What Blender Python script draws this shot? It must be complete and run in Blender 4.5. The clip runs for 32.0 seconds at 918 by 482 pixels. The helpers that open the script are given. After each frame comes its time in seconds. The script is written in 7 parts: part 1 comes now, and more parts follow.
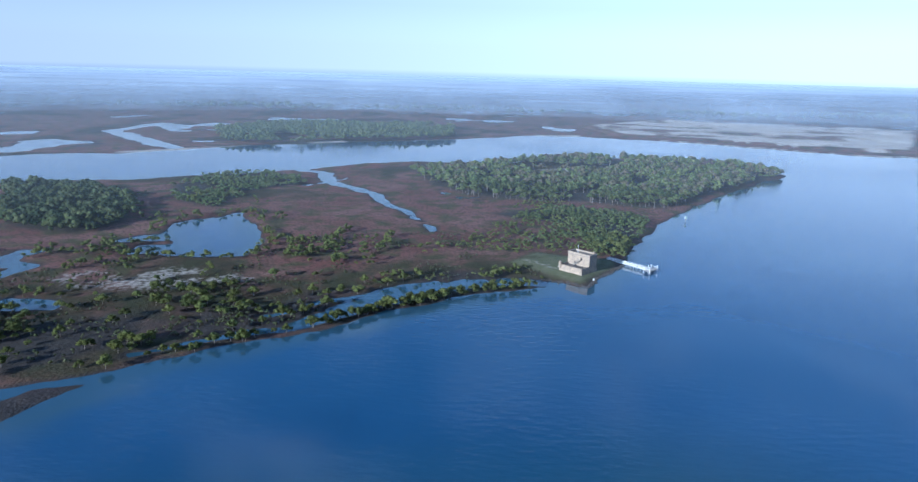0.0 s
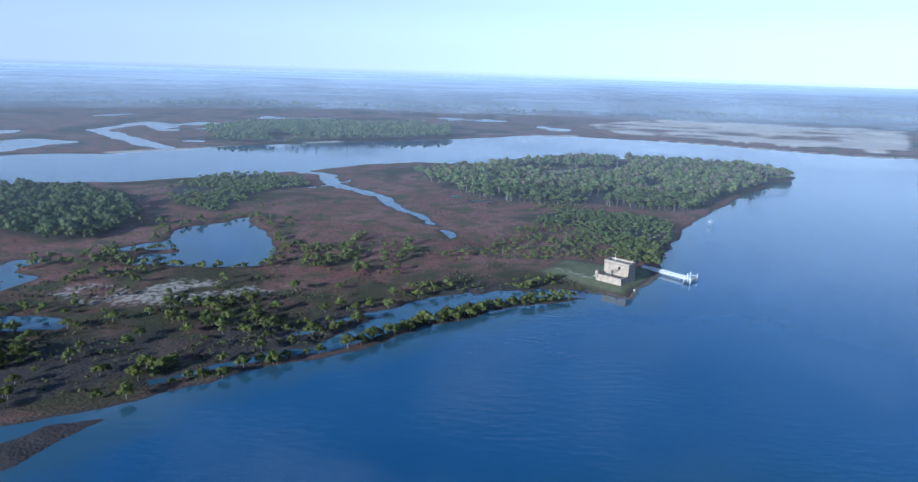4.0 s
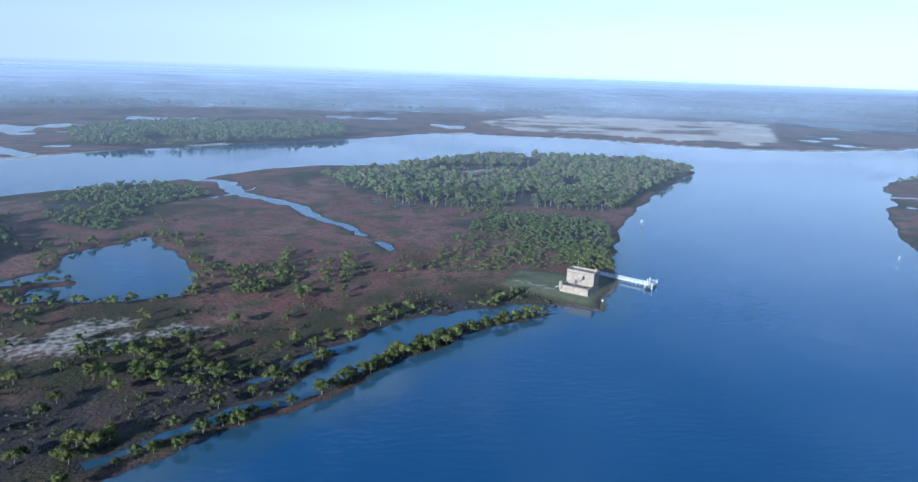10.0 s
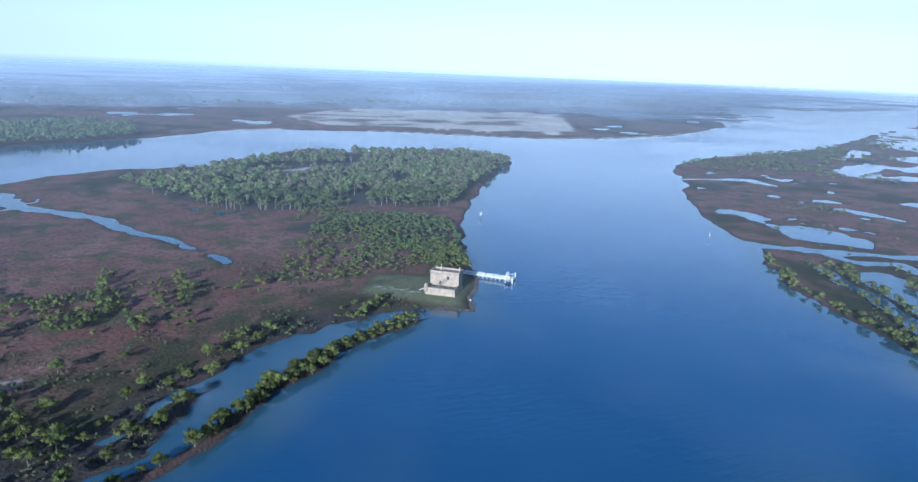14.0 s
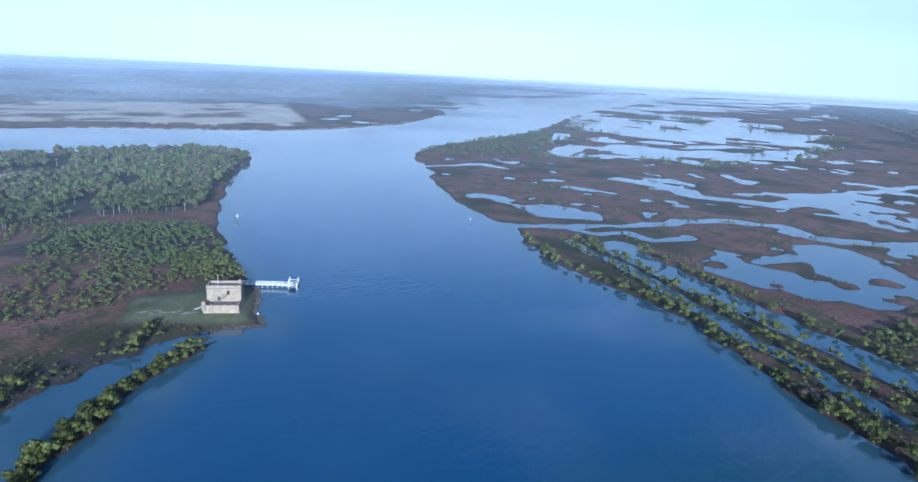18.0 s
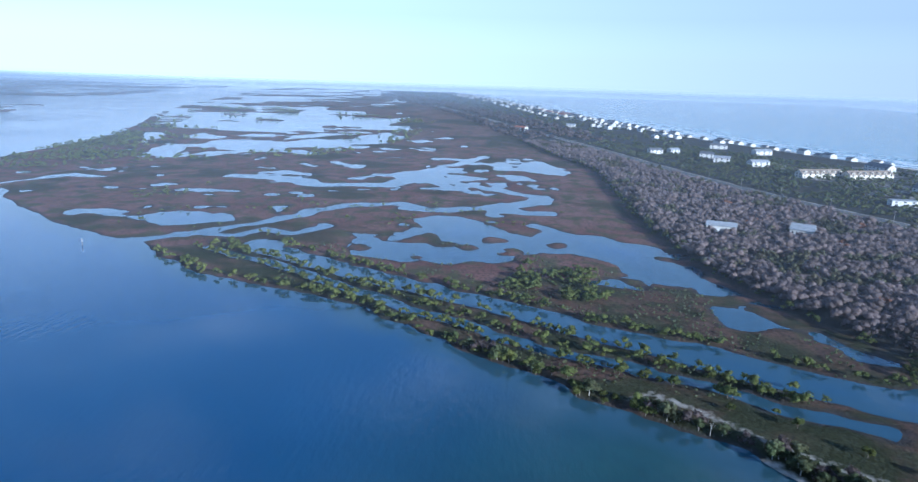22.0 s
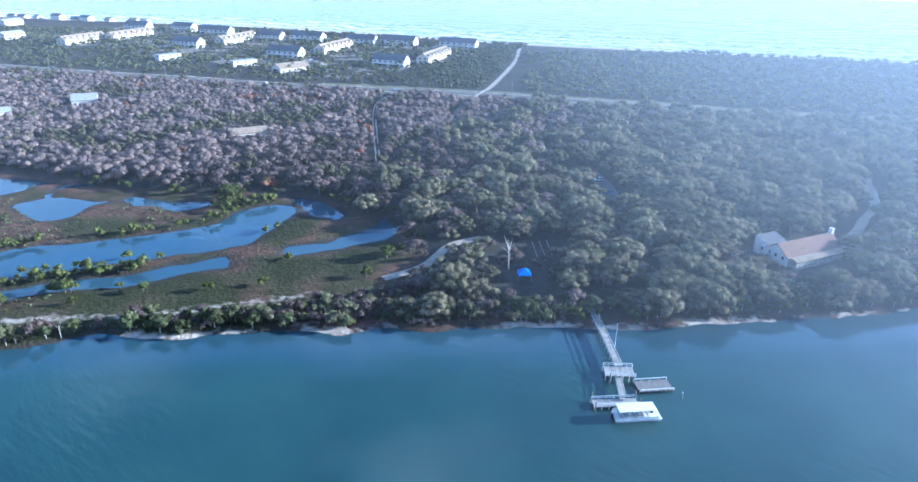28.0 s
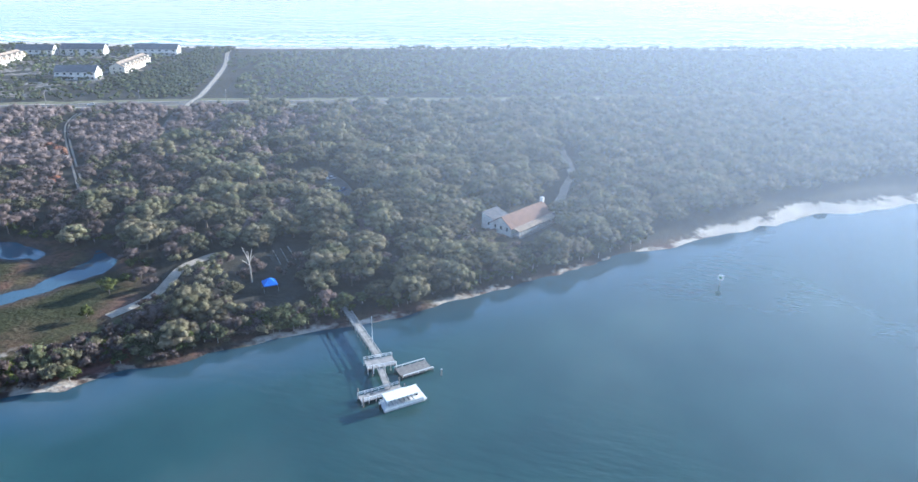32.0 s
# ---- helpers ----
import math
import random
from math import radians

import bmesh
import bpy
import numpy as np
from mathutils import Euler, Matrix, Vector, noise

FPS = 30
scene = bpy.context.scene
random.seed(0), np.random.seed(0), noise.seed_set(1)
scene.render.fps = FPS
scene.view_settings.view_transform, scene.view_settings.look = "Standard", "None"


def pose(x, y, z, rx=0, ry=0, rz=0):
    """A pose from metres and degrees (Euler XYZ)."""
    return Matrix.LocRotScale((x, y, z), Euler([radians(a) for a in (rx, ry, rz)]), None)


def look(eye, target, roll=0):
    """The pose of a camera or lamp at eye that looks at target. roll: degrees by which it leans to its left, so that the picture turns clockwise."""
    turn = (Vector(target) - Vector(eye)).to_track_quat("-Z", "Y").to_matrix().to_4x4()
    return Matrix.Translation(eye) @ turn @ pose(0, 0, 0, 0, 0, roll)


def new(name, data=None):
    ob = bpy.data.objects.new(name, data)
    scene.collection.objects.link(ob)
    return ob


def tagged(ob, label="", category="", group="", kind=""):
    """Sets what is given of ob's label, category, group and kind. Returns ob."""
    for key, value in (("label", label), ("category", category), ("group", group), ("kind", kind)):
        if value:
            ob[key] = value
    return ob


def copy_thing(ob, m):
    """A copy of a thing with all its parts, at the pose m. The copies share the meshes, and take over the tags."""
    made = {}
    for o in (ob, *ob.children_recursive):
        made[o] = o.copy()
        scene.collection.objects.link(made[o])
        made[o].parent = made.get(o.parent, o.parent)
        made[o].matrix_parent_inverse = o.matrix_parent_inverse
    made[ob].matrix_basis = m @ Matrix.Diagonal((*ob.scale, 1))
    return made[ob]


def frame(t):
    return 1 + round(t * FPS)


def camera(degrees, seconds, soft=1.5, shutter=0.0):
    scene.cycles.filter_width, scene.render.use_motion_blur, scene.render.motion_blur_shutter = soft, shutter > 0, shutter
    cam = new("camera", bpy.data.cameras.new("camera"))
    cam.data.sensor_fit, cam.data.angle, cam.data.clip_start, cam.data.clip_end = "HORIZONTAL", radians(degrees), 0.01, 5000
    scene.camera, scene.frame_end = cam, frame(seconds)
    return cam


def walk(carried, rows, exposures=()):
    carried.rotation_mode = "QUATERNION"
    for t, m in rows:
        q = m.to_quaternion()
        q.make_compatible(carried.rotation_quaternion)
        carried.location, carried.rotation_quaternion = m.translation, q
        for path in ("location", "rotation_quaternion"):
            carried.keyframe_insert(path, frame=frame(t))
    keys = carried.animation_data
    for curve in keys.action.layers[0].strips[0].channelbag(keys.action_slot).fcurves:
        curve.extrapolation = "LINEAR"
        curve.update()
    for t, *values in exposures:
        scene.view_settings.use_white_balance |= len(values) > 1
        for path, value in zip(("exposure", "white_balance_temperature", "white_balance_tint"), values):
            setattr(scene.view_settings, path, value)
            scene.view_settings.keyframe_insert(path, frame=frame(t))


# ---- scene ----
cam = camera(68.2, 32.0)
METRES, EYE, TILT, LEAN, TURN = 182.5, 106.0, 0.0, 0.0, 0.0
ROWS = [
    (0.0, 0.0, 0.0, 0.0, 0.36, -14.29, -1.41),
    (0.5, -0.0184, 0.0147, -0.0009, -0.13, -14.3, -1.45),
    (1.0, -0.0363, 0.0297, -0.0019, -0.2, -14.31, -1.48),
    (1.5, -0.0536, 0.0447, -0.0027, -0.25, -14.33, -1.51),
    (2.0, -0.071, 0.0599, -0.0037, -0.31, -14.33, -1.54),
    (2.5, -0.0883, 0.0756, -0.005, -0.37, -14.34, -1.57),
    (4.5, -0.1577, 0.1389, -0.0075, -1.77, -14.33, -1.68),
    (5.0, -0.1744, 0.1541, -0.0073, -2.35, -14.33, -1.69),
    (5.5, -0.191, 0.1699, -0.0068, -2.93, -14.34, -1.7),
    (6.0, -0.2074, 0.1857, -0.0064, -3.5, -14.34, -1.72),
    (6.5, -0.2236, 0.2016, -0.0061, -4.16, -14.35, -1.72),
    (7.0, -0.2399, 0.2174, -0.0061, -5.12, -14.34, -1.74),
    (7.5, -0.2557, 0.2334, -0.0062, -6.11, -14.34, -1.76),
    (8.0, -0.2717, 0.2493, -0.0064, -7.23, -14.32, -1.79),
    (8.5, -0.2878, 0.2656, -0.0067, -8.4, -14.33, -1.8),
    (9.0, -0.3028, 0.2818, -0.0065, -9.56, -14.34, -1.81),
    (9.5, -0.3183, 0.2981, -0.0065, -10.73, -14.35, -1.86),
    (10.0, -0.3332, 0.3148, -0.0059, -11.9, -14.36, -1.85),
    (10.5, -0.3479, 0.3315, -0.0051, -13.07, -14.38, -1.89),
    (11.0, -0.3624, 0.348, -0.0046, -14.26, -14.4, -1.93),
    (11.5, -0.3754, 0.3656, -0.0046, -16.32, -14.4, -1.95),
    (12.0, -0.3888, 0.3831, -0.0045, -18.55, -14.4, -1.97),
    (12.5, -0.4018, 0.401, -0.0054, -21.04, -14.37, -2.01),
    (13.0, -0.4144, 0.4191, -0.0053, -23.63, -14.38, -2.07),
    (13.5, -0.4266, 0.4374, -0.0054, -26.24, -14.4, -2.13),
    (14.0, -0.4381, 0.4565, -0.0068, -28.84, -14.4, -2.2),
    (14.5, -0.4489, 0.4751, -0.0067, -31.44, -14.43, -2.28),
    (16.5, -0.4843, 0.5545, -0.0097, -42.08, -14.44, -2.63),
    (17.0, -0.4911, 0.5741, -0.0097, -45.45, -14.4, -2.68),
    (17.5, -0.4971, 0.5937, -0.0099, -48.84, -14.33, -2.74),
    (18.0, -0.5024, 0.6135, -0.0102, -52.22, -14.26, -2.8),
    (18.5, -0.507, 0.6337, -0.0102, -55.61, -14.2, -2.85),
    (19.0, -0.5104, 0.6533, -0.0107, -58.96, -14.1, -2.85),
    (19.5, -0.5133, 0.6729, -0.0097, -62.61, -14.0, -2.84),
    (20.0, -0.5171, 0.6921, -0.0102, -67.19, -13.8, -2.75),
    (20.5, -0.5193, 0.7104, -0.01, -71.91, -13.68, -2.57),
    (21.0, -0.521, 0.7261, -0.0107, -76.62, -13.58, -2.34),
    (21.5, -0.5204, 0.738, -0.0115, -81.27, -13.55, -2.02),
    (22.0, -0.518, 0.7467, -0.012, -85.99, -13.57, -1.74),
    (22.5, -0.5166, 0.7502, -0.0133, -90.68, -13.56, -1.51),
    (23.0, -0.5157, 0.7513, -0.0147, -95.4, -13.52, -1.36),
    (23.5, -0.5144, 0.7519, -0.0152, -100.11, -13.53, -1.24),
    (24.0, -0.5121, 0.7517, -0.0177, -104.82, -13.5, -1.16),
    (24.5, -0.5124, 0.7501, -0.0233, -109.49, -14.04, -1.11),
    (25.0, -0.5121, 0.7497, -0.0282, -114.1, -19.67, -1.05),
    (25.5, -0.5085, 0.7457, -0.0214, -118.76, -22.85, -0.93),
    (26.0, -0.5074, 0.7429, -0.022, -123.8, -22.86, -0.9),
    (26.5, -0.5065, 0.7406, -0.0222, -128.95, -22.9, -0.89),
    (28.5, -0.5055, 0.7249, -0.0213, -145.79, -23.15, -0.65),
    (29.0, -0.505, 0.725, -0.022, -148.93, -23.11, -0.73),
    (29.5, -0.5046, 0.7247, -0.0227, -151.95, -23.07, -0.81),
    (30.0, -0.5041, 0.7247, -0.0232, -154.84, -23.03, -0.88),
    (30.5, -0.5034, 0.7246, -0.0236, -157.46, -22.98, -0.94),
    (31.0, -0.503, 0.725, -0.0243, -160.53, -22.89, -1.01),
    (31.5, -0.5029, 0.7239, -0.0249, -163.98, -22.82, -1.02),
    (32.0, -0.5028, 0.7232, -0.0253, -165.5, -22.79, -1.02),
]
EXPOSURES = [(0.0, 1.1, 4480, 8), (14.0, 1.1, 4450, 8), (19.0, 1.02, 4400, 8), (22.0, 1.1, 4420, 8), (24.4, 1.22, 4450, 8), (25.6, 1.28, 4250, 8), (26.5, 1.58, 4300, 8), (28.5, 2.24, 4500, 8), (32.0, 2.16, 5050, 8)]
walk(cam, [(t, pose(0, 0, EYE, TILT, LEAN, TURN) @ pose(METRES * x, METRES * y, METRES * z, 90 + pitch, roll, yaw)) for t, x, y, z, yaw, pitch, roll in ROWS],
     exposures=EXPOSURES)

# ---- sky, sun ----
SUN_TURN, SUN_RISE = 226.0, 15.5      # clockwise from +y, degrees above the horizon
world = bpy.data.worlds.new("sky")
scene.world = world
world.use_nodes = True
wn = world.node_tree.nodes
sky = wn.new("ShaderNodeTexSky")
sky.sky_type = "NISHITA"
sky.sun_disc = False
sky.sun_elevation, sky.sun_rotation = radians(SUN_RISE), radians(SUN_TURN)
sky.altitude, sky.air_density, sky.dust_density, sky.ozone_density = 50, 1.0, 0.3, 2.2
wn["Background"].inputs["Strength"].default_value = 0.073
veil = wn.new("ShaderNodeHueSaturation")      # thin high haze pales the blue
veil.inputs["Value"].default_value = 0.93
world.node_tree.links.new(sky.outputs[0], veil.inputs["Color"])
# below the horizon the haze goes on in the horizon's colour
way, parts, low, whole = [wn.new("ShaderNode" + k) for k in ("TexCoord", "SeparateXYZ", "Math", "CombineXYZ")]
low.operation = "MAXIMUM"
low.inputs[1].default_value = 0.03
for one, other in ((way.outputs["Generated"], parts.inputs[0]), (parts.outputs[0], whole.inputs[0]), (parts.outputs[1], whole.inputs[1]), (parts.outputs[2], low.inputs[0]),
                   (low.outputs[0], whole.inputs[2]), (whole.outputs[0], sky.inputs["Vector"])):
    world.node_tree.links.new(one, other)
pale = wn.new("ShaderNodeMapRange")           # milky near the horizon, clear blue overhead
for k, v in enumerate((0.10, 0.38, 0.16, 1.0)):
    pale.inputs[k + 1].default_value = v
world.node_tree.links.new(parts.outputs[2], pale.inputs[0])
world.node_tree.links.new(pale.outputs[0], veil.inputs["Saturation"])


def sky_node(kind, operation="", **values):
    node = wn.new("ShaderNode" + kind)
    if operation:
        node.operation = operation
    for key, v in values.items():
        node.inputs[int(key[1:])].default_value = v
    return node


def sky_link(one, other):
    world.node_tree.links.new(one, other)


# thin high cloud, seen from below as a flat layer that starts well above the horizon
rise = sky_node("Math", "MAXIMUM", _1=0.06)
sky_link(parts.outputs[2], rise.inputs[0])
over = sky_node("VectorMath", "DIVIDE")
sky_link(way.outputs["Generated"], over.inputs[0])
flat_z = sky_node("CombineXYZ")
for k in range(3):
    sky_link(rise.outputs[0], flat_z.inputs[k])
sky_link(flat_z.outputs[0], over.inputs[1])
cirrus = sky_node("TexNoise", _2=2.2, _3=6.0)
sky_link(over.outputs[0], cirrus.inputs["Vector"])
wisps = sky_node("MapRange", _1=0.52, _2=0.76, _3=0.0, _4=0.45)
sky_link(cirrus.outputs["Fac"], wisps.inputs[0])
height_on = sky_node("MapRange", _1=0.24, _2=0.40, _3=0.0, _4=1.0)
sky_link(parts.outputs[2], height_on.inputs[0])
cloud = sky_node("Math", "MULTIPLY")
sky_link(wisps.outputs[0], cloud.inputs[0])
sky_link(height_on.outputs[0], cloud.inputs[1])
clouded = wn.new("ShaderNodeMix")
clouded.data_type = "RGBA"
clouded.inputs[7].default_value = (8.0, 8.2, 8.4, 1)
sky_link(cloud.outputs[0], clouded.inputs[0])
sky_link(veil.outputs[0], clouded.inputs[6])
# beyond the last land the fog lies as a dim blue band; towards the ocean it stays pale
inland = sky_node("VectorMath", "DOT_PRODUCT", _1=(-0.50, 0.87, 0.0))
sky_link(way.outputs["Generated"], inland.inputs[0])
inland_on = sky_node("MapRange", _1=-0.15, _2=0.75, _3=0.0, _4=1.0)
sky_link(inland.outputs["Value"], inland_on.inputs[0])
under = sky_node("MapRange", _1=-0.004, _2=-0.017, _3=0.0, _4=1.0)
sky_link(parts.outputs[2], under.inputs[0])
fogged = sky_node("Math", "MULTIPLY")
sky_link(inland_on.outputs[0], fogged.inputs[0])
sky_link(under.outputs[0], fogged.inputs[1])
banked = wn.new("ShaderNodeMix")
banked.data_type, banked.blend_type = "RGBA", "MULTIPLY"
banked.inputs[7].default_value = (0.52, 0.60, 0.80, 1)
sky_link(fogged.outputs[0], banked.inputs[0])
sky_link(clouded.outputs[2], banked.inputs[6])
sky_link(banked.outputs[2], wn["Background"].inputs["Color"])
sun_data = bpy.data.lights.new("sun", "SUN")
sun_data.energy, sun_data.angle, sun_data.color = 4.3, radians(0.6), (1.0, 0.86, 0.66)
a, e = radians(SUN_TURN), radians(SUN_RISE)
sun = new("sun", sun_data)
sun.matrix_world = look((1000 * math.sin(a) * math.cos(e), 1000 * math.cos(a) * math.cos(e), 1000 * math.sin(e)), (0, 0, 0))


# ---- materials ----
def material(name, base=(0.5, 0.5, 0.5), second=None, scale=1.0, rough=0.8, metal=0.0, bump=0.0, bump_scale=None, fine=None, fine_scale=8.0, rand=0.0):
    """Two-scale noise colour on world coordinates, with relief."""
    m = bpy.data.materials.new(name)
    m.use_nodes = True
    n, link = m.node_tree.nodes, m.node_tree.links.new
    p = n["Principled BSDF"]
    p.inputs["Roughness"].default_value, p.inputs["Metallic"].default_value = rough, metal
    p.inputs["Specular IOR Level"].default_value = 0.25
    geo = n.new("ShaderNodeNewGeometry")
    tex = n.new("ShaderNodeTexNoise")
    tex.inputs["Scale"].default_value, tex.inputs["Detail"].default_value = scale, 5
    link(geo.outputs["Position"], tex.inputs["Vector"])
    mix = n.new("ShaderNodeMix")
    mix.data_type = "RGBA"
    ramp = n.new("ShaderNodeMapRange")
    ramp.inputs[1].default_value, ramp.inputs[2].default_value = 0.32, 0.68
    link(tex.outputs["Fac"], ramp.inputs[0])
    link(ramp.outputs[0], mix.inputs[0])
    mix.inputs[6].default_value = (*base, 1)
    mix.inputs[7].default_value = (*(second or [c * 0.75 for c in base]), 1)
    out = mix.outputs[2]
    tex2 = n.new("ShaderNodeTexNoise")
    tex2.inputs["Scale"].default_value, tex2.inputs["Detail"].default_value = scale * fine_scale, 3
    link(geo.outputs["Position"], tex2.inputs["Vector"])
    hsv = n.new("ShaderNodeHueSaturation")
    vary = n.new("ShaderNodeMapRange")
    vary.inputs[1].default_value, vary.inputs[2].default_value = 0.3, 0.7
    vary.inputs[3].default_value, vary.inputs[4].default_value = 1 - (fine or 0.2), 1 + (fine or 0.2)
    link(tex2.outputs["Fac"], vary.inputs[0])
    link(out, hsv.inputs["Color"])
    if rand:
        info = n.new("ShaderNodeObjectInfo")
        mul = n.new("ShaderNodeMath")
        mul.operation = "MULTIPLY"
        span = n.new("ShaderNodeMapRange")
        span.inputs[3].default_value, span.inputs[4].default_value = 1 - rand, 1 + rand
        link(info.outputs["Random"], span.inputs[0])
        link(vary.outputs[0], mul.inputs[0])
        link(span.outputs[0], mul.inputs[1])
        link(mul.outputs[0], hsv.inputs["Value"])
    else:
        link(vary.outputs[0], hsv.inputs["Value"])
    link(hsv.outputs[0], p.inputs["Base Color"])
    if bump:
        tb = n.new("ShaderNodeTexNoise")
        tb.inputs["Scale"].default_value, tb.inputs["Detail"].default_value = bump_scale or scale * 6, 4
        link(geo.outputs["Position"], tb.inputs["Vector"])
        b = n.new("ShaderNodeBump")
        b.inputs["Distance"].default_value = bump
        link(tb.outputs["Fac"], b.inputs["Height"])
        link(b.outputs[0], p.inputs["Normal"])
    return m


def leaf_material(name, base, second, glow=0.25):
    """Foliage: patchy from tree to tree, varied leaf by leaf, with some light coming through."""
    m = material(name, base, second, 0.09, 0.75, rand=0.34, bump=0.35, bump_scale=2.2)
    n, link = m.node_tree.nodes, m.node_tree.links.new
    p = n["Principled BSDF"]
    p.inputs["Specular IOR Level"].default_value = 0.08
    # each leaf leans with the rounded clump that it grows on
    lean, turned, even, full = [n.new("ShaderNode" + k) for k in ("Attribute", "VectorTransform", "VectorMath", "VectorMath")]
    lean.attribute_name = "lean"
    turned.vector_type, turned.convert_from, turned.convert_to = "NORMAL", "OBJECT", "WORLD"
    even.operation, full.operation = "MULTIPLY_ADD", "NORMALIZE"
    even.inputs[1].default_value = (0.9, 0.9, 0.9)
    link(lean.outputs["Vector"], turned.inputs[0])
    link([k for k in n if k.bl_idname == "ShaderNodeNewGeometry"][0].outputs["Normal"], even.inputs[0])
    link(turned.outputs[0], even.inputs[2])
    link(even.outputs[0], full.inputs[0])
    link(full.outputs[0], [k for k in n if k.bl_idname == "ShaderNodeBump"][0].inputs["Normal"])
    old = p.inputs["Base Color"].links[0].from_socket
    geo = [k for k in n if k.bl_idname == "ShaderNodeNewGeometry"][0]
    hs = n.new("ShaderNodeHueSaturation")
    v = n.new("ShaderNodeMapRange")
    v.inputs[3].default_value, v.inputs[4].default_value = 0.68, 1.32
    link(geo.outputs["Random Per Island"], v.inputs[0])
    link(v.outputs[0], hs.inputs["Value"])
    link(old, hs.inputs["Color"])
    link(hs.outputs[0], p.inputs["Base Color"])
    tr = n.new("ShaderNodeBsdfTranslucent")
    link(hs.outputs[0], tr.inputs["Color"])
    mx = n.new("ShaderNodeMixShader")
    mx.inputs[0].default_value = glow
    link(p.outputs[0], mx.inputs[1])
    link(tr.outputs[0], mx.inputs[2])
    link(mx.outputs[0], n["Material Output"].inputs["Surface"])
    return m


OAK_LEAF = leaf_material("oak_leaf", (0.142, 0.148, 0.082), (0.196, 0.166, 0.114), 0.4)
GREY_TWIG = leaf_material("grey_twig", (0.186, 0.142, 0.130), (0.145, 0.118, 0.112), 0.45)
RUST_LEAF = leaf_material("rust_leaf", (0.19, 0.08, 0.05), (0.16, 0.09, 0.055))
WOOD_LEAF = leaf_material("wood_leaf", (0.078, 0.108, 0.038), (0.118, 0.132, 0.055))
MANGROVE_LEAF = leaf_material("mangrove_leaf", (0.132, 0.142, 0.040), (0.080, 0.097, 0.033))
PALM_LEAF = leaf_material("palm_leaf", (0.11, 0.125, 0.055), (0.14, 0.135, 0.07))
SCRUB_LEAF = leaf_material("scrub_leaf", (0.08, 0.10, 0.045), (0.115, 0.115, 0.065))
BARK = material("bark", (0.21, 0.18, 0.15), (0.12, 0.10, 0.085), 2.0, 0.9, bump=0.05)
PALE_BARK = material("pale_bark", (0.24, 0.22, 0.19), (0.17, 0.15, 0.13), 2.0, 0.9)
COQUINA = material("coquina", (0.325, 0.262, 0.195), (0.225, 0.185, 0.145), 0.55, 0.9, bump=0.06, bump_scale=4.0, fine=0.22)
COQUINA_DARK = material("weathered_coquina", (0.20, 0.175, 0.145), (0.12, 0.108, 0.095), 0.8, 0.9, bump=0.06, bump_scale=4.0)
PLASTER = material("white_wall", (0.66, 0.64, 0.60), (0.54, 0.52, 0.49), 0.25, 0.7, fine=0.08)
CREAM = material("cream_wall", (0.66, 0.60, 0.50), (0.56, 0.51, 0.43), 0.25, 0.7, fine=0.08)
SHINGLE = material("grey_shingle", (0.15, 0.15, 0.16), (0.09, 0.09, 0.10), 0.6, 0.85, bump=0.03, bump_scale=3.0)
TAN_ROOF = material("tan_roof", (0.30, 0.235, 0.175), (0.22, 0.175, 0.13), 0.6, 0.85, bump=0.03, bump_scale=3.0)
PALE_ROOF = material("pale_roof", (0.33, 0.34, 0.355), (0.25, 0.255, 0.265), 0.5, 0.8, fine=0.08)
BROWN_ROOF = material("brown_shingle", (0.215, 0.130, 0.095), (0.155, 0.098, 0.074), 0.7, 0.9, bump=0.03, bump_scale=3.0)
RED_ROOF = material("red_roof", (0.42, 0.16, 0.09), (0.32, 0.12, 0.07), 0.5, 0.8)
DECKING = material("weathered_decking", (0.40, 0.385, 0.36), (0.28, 0.265, 0.25), 1.2, 0.85, bump=0.02, fine=0.25, rand=0.12)
PILE = material("grey_pile", (0.26, 0.245, 0.225), (0.15, 0.14, 0.13), 1.5, 0.9)
WHITE_PAINT = material("white_paint", (0.80, 0.80, 0.78), (0.68, 0.68, 0.67), 0.8, 0.5, fine=0.06)
METAL = material("galvanised_metal", (0.55, 0.56, 0.57), (0.42, 0.43, 0.44), 2.0, 0.4, 0.8)
DARK_GLASS = material("dark_glass", (0.035, 0.045, 0.06), (0.02, 0.025, 0.035), 0.5, 0.12)
TENT_CLOTH = material("blue_tent_cloth", (0.03, 0.16, 0.62), (0.02, 0.12, 0.50), 0.8, 0.7, fine=0.08)
CANVAS = material("pale_canvas", (0.78, 0.79, 0.74), (0.70, 0.71, 0.66), 0.5, 0.6, fine=0.05)
ASPHALT = material("asphalt", (0.115, 0.113, 0.112), (0.082, 0.080, 0.080), 0.15, 0.85, fine=0.12)
DIRT = material("sandy_track", (0.40, 0.35, 0.28), (0.28, 0.245, 0.20), 0.25, 0.95, fine=0.2)
VERGE = material("mown_verge", (0.120, 0.122, 0.065), (0.165, 0.150, 0.100), 0.12, 0.95, fine=0.25)
YELLOW = material("yellow_line", (0.55, 0.38, 0.05), (0.45, 0.31, 0.05), 0.5, 0.7)
GREEN_BOARD = material("green_board", (0.02, 0.22, 0.08), (0.02, 0.17, 0.07), 0.5, 0.5)
BLACK = material("black_iron_and_dark_fill", (0.03, 0.03, 0.03), (0.02, 0.02, 0.02), 1.0, 0.5, 0.3)
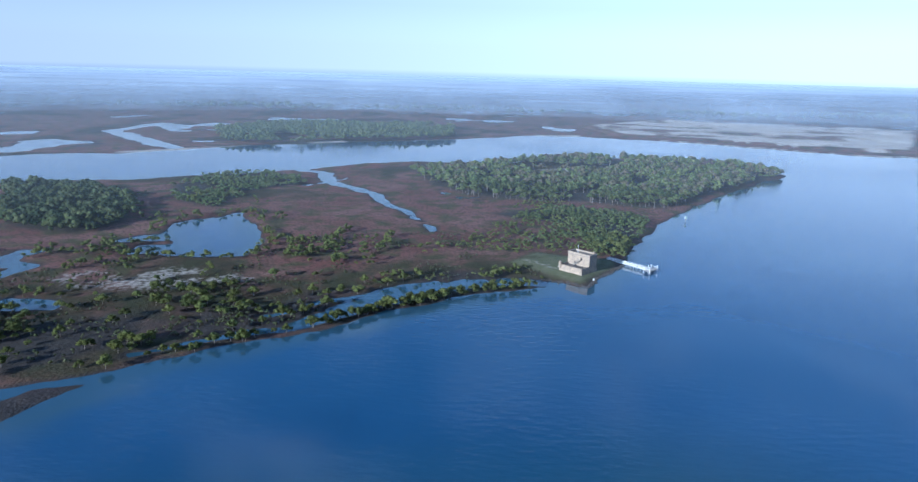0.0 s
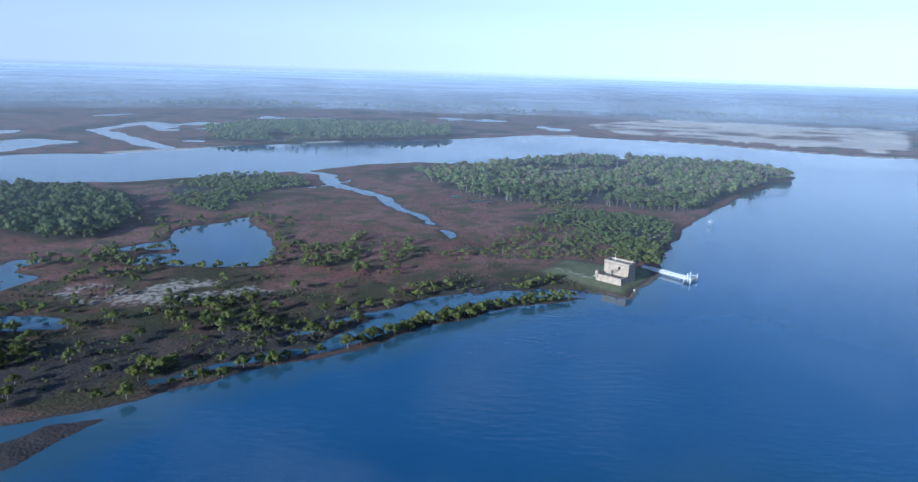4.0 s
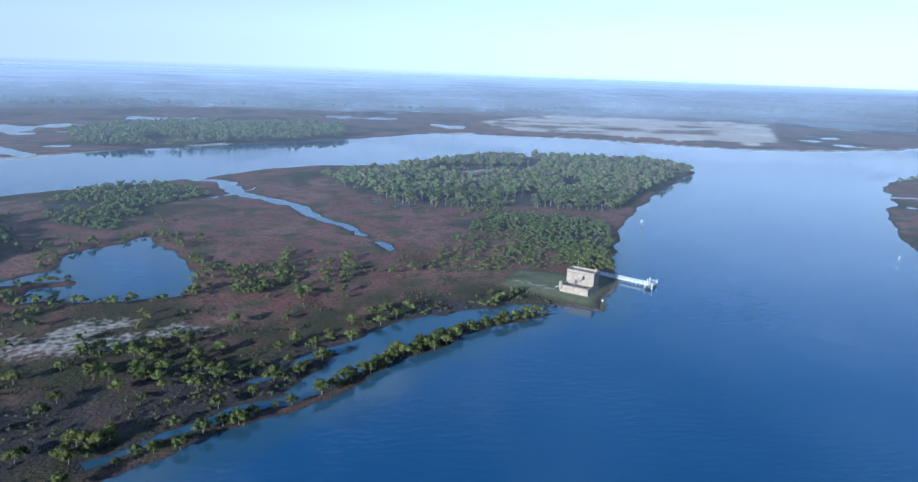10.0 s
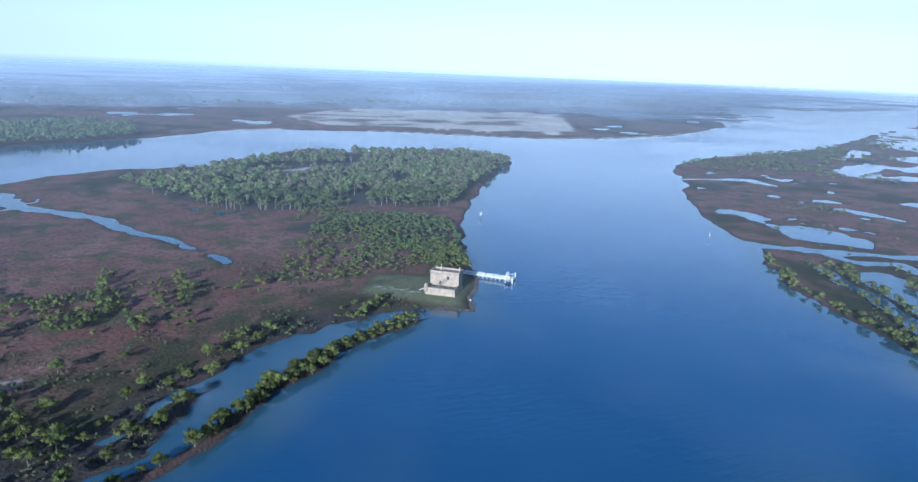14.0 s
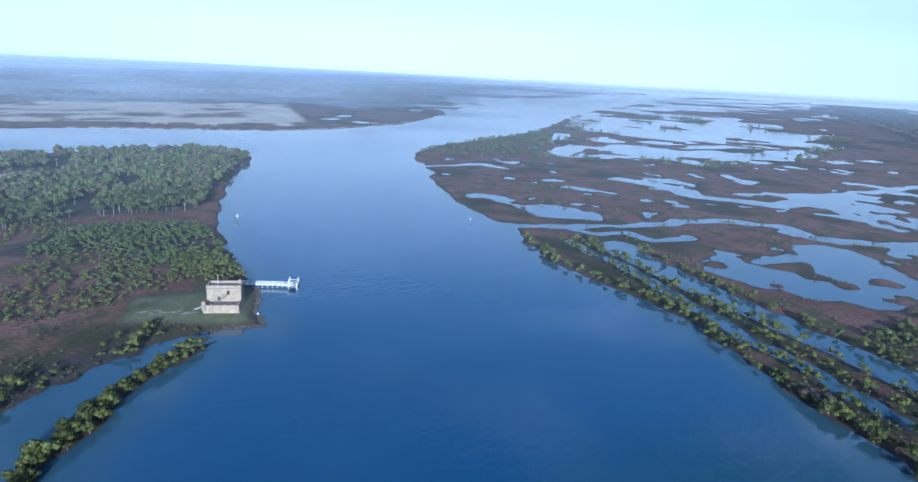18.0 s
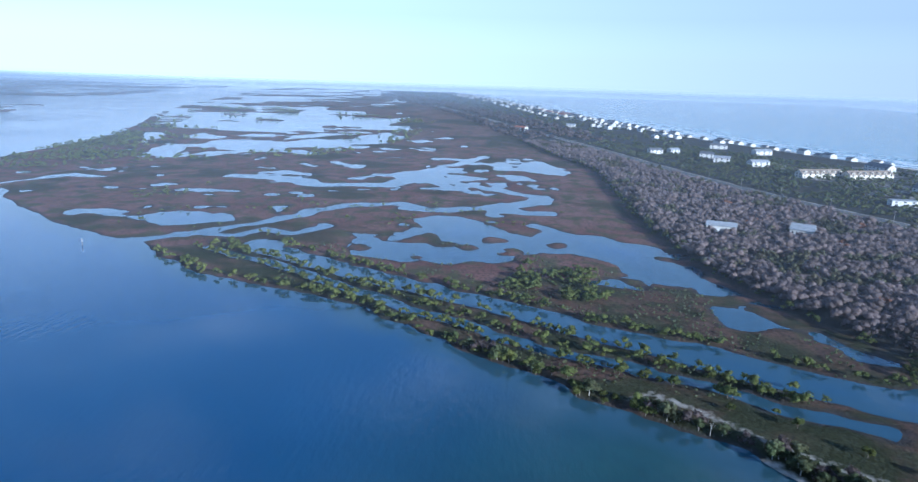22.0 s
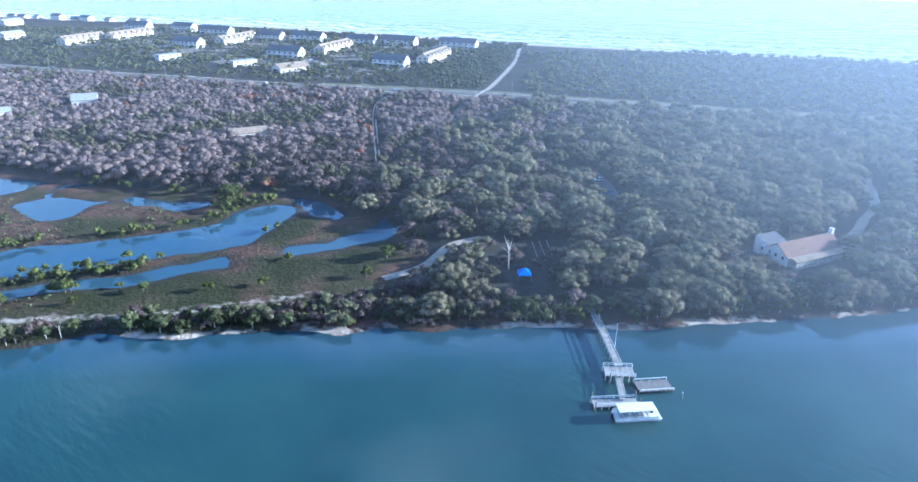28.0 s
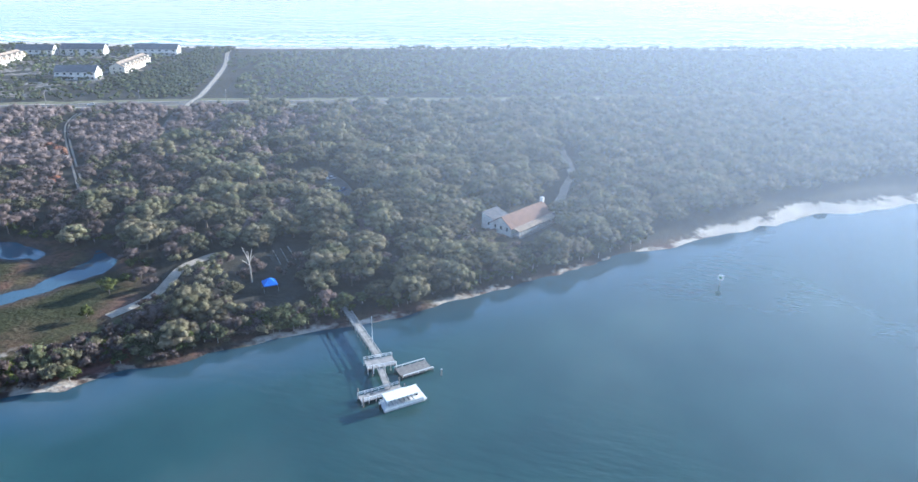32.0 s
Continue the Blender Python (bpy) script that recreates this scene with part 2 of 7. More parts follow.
ROCK = material("rubble_rock", (0.095, 0.085, 0.075), (0.055, 0.05, 0.046), 0.6, 0.9, bump=0.08, rand=0.25)
DEAD_WOOD = material("dead_wood", (0.44, 0.40, 0.36), (0.32, 0.29, 0.26), 1.5, 0.9)
CAR_WHITE = material("white_car_paint", (0.75, 0.75, 0.76), (0.70, 0.70, 0.71), 0.5, 0.25, fine=0.03)
CAR_BLUE = material("blue_car_paint", (0.06, 0.10, 0.22), (0.05, 0.085, 0.19), 0.5, 0.25, fine=0.03)
CAR_GREY = material("grey_car_paint", (0.28, 0.29, 0.30), (0.25, 0.26, 0.27), 0.5, 0.25, fine=0.03)
TYRE = material("black_tyre", (0.03, 0.03, 0.032), (0.02, 0.02, 0.02), 1.0, 0.9)
# ---- plan, in metres ----
ISLAND = [(-1725, -483), (-345, 121), (-152, 203), (-137, 208), (-122, 216), (-107, 227), (-85, 242), (-69, 254), (-50, 270), (-27, 288), (-2, 304), (28, 320), (46, 328), (47, 328), (41, 337), (56, 334), (66, 326), (72, 342), (89, 362), (97, 381), (106, 401), (128, 451), (139, 473), (196, 554), (274, 648), (355, 740), (344, 854), (163, 865), (46, 787), (-52, 787), (-93, 766), (-135, 731), (-158, 707), (-181, 694), (-222, 664), (-260, 643), (-292, 620), (-397, 582), (-805, 379), (-1725, 69)]
MAINLAND = [(-5980, -1380), (-1035, 471), (-502, 746), (-456, 776), (-397, 789), (-355, 832), (-283, 900), (-157, 975), (10, 1059), (77, 1114), (128, 1142), (188, 1144), (340, 1096), (493, 992), (578, 951), (691, 940), (850, 962), (1150, 1110), (1263, 1208), (1294, 1278), (1500, 1500), (2200, 1950), (3300, 2350), (4300, 2700), (5290, 3000), (5290, 5290), (-5980, 5290)]
EAST_SHORE = [(538, 667), (493, 617), (452, 565), (397, 515), (351, 458), (318, 409), (302, 376), (302, 361), (286, 349), (263, 326), (237, 290), (223, 256), (209, 219), (196, 201), (174, 174), (128, 113), (119, 106), (107, 88), (104, 84), (87, 63), (67, 45), (49, 25), (37, 19), (29, 7), (17, -3), (3, -13), (-8, -23), (-33, -42), (-43, -53), (-61, -69), (-82, -93), (-102, -113), (-125, -132), (-149, -152), (-176, -173), (-203, -189), (-224, -205)]
OCEAN_SHORE = [(-264, -232), (-460, -345), (-1035, -690), (-1725, -1322), (-1035, -1133), (-241, -822), (-29, -741), (170, -661), (355, -589), (664, -520), (793, -469), (988, -376), (1295, -258), (1909, -115), (2809, 54), (5290, 598), (5290, 1955), (3405, 1472), (1667, 1023), (1018, 777), (900, 740), (660, 713)]
POND = [(-211, 390), (-187, 413), (-190, 441), (-185, 457), (-170, 467), (-159, 482), (-143, 453), (-126, 411), (-119, 387), (-120, 370), (-148, 367), (-175, 367), (-188, 366), (-188, 385), (-173, 394), (-178, 403), (-190, 393)]
CREEK = [(-167, 697), (-137, 678), (-126, 640), (-110, 613), (-77, 572), (-52, 520), (-34, 488), (-25, 465), (-20, 443)]
CREEK_ARM = [(-142, 607), (-124, 626), (-112, 648)]
LAGOON = [(47, 333), (27, 333), (3, 325), (-25, 307), (-44, 291), (-57, 278), (-73, 263), (-89, 251), (-104, 241), (-121, 232)]
LAGOON_INNER = [(-12, 327), (-29, 314), (-44, 302), (-61, 296), (-73, 281), (-88, 272)]
WEST_CREEK = [(-236, 370), (-246, 363), (-242, 347), (-226, 338), (-229, 323)]
WEST_POND = [(-207, 288), (-193, 291), (-179, 286), (-177, 278), (-198, 275)]
ISLET = [(-125, 205), (-134, 197), (-142, 188)]
ISLAND_WOOD = [(-56, 716), (-30, 623), (7, 568), (54, 552), (101, 552), (144, 538), (165, 531), (229, 609), (361, 744), (329, 810), (228, 839), (156, 846), (53, 779), (-25, 725)]
CLEARING = [(76, 731), (132, 755), (170, 731), (118, 705)]
THICKET = [(18, 501), (67, 530), (136, 518), (139, 484), (111, 412), (95, 384), (79, 415), (76, 472), (39, 483)]
WEST_CLUMP = [(-256, 585), (-232, 670), (-172, 669), (-136, 614), (-169, 581), (-182, 492), (-223, 518)]
WEST_OAKS = [(-385, 564), (-311, 561), (-249, 508), (-220, 443), (-236, 403), (-291, 419)]
SAND_PATCH = [(-202, 317), (-191, 333), (-151, 340), (-101, 338), (-101, 325), (-139, 308), (-187, 306)]
SHRUB_BELT = [(-105, 406), (-76, 414), (-61, 396), (-82, 362), (-97, 361)]
FORT_LAWN = [(27, 368), (46, 392), (68, 382), (95, 380), (79, 350), (63, 331)]
MUD = [(-24, 328), (-3, 348), (24, 345), (12, 331), (-24, 312)]
NORTH_CREEK = [(-527, 1160), (-539, 1047), (-453, 955), (-364, 855)]
NORTH_SAND = [(249, 1374), (465, 1589), (972, 1457), (680, 1019), (544, 1041), (397, 1132), (273, 1177)]
NORTH_TREES = [(-344, 944), (-359, 1155), (-300, 1235), (-151, 1209), (-132, 1040), (-289, 920)]
NORTH_POOLS = [(-526, 783), (-533, 861), (-495, 884)]
EAST_CREEK = [(296, 366), (321, 339), (354, 309), (410, 282), (442, 261), (458, 220), (436, 193), (454, 149), (490, 104), (520, 98), (535, 128), (578, 178), (629, 219), (552, 249), (540, 310), (567, 356), (573, 405)]
BIG_POND = [(672, 571), (830, 637), (1029, 652), (1134, 508), (1353, 355), (911, 310), (783, 398), (782, 483), (691, 510)]
POOL_A = [(365, 402), (397, 378), (385, 341), (362, 319), (339, 367)]
POOL_B = [(722, 198), (824, 162)]
POOL_C = [(675, 130), (807, 97), (706, 63), (597, 118)]
POOL_D = [(422, 318), (430, 306), (397, 304)]
POOL_E = [(469, 583), (536, 560), (535, 524)]
POOL_F = [(482, 415), (482, 373)]
MARSH_LAKE = [(302, 229), (362, 227), (367, 190), (401, 202), (420, 170), (382, 144), (352, 113), (394, 111), (378, 91), (347, 50), (327, 18), (294, 22), (256, 17), (222, 3), (189, -4), (163, -19), (167, -7), (192, 0), (206, 9), (191, 30), (197, 33), (225, 30), (256, 34), (246, 53), (252, 87), (273, 64), (301, 66), (321, 93), (317, 115), (288, 143), (275, 165), (285, 182), (274, 193), (288, 210)]
LAKE_ISLETS = [(325, 172), (320, 156), (341, 142), (334, 99), (313, 36), (223, 12), (261, 63), (305, 220)]
CANAL = [(299, 286), (278, 253), (249, 209), (229, 173), (212, 142), (190, 107), (169, 71), (149, 40), (137, 20), (124, -5), (133, -28)]
DITCH = [(288, 314), (276, 288), (262, 262), (217, 203), (193, 170), (170, 133), (156, 106), (136, 68), (114, 31), (105, 13)]
CANAL_HEAD = [(322, 322), (323, 304), (343, 295), (334, 272), (364, 260)]
POOL_G = [(146, -48), (129, -52), (103, -46), (102, -39), (116, -38), (135, -43)]
SALT_FLAT = [(97, -10), (88, -11), (80, -24), (75, -38), (80, -50), (92, -54), (88, -42), (88, -28)]
MEADOW = [(134, 72), (111, 44), (94, 5), (89, -11), (73, -34), (65, -35), (53, -15), (95, 52)]
TRAIL = [(117, 89), (123, 82), (112, 69), (95, 54), (81, 37), (63, 9), (52, -14), (47, -31), (49, -46), (44, -59)]
GLADE = [(30, -59), (23, -79), (12, -71), (16, -49)]
WOOD_EDGE = [(1921, 289), (1146, 110), (757, 31), (585, 29), (429, 34), (345, 30), (294, 22), (238, 7), (197, -8), (166, -27), (160, -37), (129, -52), (94, -54), (63, -42)]
BEACH_ROAD = [(123, -148), (146, -172), (168, -198), (194, -245), (211, -288), (222, -319), (277, -434), (323, -513)]
DIRT_ROAD = [(143, -106), (219, -181), (248, -217), (266, -258)]
CENTRE_ROAD = [(-63, -141), (-66, -156), (-66, -172), (-66, -201), (-55, -244)]
ROAD = [(4945, 1104), (1930, 260), (1038, 10), (776, -58), (693, -80), (571, -120), (500, -148), (450, -172), (376, -202), (325, -224), (260, -258), (206, -284), (154, -304), (71, -336), (10, -358), (-115, -412), (-575, -640), (-1495, -1070)]
MIXED = [(805, 644), (1150, 805), (1725, 1058), (5175, 2530), (5175, 1035), (1955, 379), (1150, 379), (920, 494)]

MIXED_NORTH = [(900, 1480), (1290, 1290), (1340, 1230), (2300, 1600), (4900, 2000), (4900, 2900), (3300, 2420), (2200, 2060), (1500, 1640)]


# ---- geometry helpers ----
def tri_mesh(name, verts, faces, mat, smooth=False):
    """A mesh from numpy vertices (n, 3) and triangles (m, 3)."""
    me = bpy.data.meshes.new(name)
    verts, faces = np.asarray(verts, np.float32), np.asarray(faces, np.int32)
    k = faces.shape[1]
    me.vertices.add(len(verts))
    me.vertices.foreach_set("co", verts.ravel())
    me.loops.add(faces.size)
    me.loops.foreach_set("vertex_index", faces.ravel())
    me.polygons.add(len(faces))
    me.polygons.foreach_set("loop_start", np.arange(0, faces.size, k, dtype=np.int32))
    me.polygons.foreach_set("use_smooth", np.full(len(faces), smooth))
    me.update(calc_edges=True)
    me.materials.append(mat)
    return me


def value_noise(x, y, seed=0):
    xi, yi = np.floor(x).astype(np.int64), np.floor(y).astype(np.int64)
    fx, fy = x - xi, y - yi
    fx, fy = fx * fx * (3 - 2 * fx), fy * fy * (3 - 2 * fy)

    def h(i, j):
        n = (i * 374761393 + j * 668265263 + seed * 974126177) & 0x7FFFFFFF
        n = ((n ^ (n >> 13)) * 1274126177) & 0x7FFFFFFF
        return ((n ^ (n >> 16)) & 0xFFFFF) / 0xFFFFF
    a = h(xi, yi) * (1 - fx) + h(xi + 1, yi) * fx
    b = h(xi, yi + 1) * (1 - fx) + h(xi + 1, yi + 1) * fx
    return a * (1 - fy) + b * fy


def fbm(x, y, size, seed=0, octaves=3):
    """Layered noise about 0.5 with features of that size in metres."""
    total, amp, norm = 0, 1.0, 0
    for o in range(octaves):
        total = total + amp * value_noise(x / size + 17.3 * o, y / size - 9.1 * o, seed + o)
        norm, amp, size = norm + amp, amp * 0.5, size * 0.47
    return total / norm


def inside(x, y, poly, pad=40.0):
    """Signed distance to a closed outline, positive within, cut off at -pad."""
    out = np.full(len(x), -pad)
    p = np.array(poly, float)
    m = (x > p[:, 0].min() - pad) & (x < p[:, 0].max() + pad) & (y > p[:, 1].min() - pad) & (y < p[:, 1].max() + pad)
    if not m.any():
        return out
    px, py = x[m], y[m]
    d, odd = np.full(len(px), 1e18), np.zeros(len(px), bool)
    for (ax, ay), (bx, by) in zip(p, np.roll(p, -1, 0)):
        ex, ey = bx - ax, by - ay
        t = np.clip(((px - ax) * ex + (py - ay) * ey) / (ex * ex + ey * ey + 1e-9), 0, 1)
        d = np.minimum(d, (px - ax - t * ex) ** 2 + (py - ay - t * ey) ** 2)
        if ay != by:
            odd ^= ((ay > py) != (by > py)) & (px < (bx - ax) * (py - ay) / (by - ay) + ax)
    out[m] = np.maximum(np.sqrt(d) * np.where(odd, 1, -1), -pad)
    return out


def along(x, y, line, widths, pad=40.0):
    """Half the width less the distance to an open line whose width runs through the given values."""
    out = np.full(len(x), -pad)
    p = np.array(line, float)
    w = np.interp(np.linspace(0, 1, len(p)), np.linspace(0, 1, len(widths)), widths)
    m = (x > p[:, 0].min() - pad) & (x < p[:, 0].max() + pad) & (y > p[:, 1].min() - pad) & (y < p[:, 1].max() + pad)
    px, py = x[m], y[m]
    best = np.full(len(px), -pad)
    for i in range(len(p) - 1):
        (ax, ay), (bx, by) = p[i], p[i + 1]
        ex, ey = bx - ax, by - ay
        t = np.clip(((px - ax) * ex + (py - ay) * ey) / (ex * ex + ey * ey + 1e-9), 0, 1)
        dist = np.hypot(px - ax - t * ex, py - ay - t * ey)
        best = np.maximum(best, (w[i] + t * (w[i + 1] - w[i])) / 2 - dist)
    out[m] = best
    return out


BRAID = [(582, 415), (610, 375), (621, 314), (623, 254), (704, 209), (820, 159), (823, 123), (828, 65), (657, 71), (579, 108), (614, 137), (515, 149), (550, 179), (591, 215), (522, 243), (519, 268), (554, 318), (540, 396)]
EAST_BANK = EAST_SHORE + OCEAN_SHORE
UPLAND = [(4600, 1050)] + WOOD_EDGE + [(38, -8), (3, -14)] + EAST_SHORE[28:] + OCEAN_SHORE[:-5]


def survey(x, y):
    """The lie of the land at plan points: height, distance from the shore, cover."""
    far = np.clip((np.hypot(x - 50, y - 150) - 500) / 1500, 0, 1)
    wx = x + (fbm(x, y, 22, 3) - 0.5) * (11 + 30 * far) + (fbm(x, y, 6, 5, 2) - 0.5) * 3
    wy = y + (fbm(x, y, 22, 4) - 0.5) * (11 + 30 * far) + (fbm(x, y, 6, 6, 2) - 0.5) * 3
    calm = np.clip(np.minimum(np.hypot(x - 75, y - 355) / 60, 1), 0.15, 1)
    wx, wy = x + (wx - x) * calm, y + (wy - y) * calm
    isl, main, east = inside(wx, wy, ISLAND), inside(wx, wy, MAINLAND), inside(wx, wy, EAST_BANK)
    s = np.maximum(np.maximum(isl, main), east)
    # marsh broken up by open water, far up the river
    mixed = inside(wx, wy, MIXED, 60)
    lace = (fbm(x, y * 1.0, 150, 31, 4) - 0.53) * 190
    s = np.where(mixed > 0, np.minimum(s, np.maximum(lace, 6 - mixed)), s)
    reach = inside(wx, wy, MIXED_NORTH, 60)
    shoals = np.minimum((fbm(x, y, 170, 33, 4) - 0.50) * 190, reach * 0.3 + 4)
    s = np.where(reach > 0, shoals, s)
    # small pans of water in the marsh
    pans = (fbm(x, y, 34, 41, 3) - 0.715) * 60
    marshy = np.minimum(np.minimum(east, inside(wx, wy, [(280, 330), (330, 420), (480, 600), (800, 700), (1500, 400), (900, 120), (420, 60), (300, 200)])), 40)
    s = np.where(marshy > 4, np.minimum(s, -pans), s)
    npan = (fbm(x, y, 90, 43, 3) - 0.70) * 120
    s = np.where((main > 60) | ((main > 8) & (x > 600)), np.minimum(s, -npan), s)
    for outline in (BRAID, POND, WEST_POND, BIG_POND, POOL_A, POOL_C, POOL_D, MARSH_LAKE, POOL_G, SALT_FLAT):
        w = inside(wx, wy, outline)
        if outline in (BRAID, BIG_POND, MARSH_LAKE, POOL_A, POOL_C):
            w = w + (fbm(x, y, 17, 29, 3) - 0.52) * 16
        if outline is BIG_POND:
            w = np.where(w > -38, np.maximum(np.minimum(w + (fbm(x, y, 90, 17) - 0.5) * 110, (fbm(x, y, 60, 12) - 0.49) * 140), -40), w)
        if outline is BRAID:
            w = np.where(w > -12, np.minimum(w + 5, (fbm(x, y * 0.8, 34, 19, 4) - 0.58) * 100), w)
        if outline is POOL_C:
            w = np.where(w > -10, np.minimum(w + 6, (fbm(x, y, 30, 13) - 0.42) * 90), w)
        if outline is MARSH_LAKE:
            w = np.where(w > -10, np.minimum(w + 2, (fbm(x, y, 26, 15) - 0.36) * 70), w)
        s = np.minimum(s, -w)
    for line, widths in ((CREEK, (14, 15, 13, 10, 5, 4)), (CREEK_ARM, (8, 4)), (LAGOON, (9, 12, 13, 15, 14, 10, 7, 5, 3)), (LAGOON_INNER, (5, 10, 9, 7, 5, 3)),
                         (WEST_CREEK, (8, 11, 12, 10)), (NORTH_CREEK, (24, 30, 26)), (NORTH_POOLS, (30, 60, 20)),
                         (EAST_CREEK, (14, 13, 13, 14, 16, 18, 20, 24, 16, 14, 22, 30, 22, 30, 26)), (POOL_B, (22, 14)), (POOL_E, (6, 16, 5)), (POOL_F, (16, 8)),
                         (CANAL, (19, 20, 20, 19, 18, 20, 22, 24, 25, 26, 22)), (DITCH, (6, 8, 9, 9, 9, 8, 8, 8, 8, 8)), (CANAL_HEAD, (7, 10, 7, 14))):
        ragged = 0 if line in (CANAL, DITCH) else (fbm(x, y, 15, 16) - 0.52) * (9 if line in (CREEK, EAST_CREEK, CREEK_ARM) else 5)
        s = np.minimum(s, -(along(wx, wy, line, widths) + ragged))
    for (cx, cy), r in zip(LAKE_ISLETS, (10, 9, 11, 9, 6, 7, 8, 9)):
        s = np.maximum(s, r * 0.8 - np.hypot((wx - cx) * 0.9, wy - cy) + (fbm(x, y, 12, 77) - 0.5) * 8)
    for cx, cy in ((17, 337), (8, 341), (26, 346)):
        s = np.maximum(s, 4.5 - np.hypot(wx - cx, wy - cy))
    s = np.maximum(s, along(wx, wy, ISLET, (3, 11, 14)))
    up = inside(x, y, UPLAND)
    lawn = inside(x, y, FORT_LAWN)
    h = np.clip(s * 0.11, -2.6, 0.55) + np.where(s > 2, (fbm(x, y, 40, 9) - 0.5) * 0.5, 0) * np.clip((s - 2) / 6, 0, 1)
    h = h + np.clip((np.minimum(up, s) - 3) / 12, 0, 1) * 2.2 + np.clip(np.minimum(lawn, s) / 6, 0, 1) * 1.0
    h = h + np.clip(np.minimum(inside(x, y, ISLAND_WOOD), s) / 20, 0, 1) * 1.5
    h = h + np.clip(np.minimum(inside(x, y, NORTH_SAND) + 14, s - 4) / 7, 0, 1) * 3.0
    # dunes behind the ocean beach, and the ocean's distance
    shore = np.array(OCEAN_SHORE[4:16], float)
    order = np.argsort(shore[:, 0])
    off = np.interp(x, shore[order, 0], shore[order, 1]) - y          # positive out to sea
    h = np.where(s > 0, h + 2.0 * np.exp(-((off + 62) / 18) ** 2) * (up > 5), h)
    h = np.where((off > -45) & (off < 0) & (up > -5), np.minimum(h, 0.05 - off * 0.035), h)
    return s, h, off, up


# ---- ground and water ----
def stops(low, high, a, b, step, rate):
    """Plan coordinates: even steps between a and b, widening steps outside."""
    mid = list(np.arange(a, b + step, step))
    left, d = [a], step
    while left[-1] > low:
        d *= 1 + rate
        left.append(left[-1] - d)
    right, d = [mid[-1]], step
    while right[-1] < high:
        d *= 1 + rate
        right.append(right[-1] + d)
    return np.array(left[:0:-1] + mid + right[1:])


def sheet(name, gx, gy, keep, z, mat, masks=None):
    nx, ny = len(gx), len(gy)
    x, y = np.meshgrid(gx, gy)
    verts = np.stack([x.ravel(), y.ravel(), z], 1)
    i = np.arange(nx * ny).reshape(ny, nx)
    quads = np.stack([i[:-1, :-1], i[:-1, 1:], i[1:, 1:], i[1:, :-1]], -1).reshape(-1, 4)
    quads = quads[keep[quads].any(1)]
    used = np.zeros(nx * ny, bool)
    used[quads] = True
    index = np.cumsum(used) - 1
    me = tri_mesh(name, verts[used], index[quads], mat, True)
    for key, values in (masks or {}).items():
        at = me.attributes.new(key, "FLOAT", "POINT")
        at.data.foreach_set("value", values[used].astype(np.float32))
    return new(name, me)


def wired(name):
    m = bpy.data.materials.new(name)
    m.use_nodes = True
    return m, m.node_tree.nodes, m.node_tree.links.new


def noise_node(n, link, vec, scale, detail=4, low=0.35, high=0.65):
    t = n.new("ShaderNodeTexNoise")
    t.inputs["Scale"].default_value, t.inputs["Detail"].default_value = scale, detail
    link(vec, t.inputs["Vector"])
    r = n.new("ShaderNodeMapRange")
    r.inputs[1].default_value, r.inputs[2].default_value = low, high
    link(t.outputs["Fac"], r.inputs[0])
    return r.outputs[0]


def blend(n, link, fac, a, b, mode="MIX"):
    m = n.new("ShaderNodeMix")
    m.data_type, m.blend_type = "RGBA", mode
    link(fac, m.inputs[0])
    for socket, v in ((m.inputs[6], a), (m.inputs[7], b)):
        if isinstance(v, tuple):
            socket.default_value = (*v, 1)
        else:
            link(v, socket)
    return m.outputs[2]


def calc(n, link, op, a, b=0.0):
    m = n.new("ShaderNodeMath")
    m.operation = op
    m.use_clamp = op in ("ADD", "SUBTRACT")
    for socket, v in zip(m.inputs, (a, b)):
        if isinstance(v, float):
            socket.default_value = v
        else:
            link(v, socket)
    return m.outputs[0]


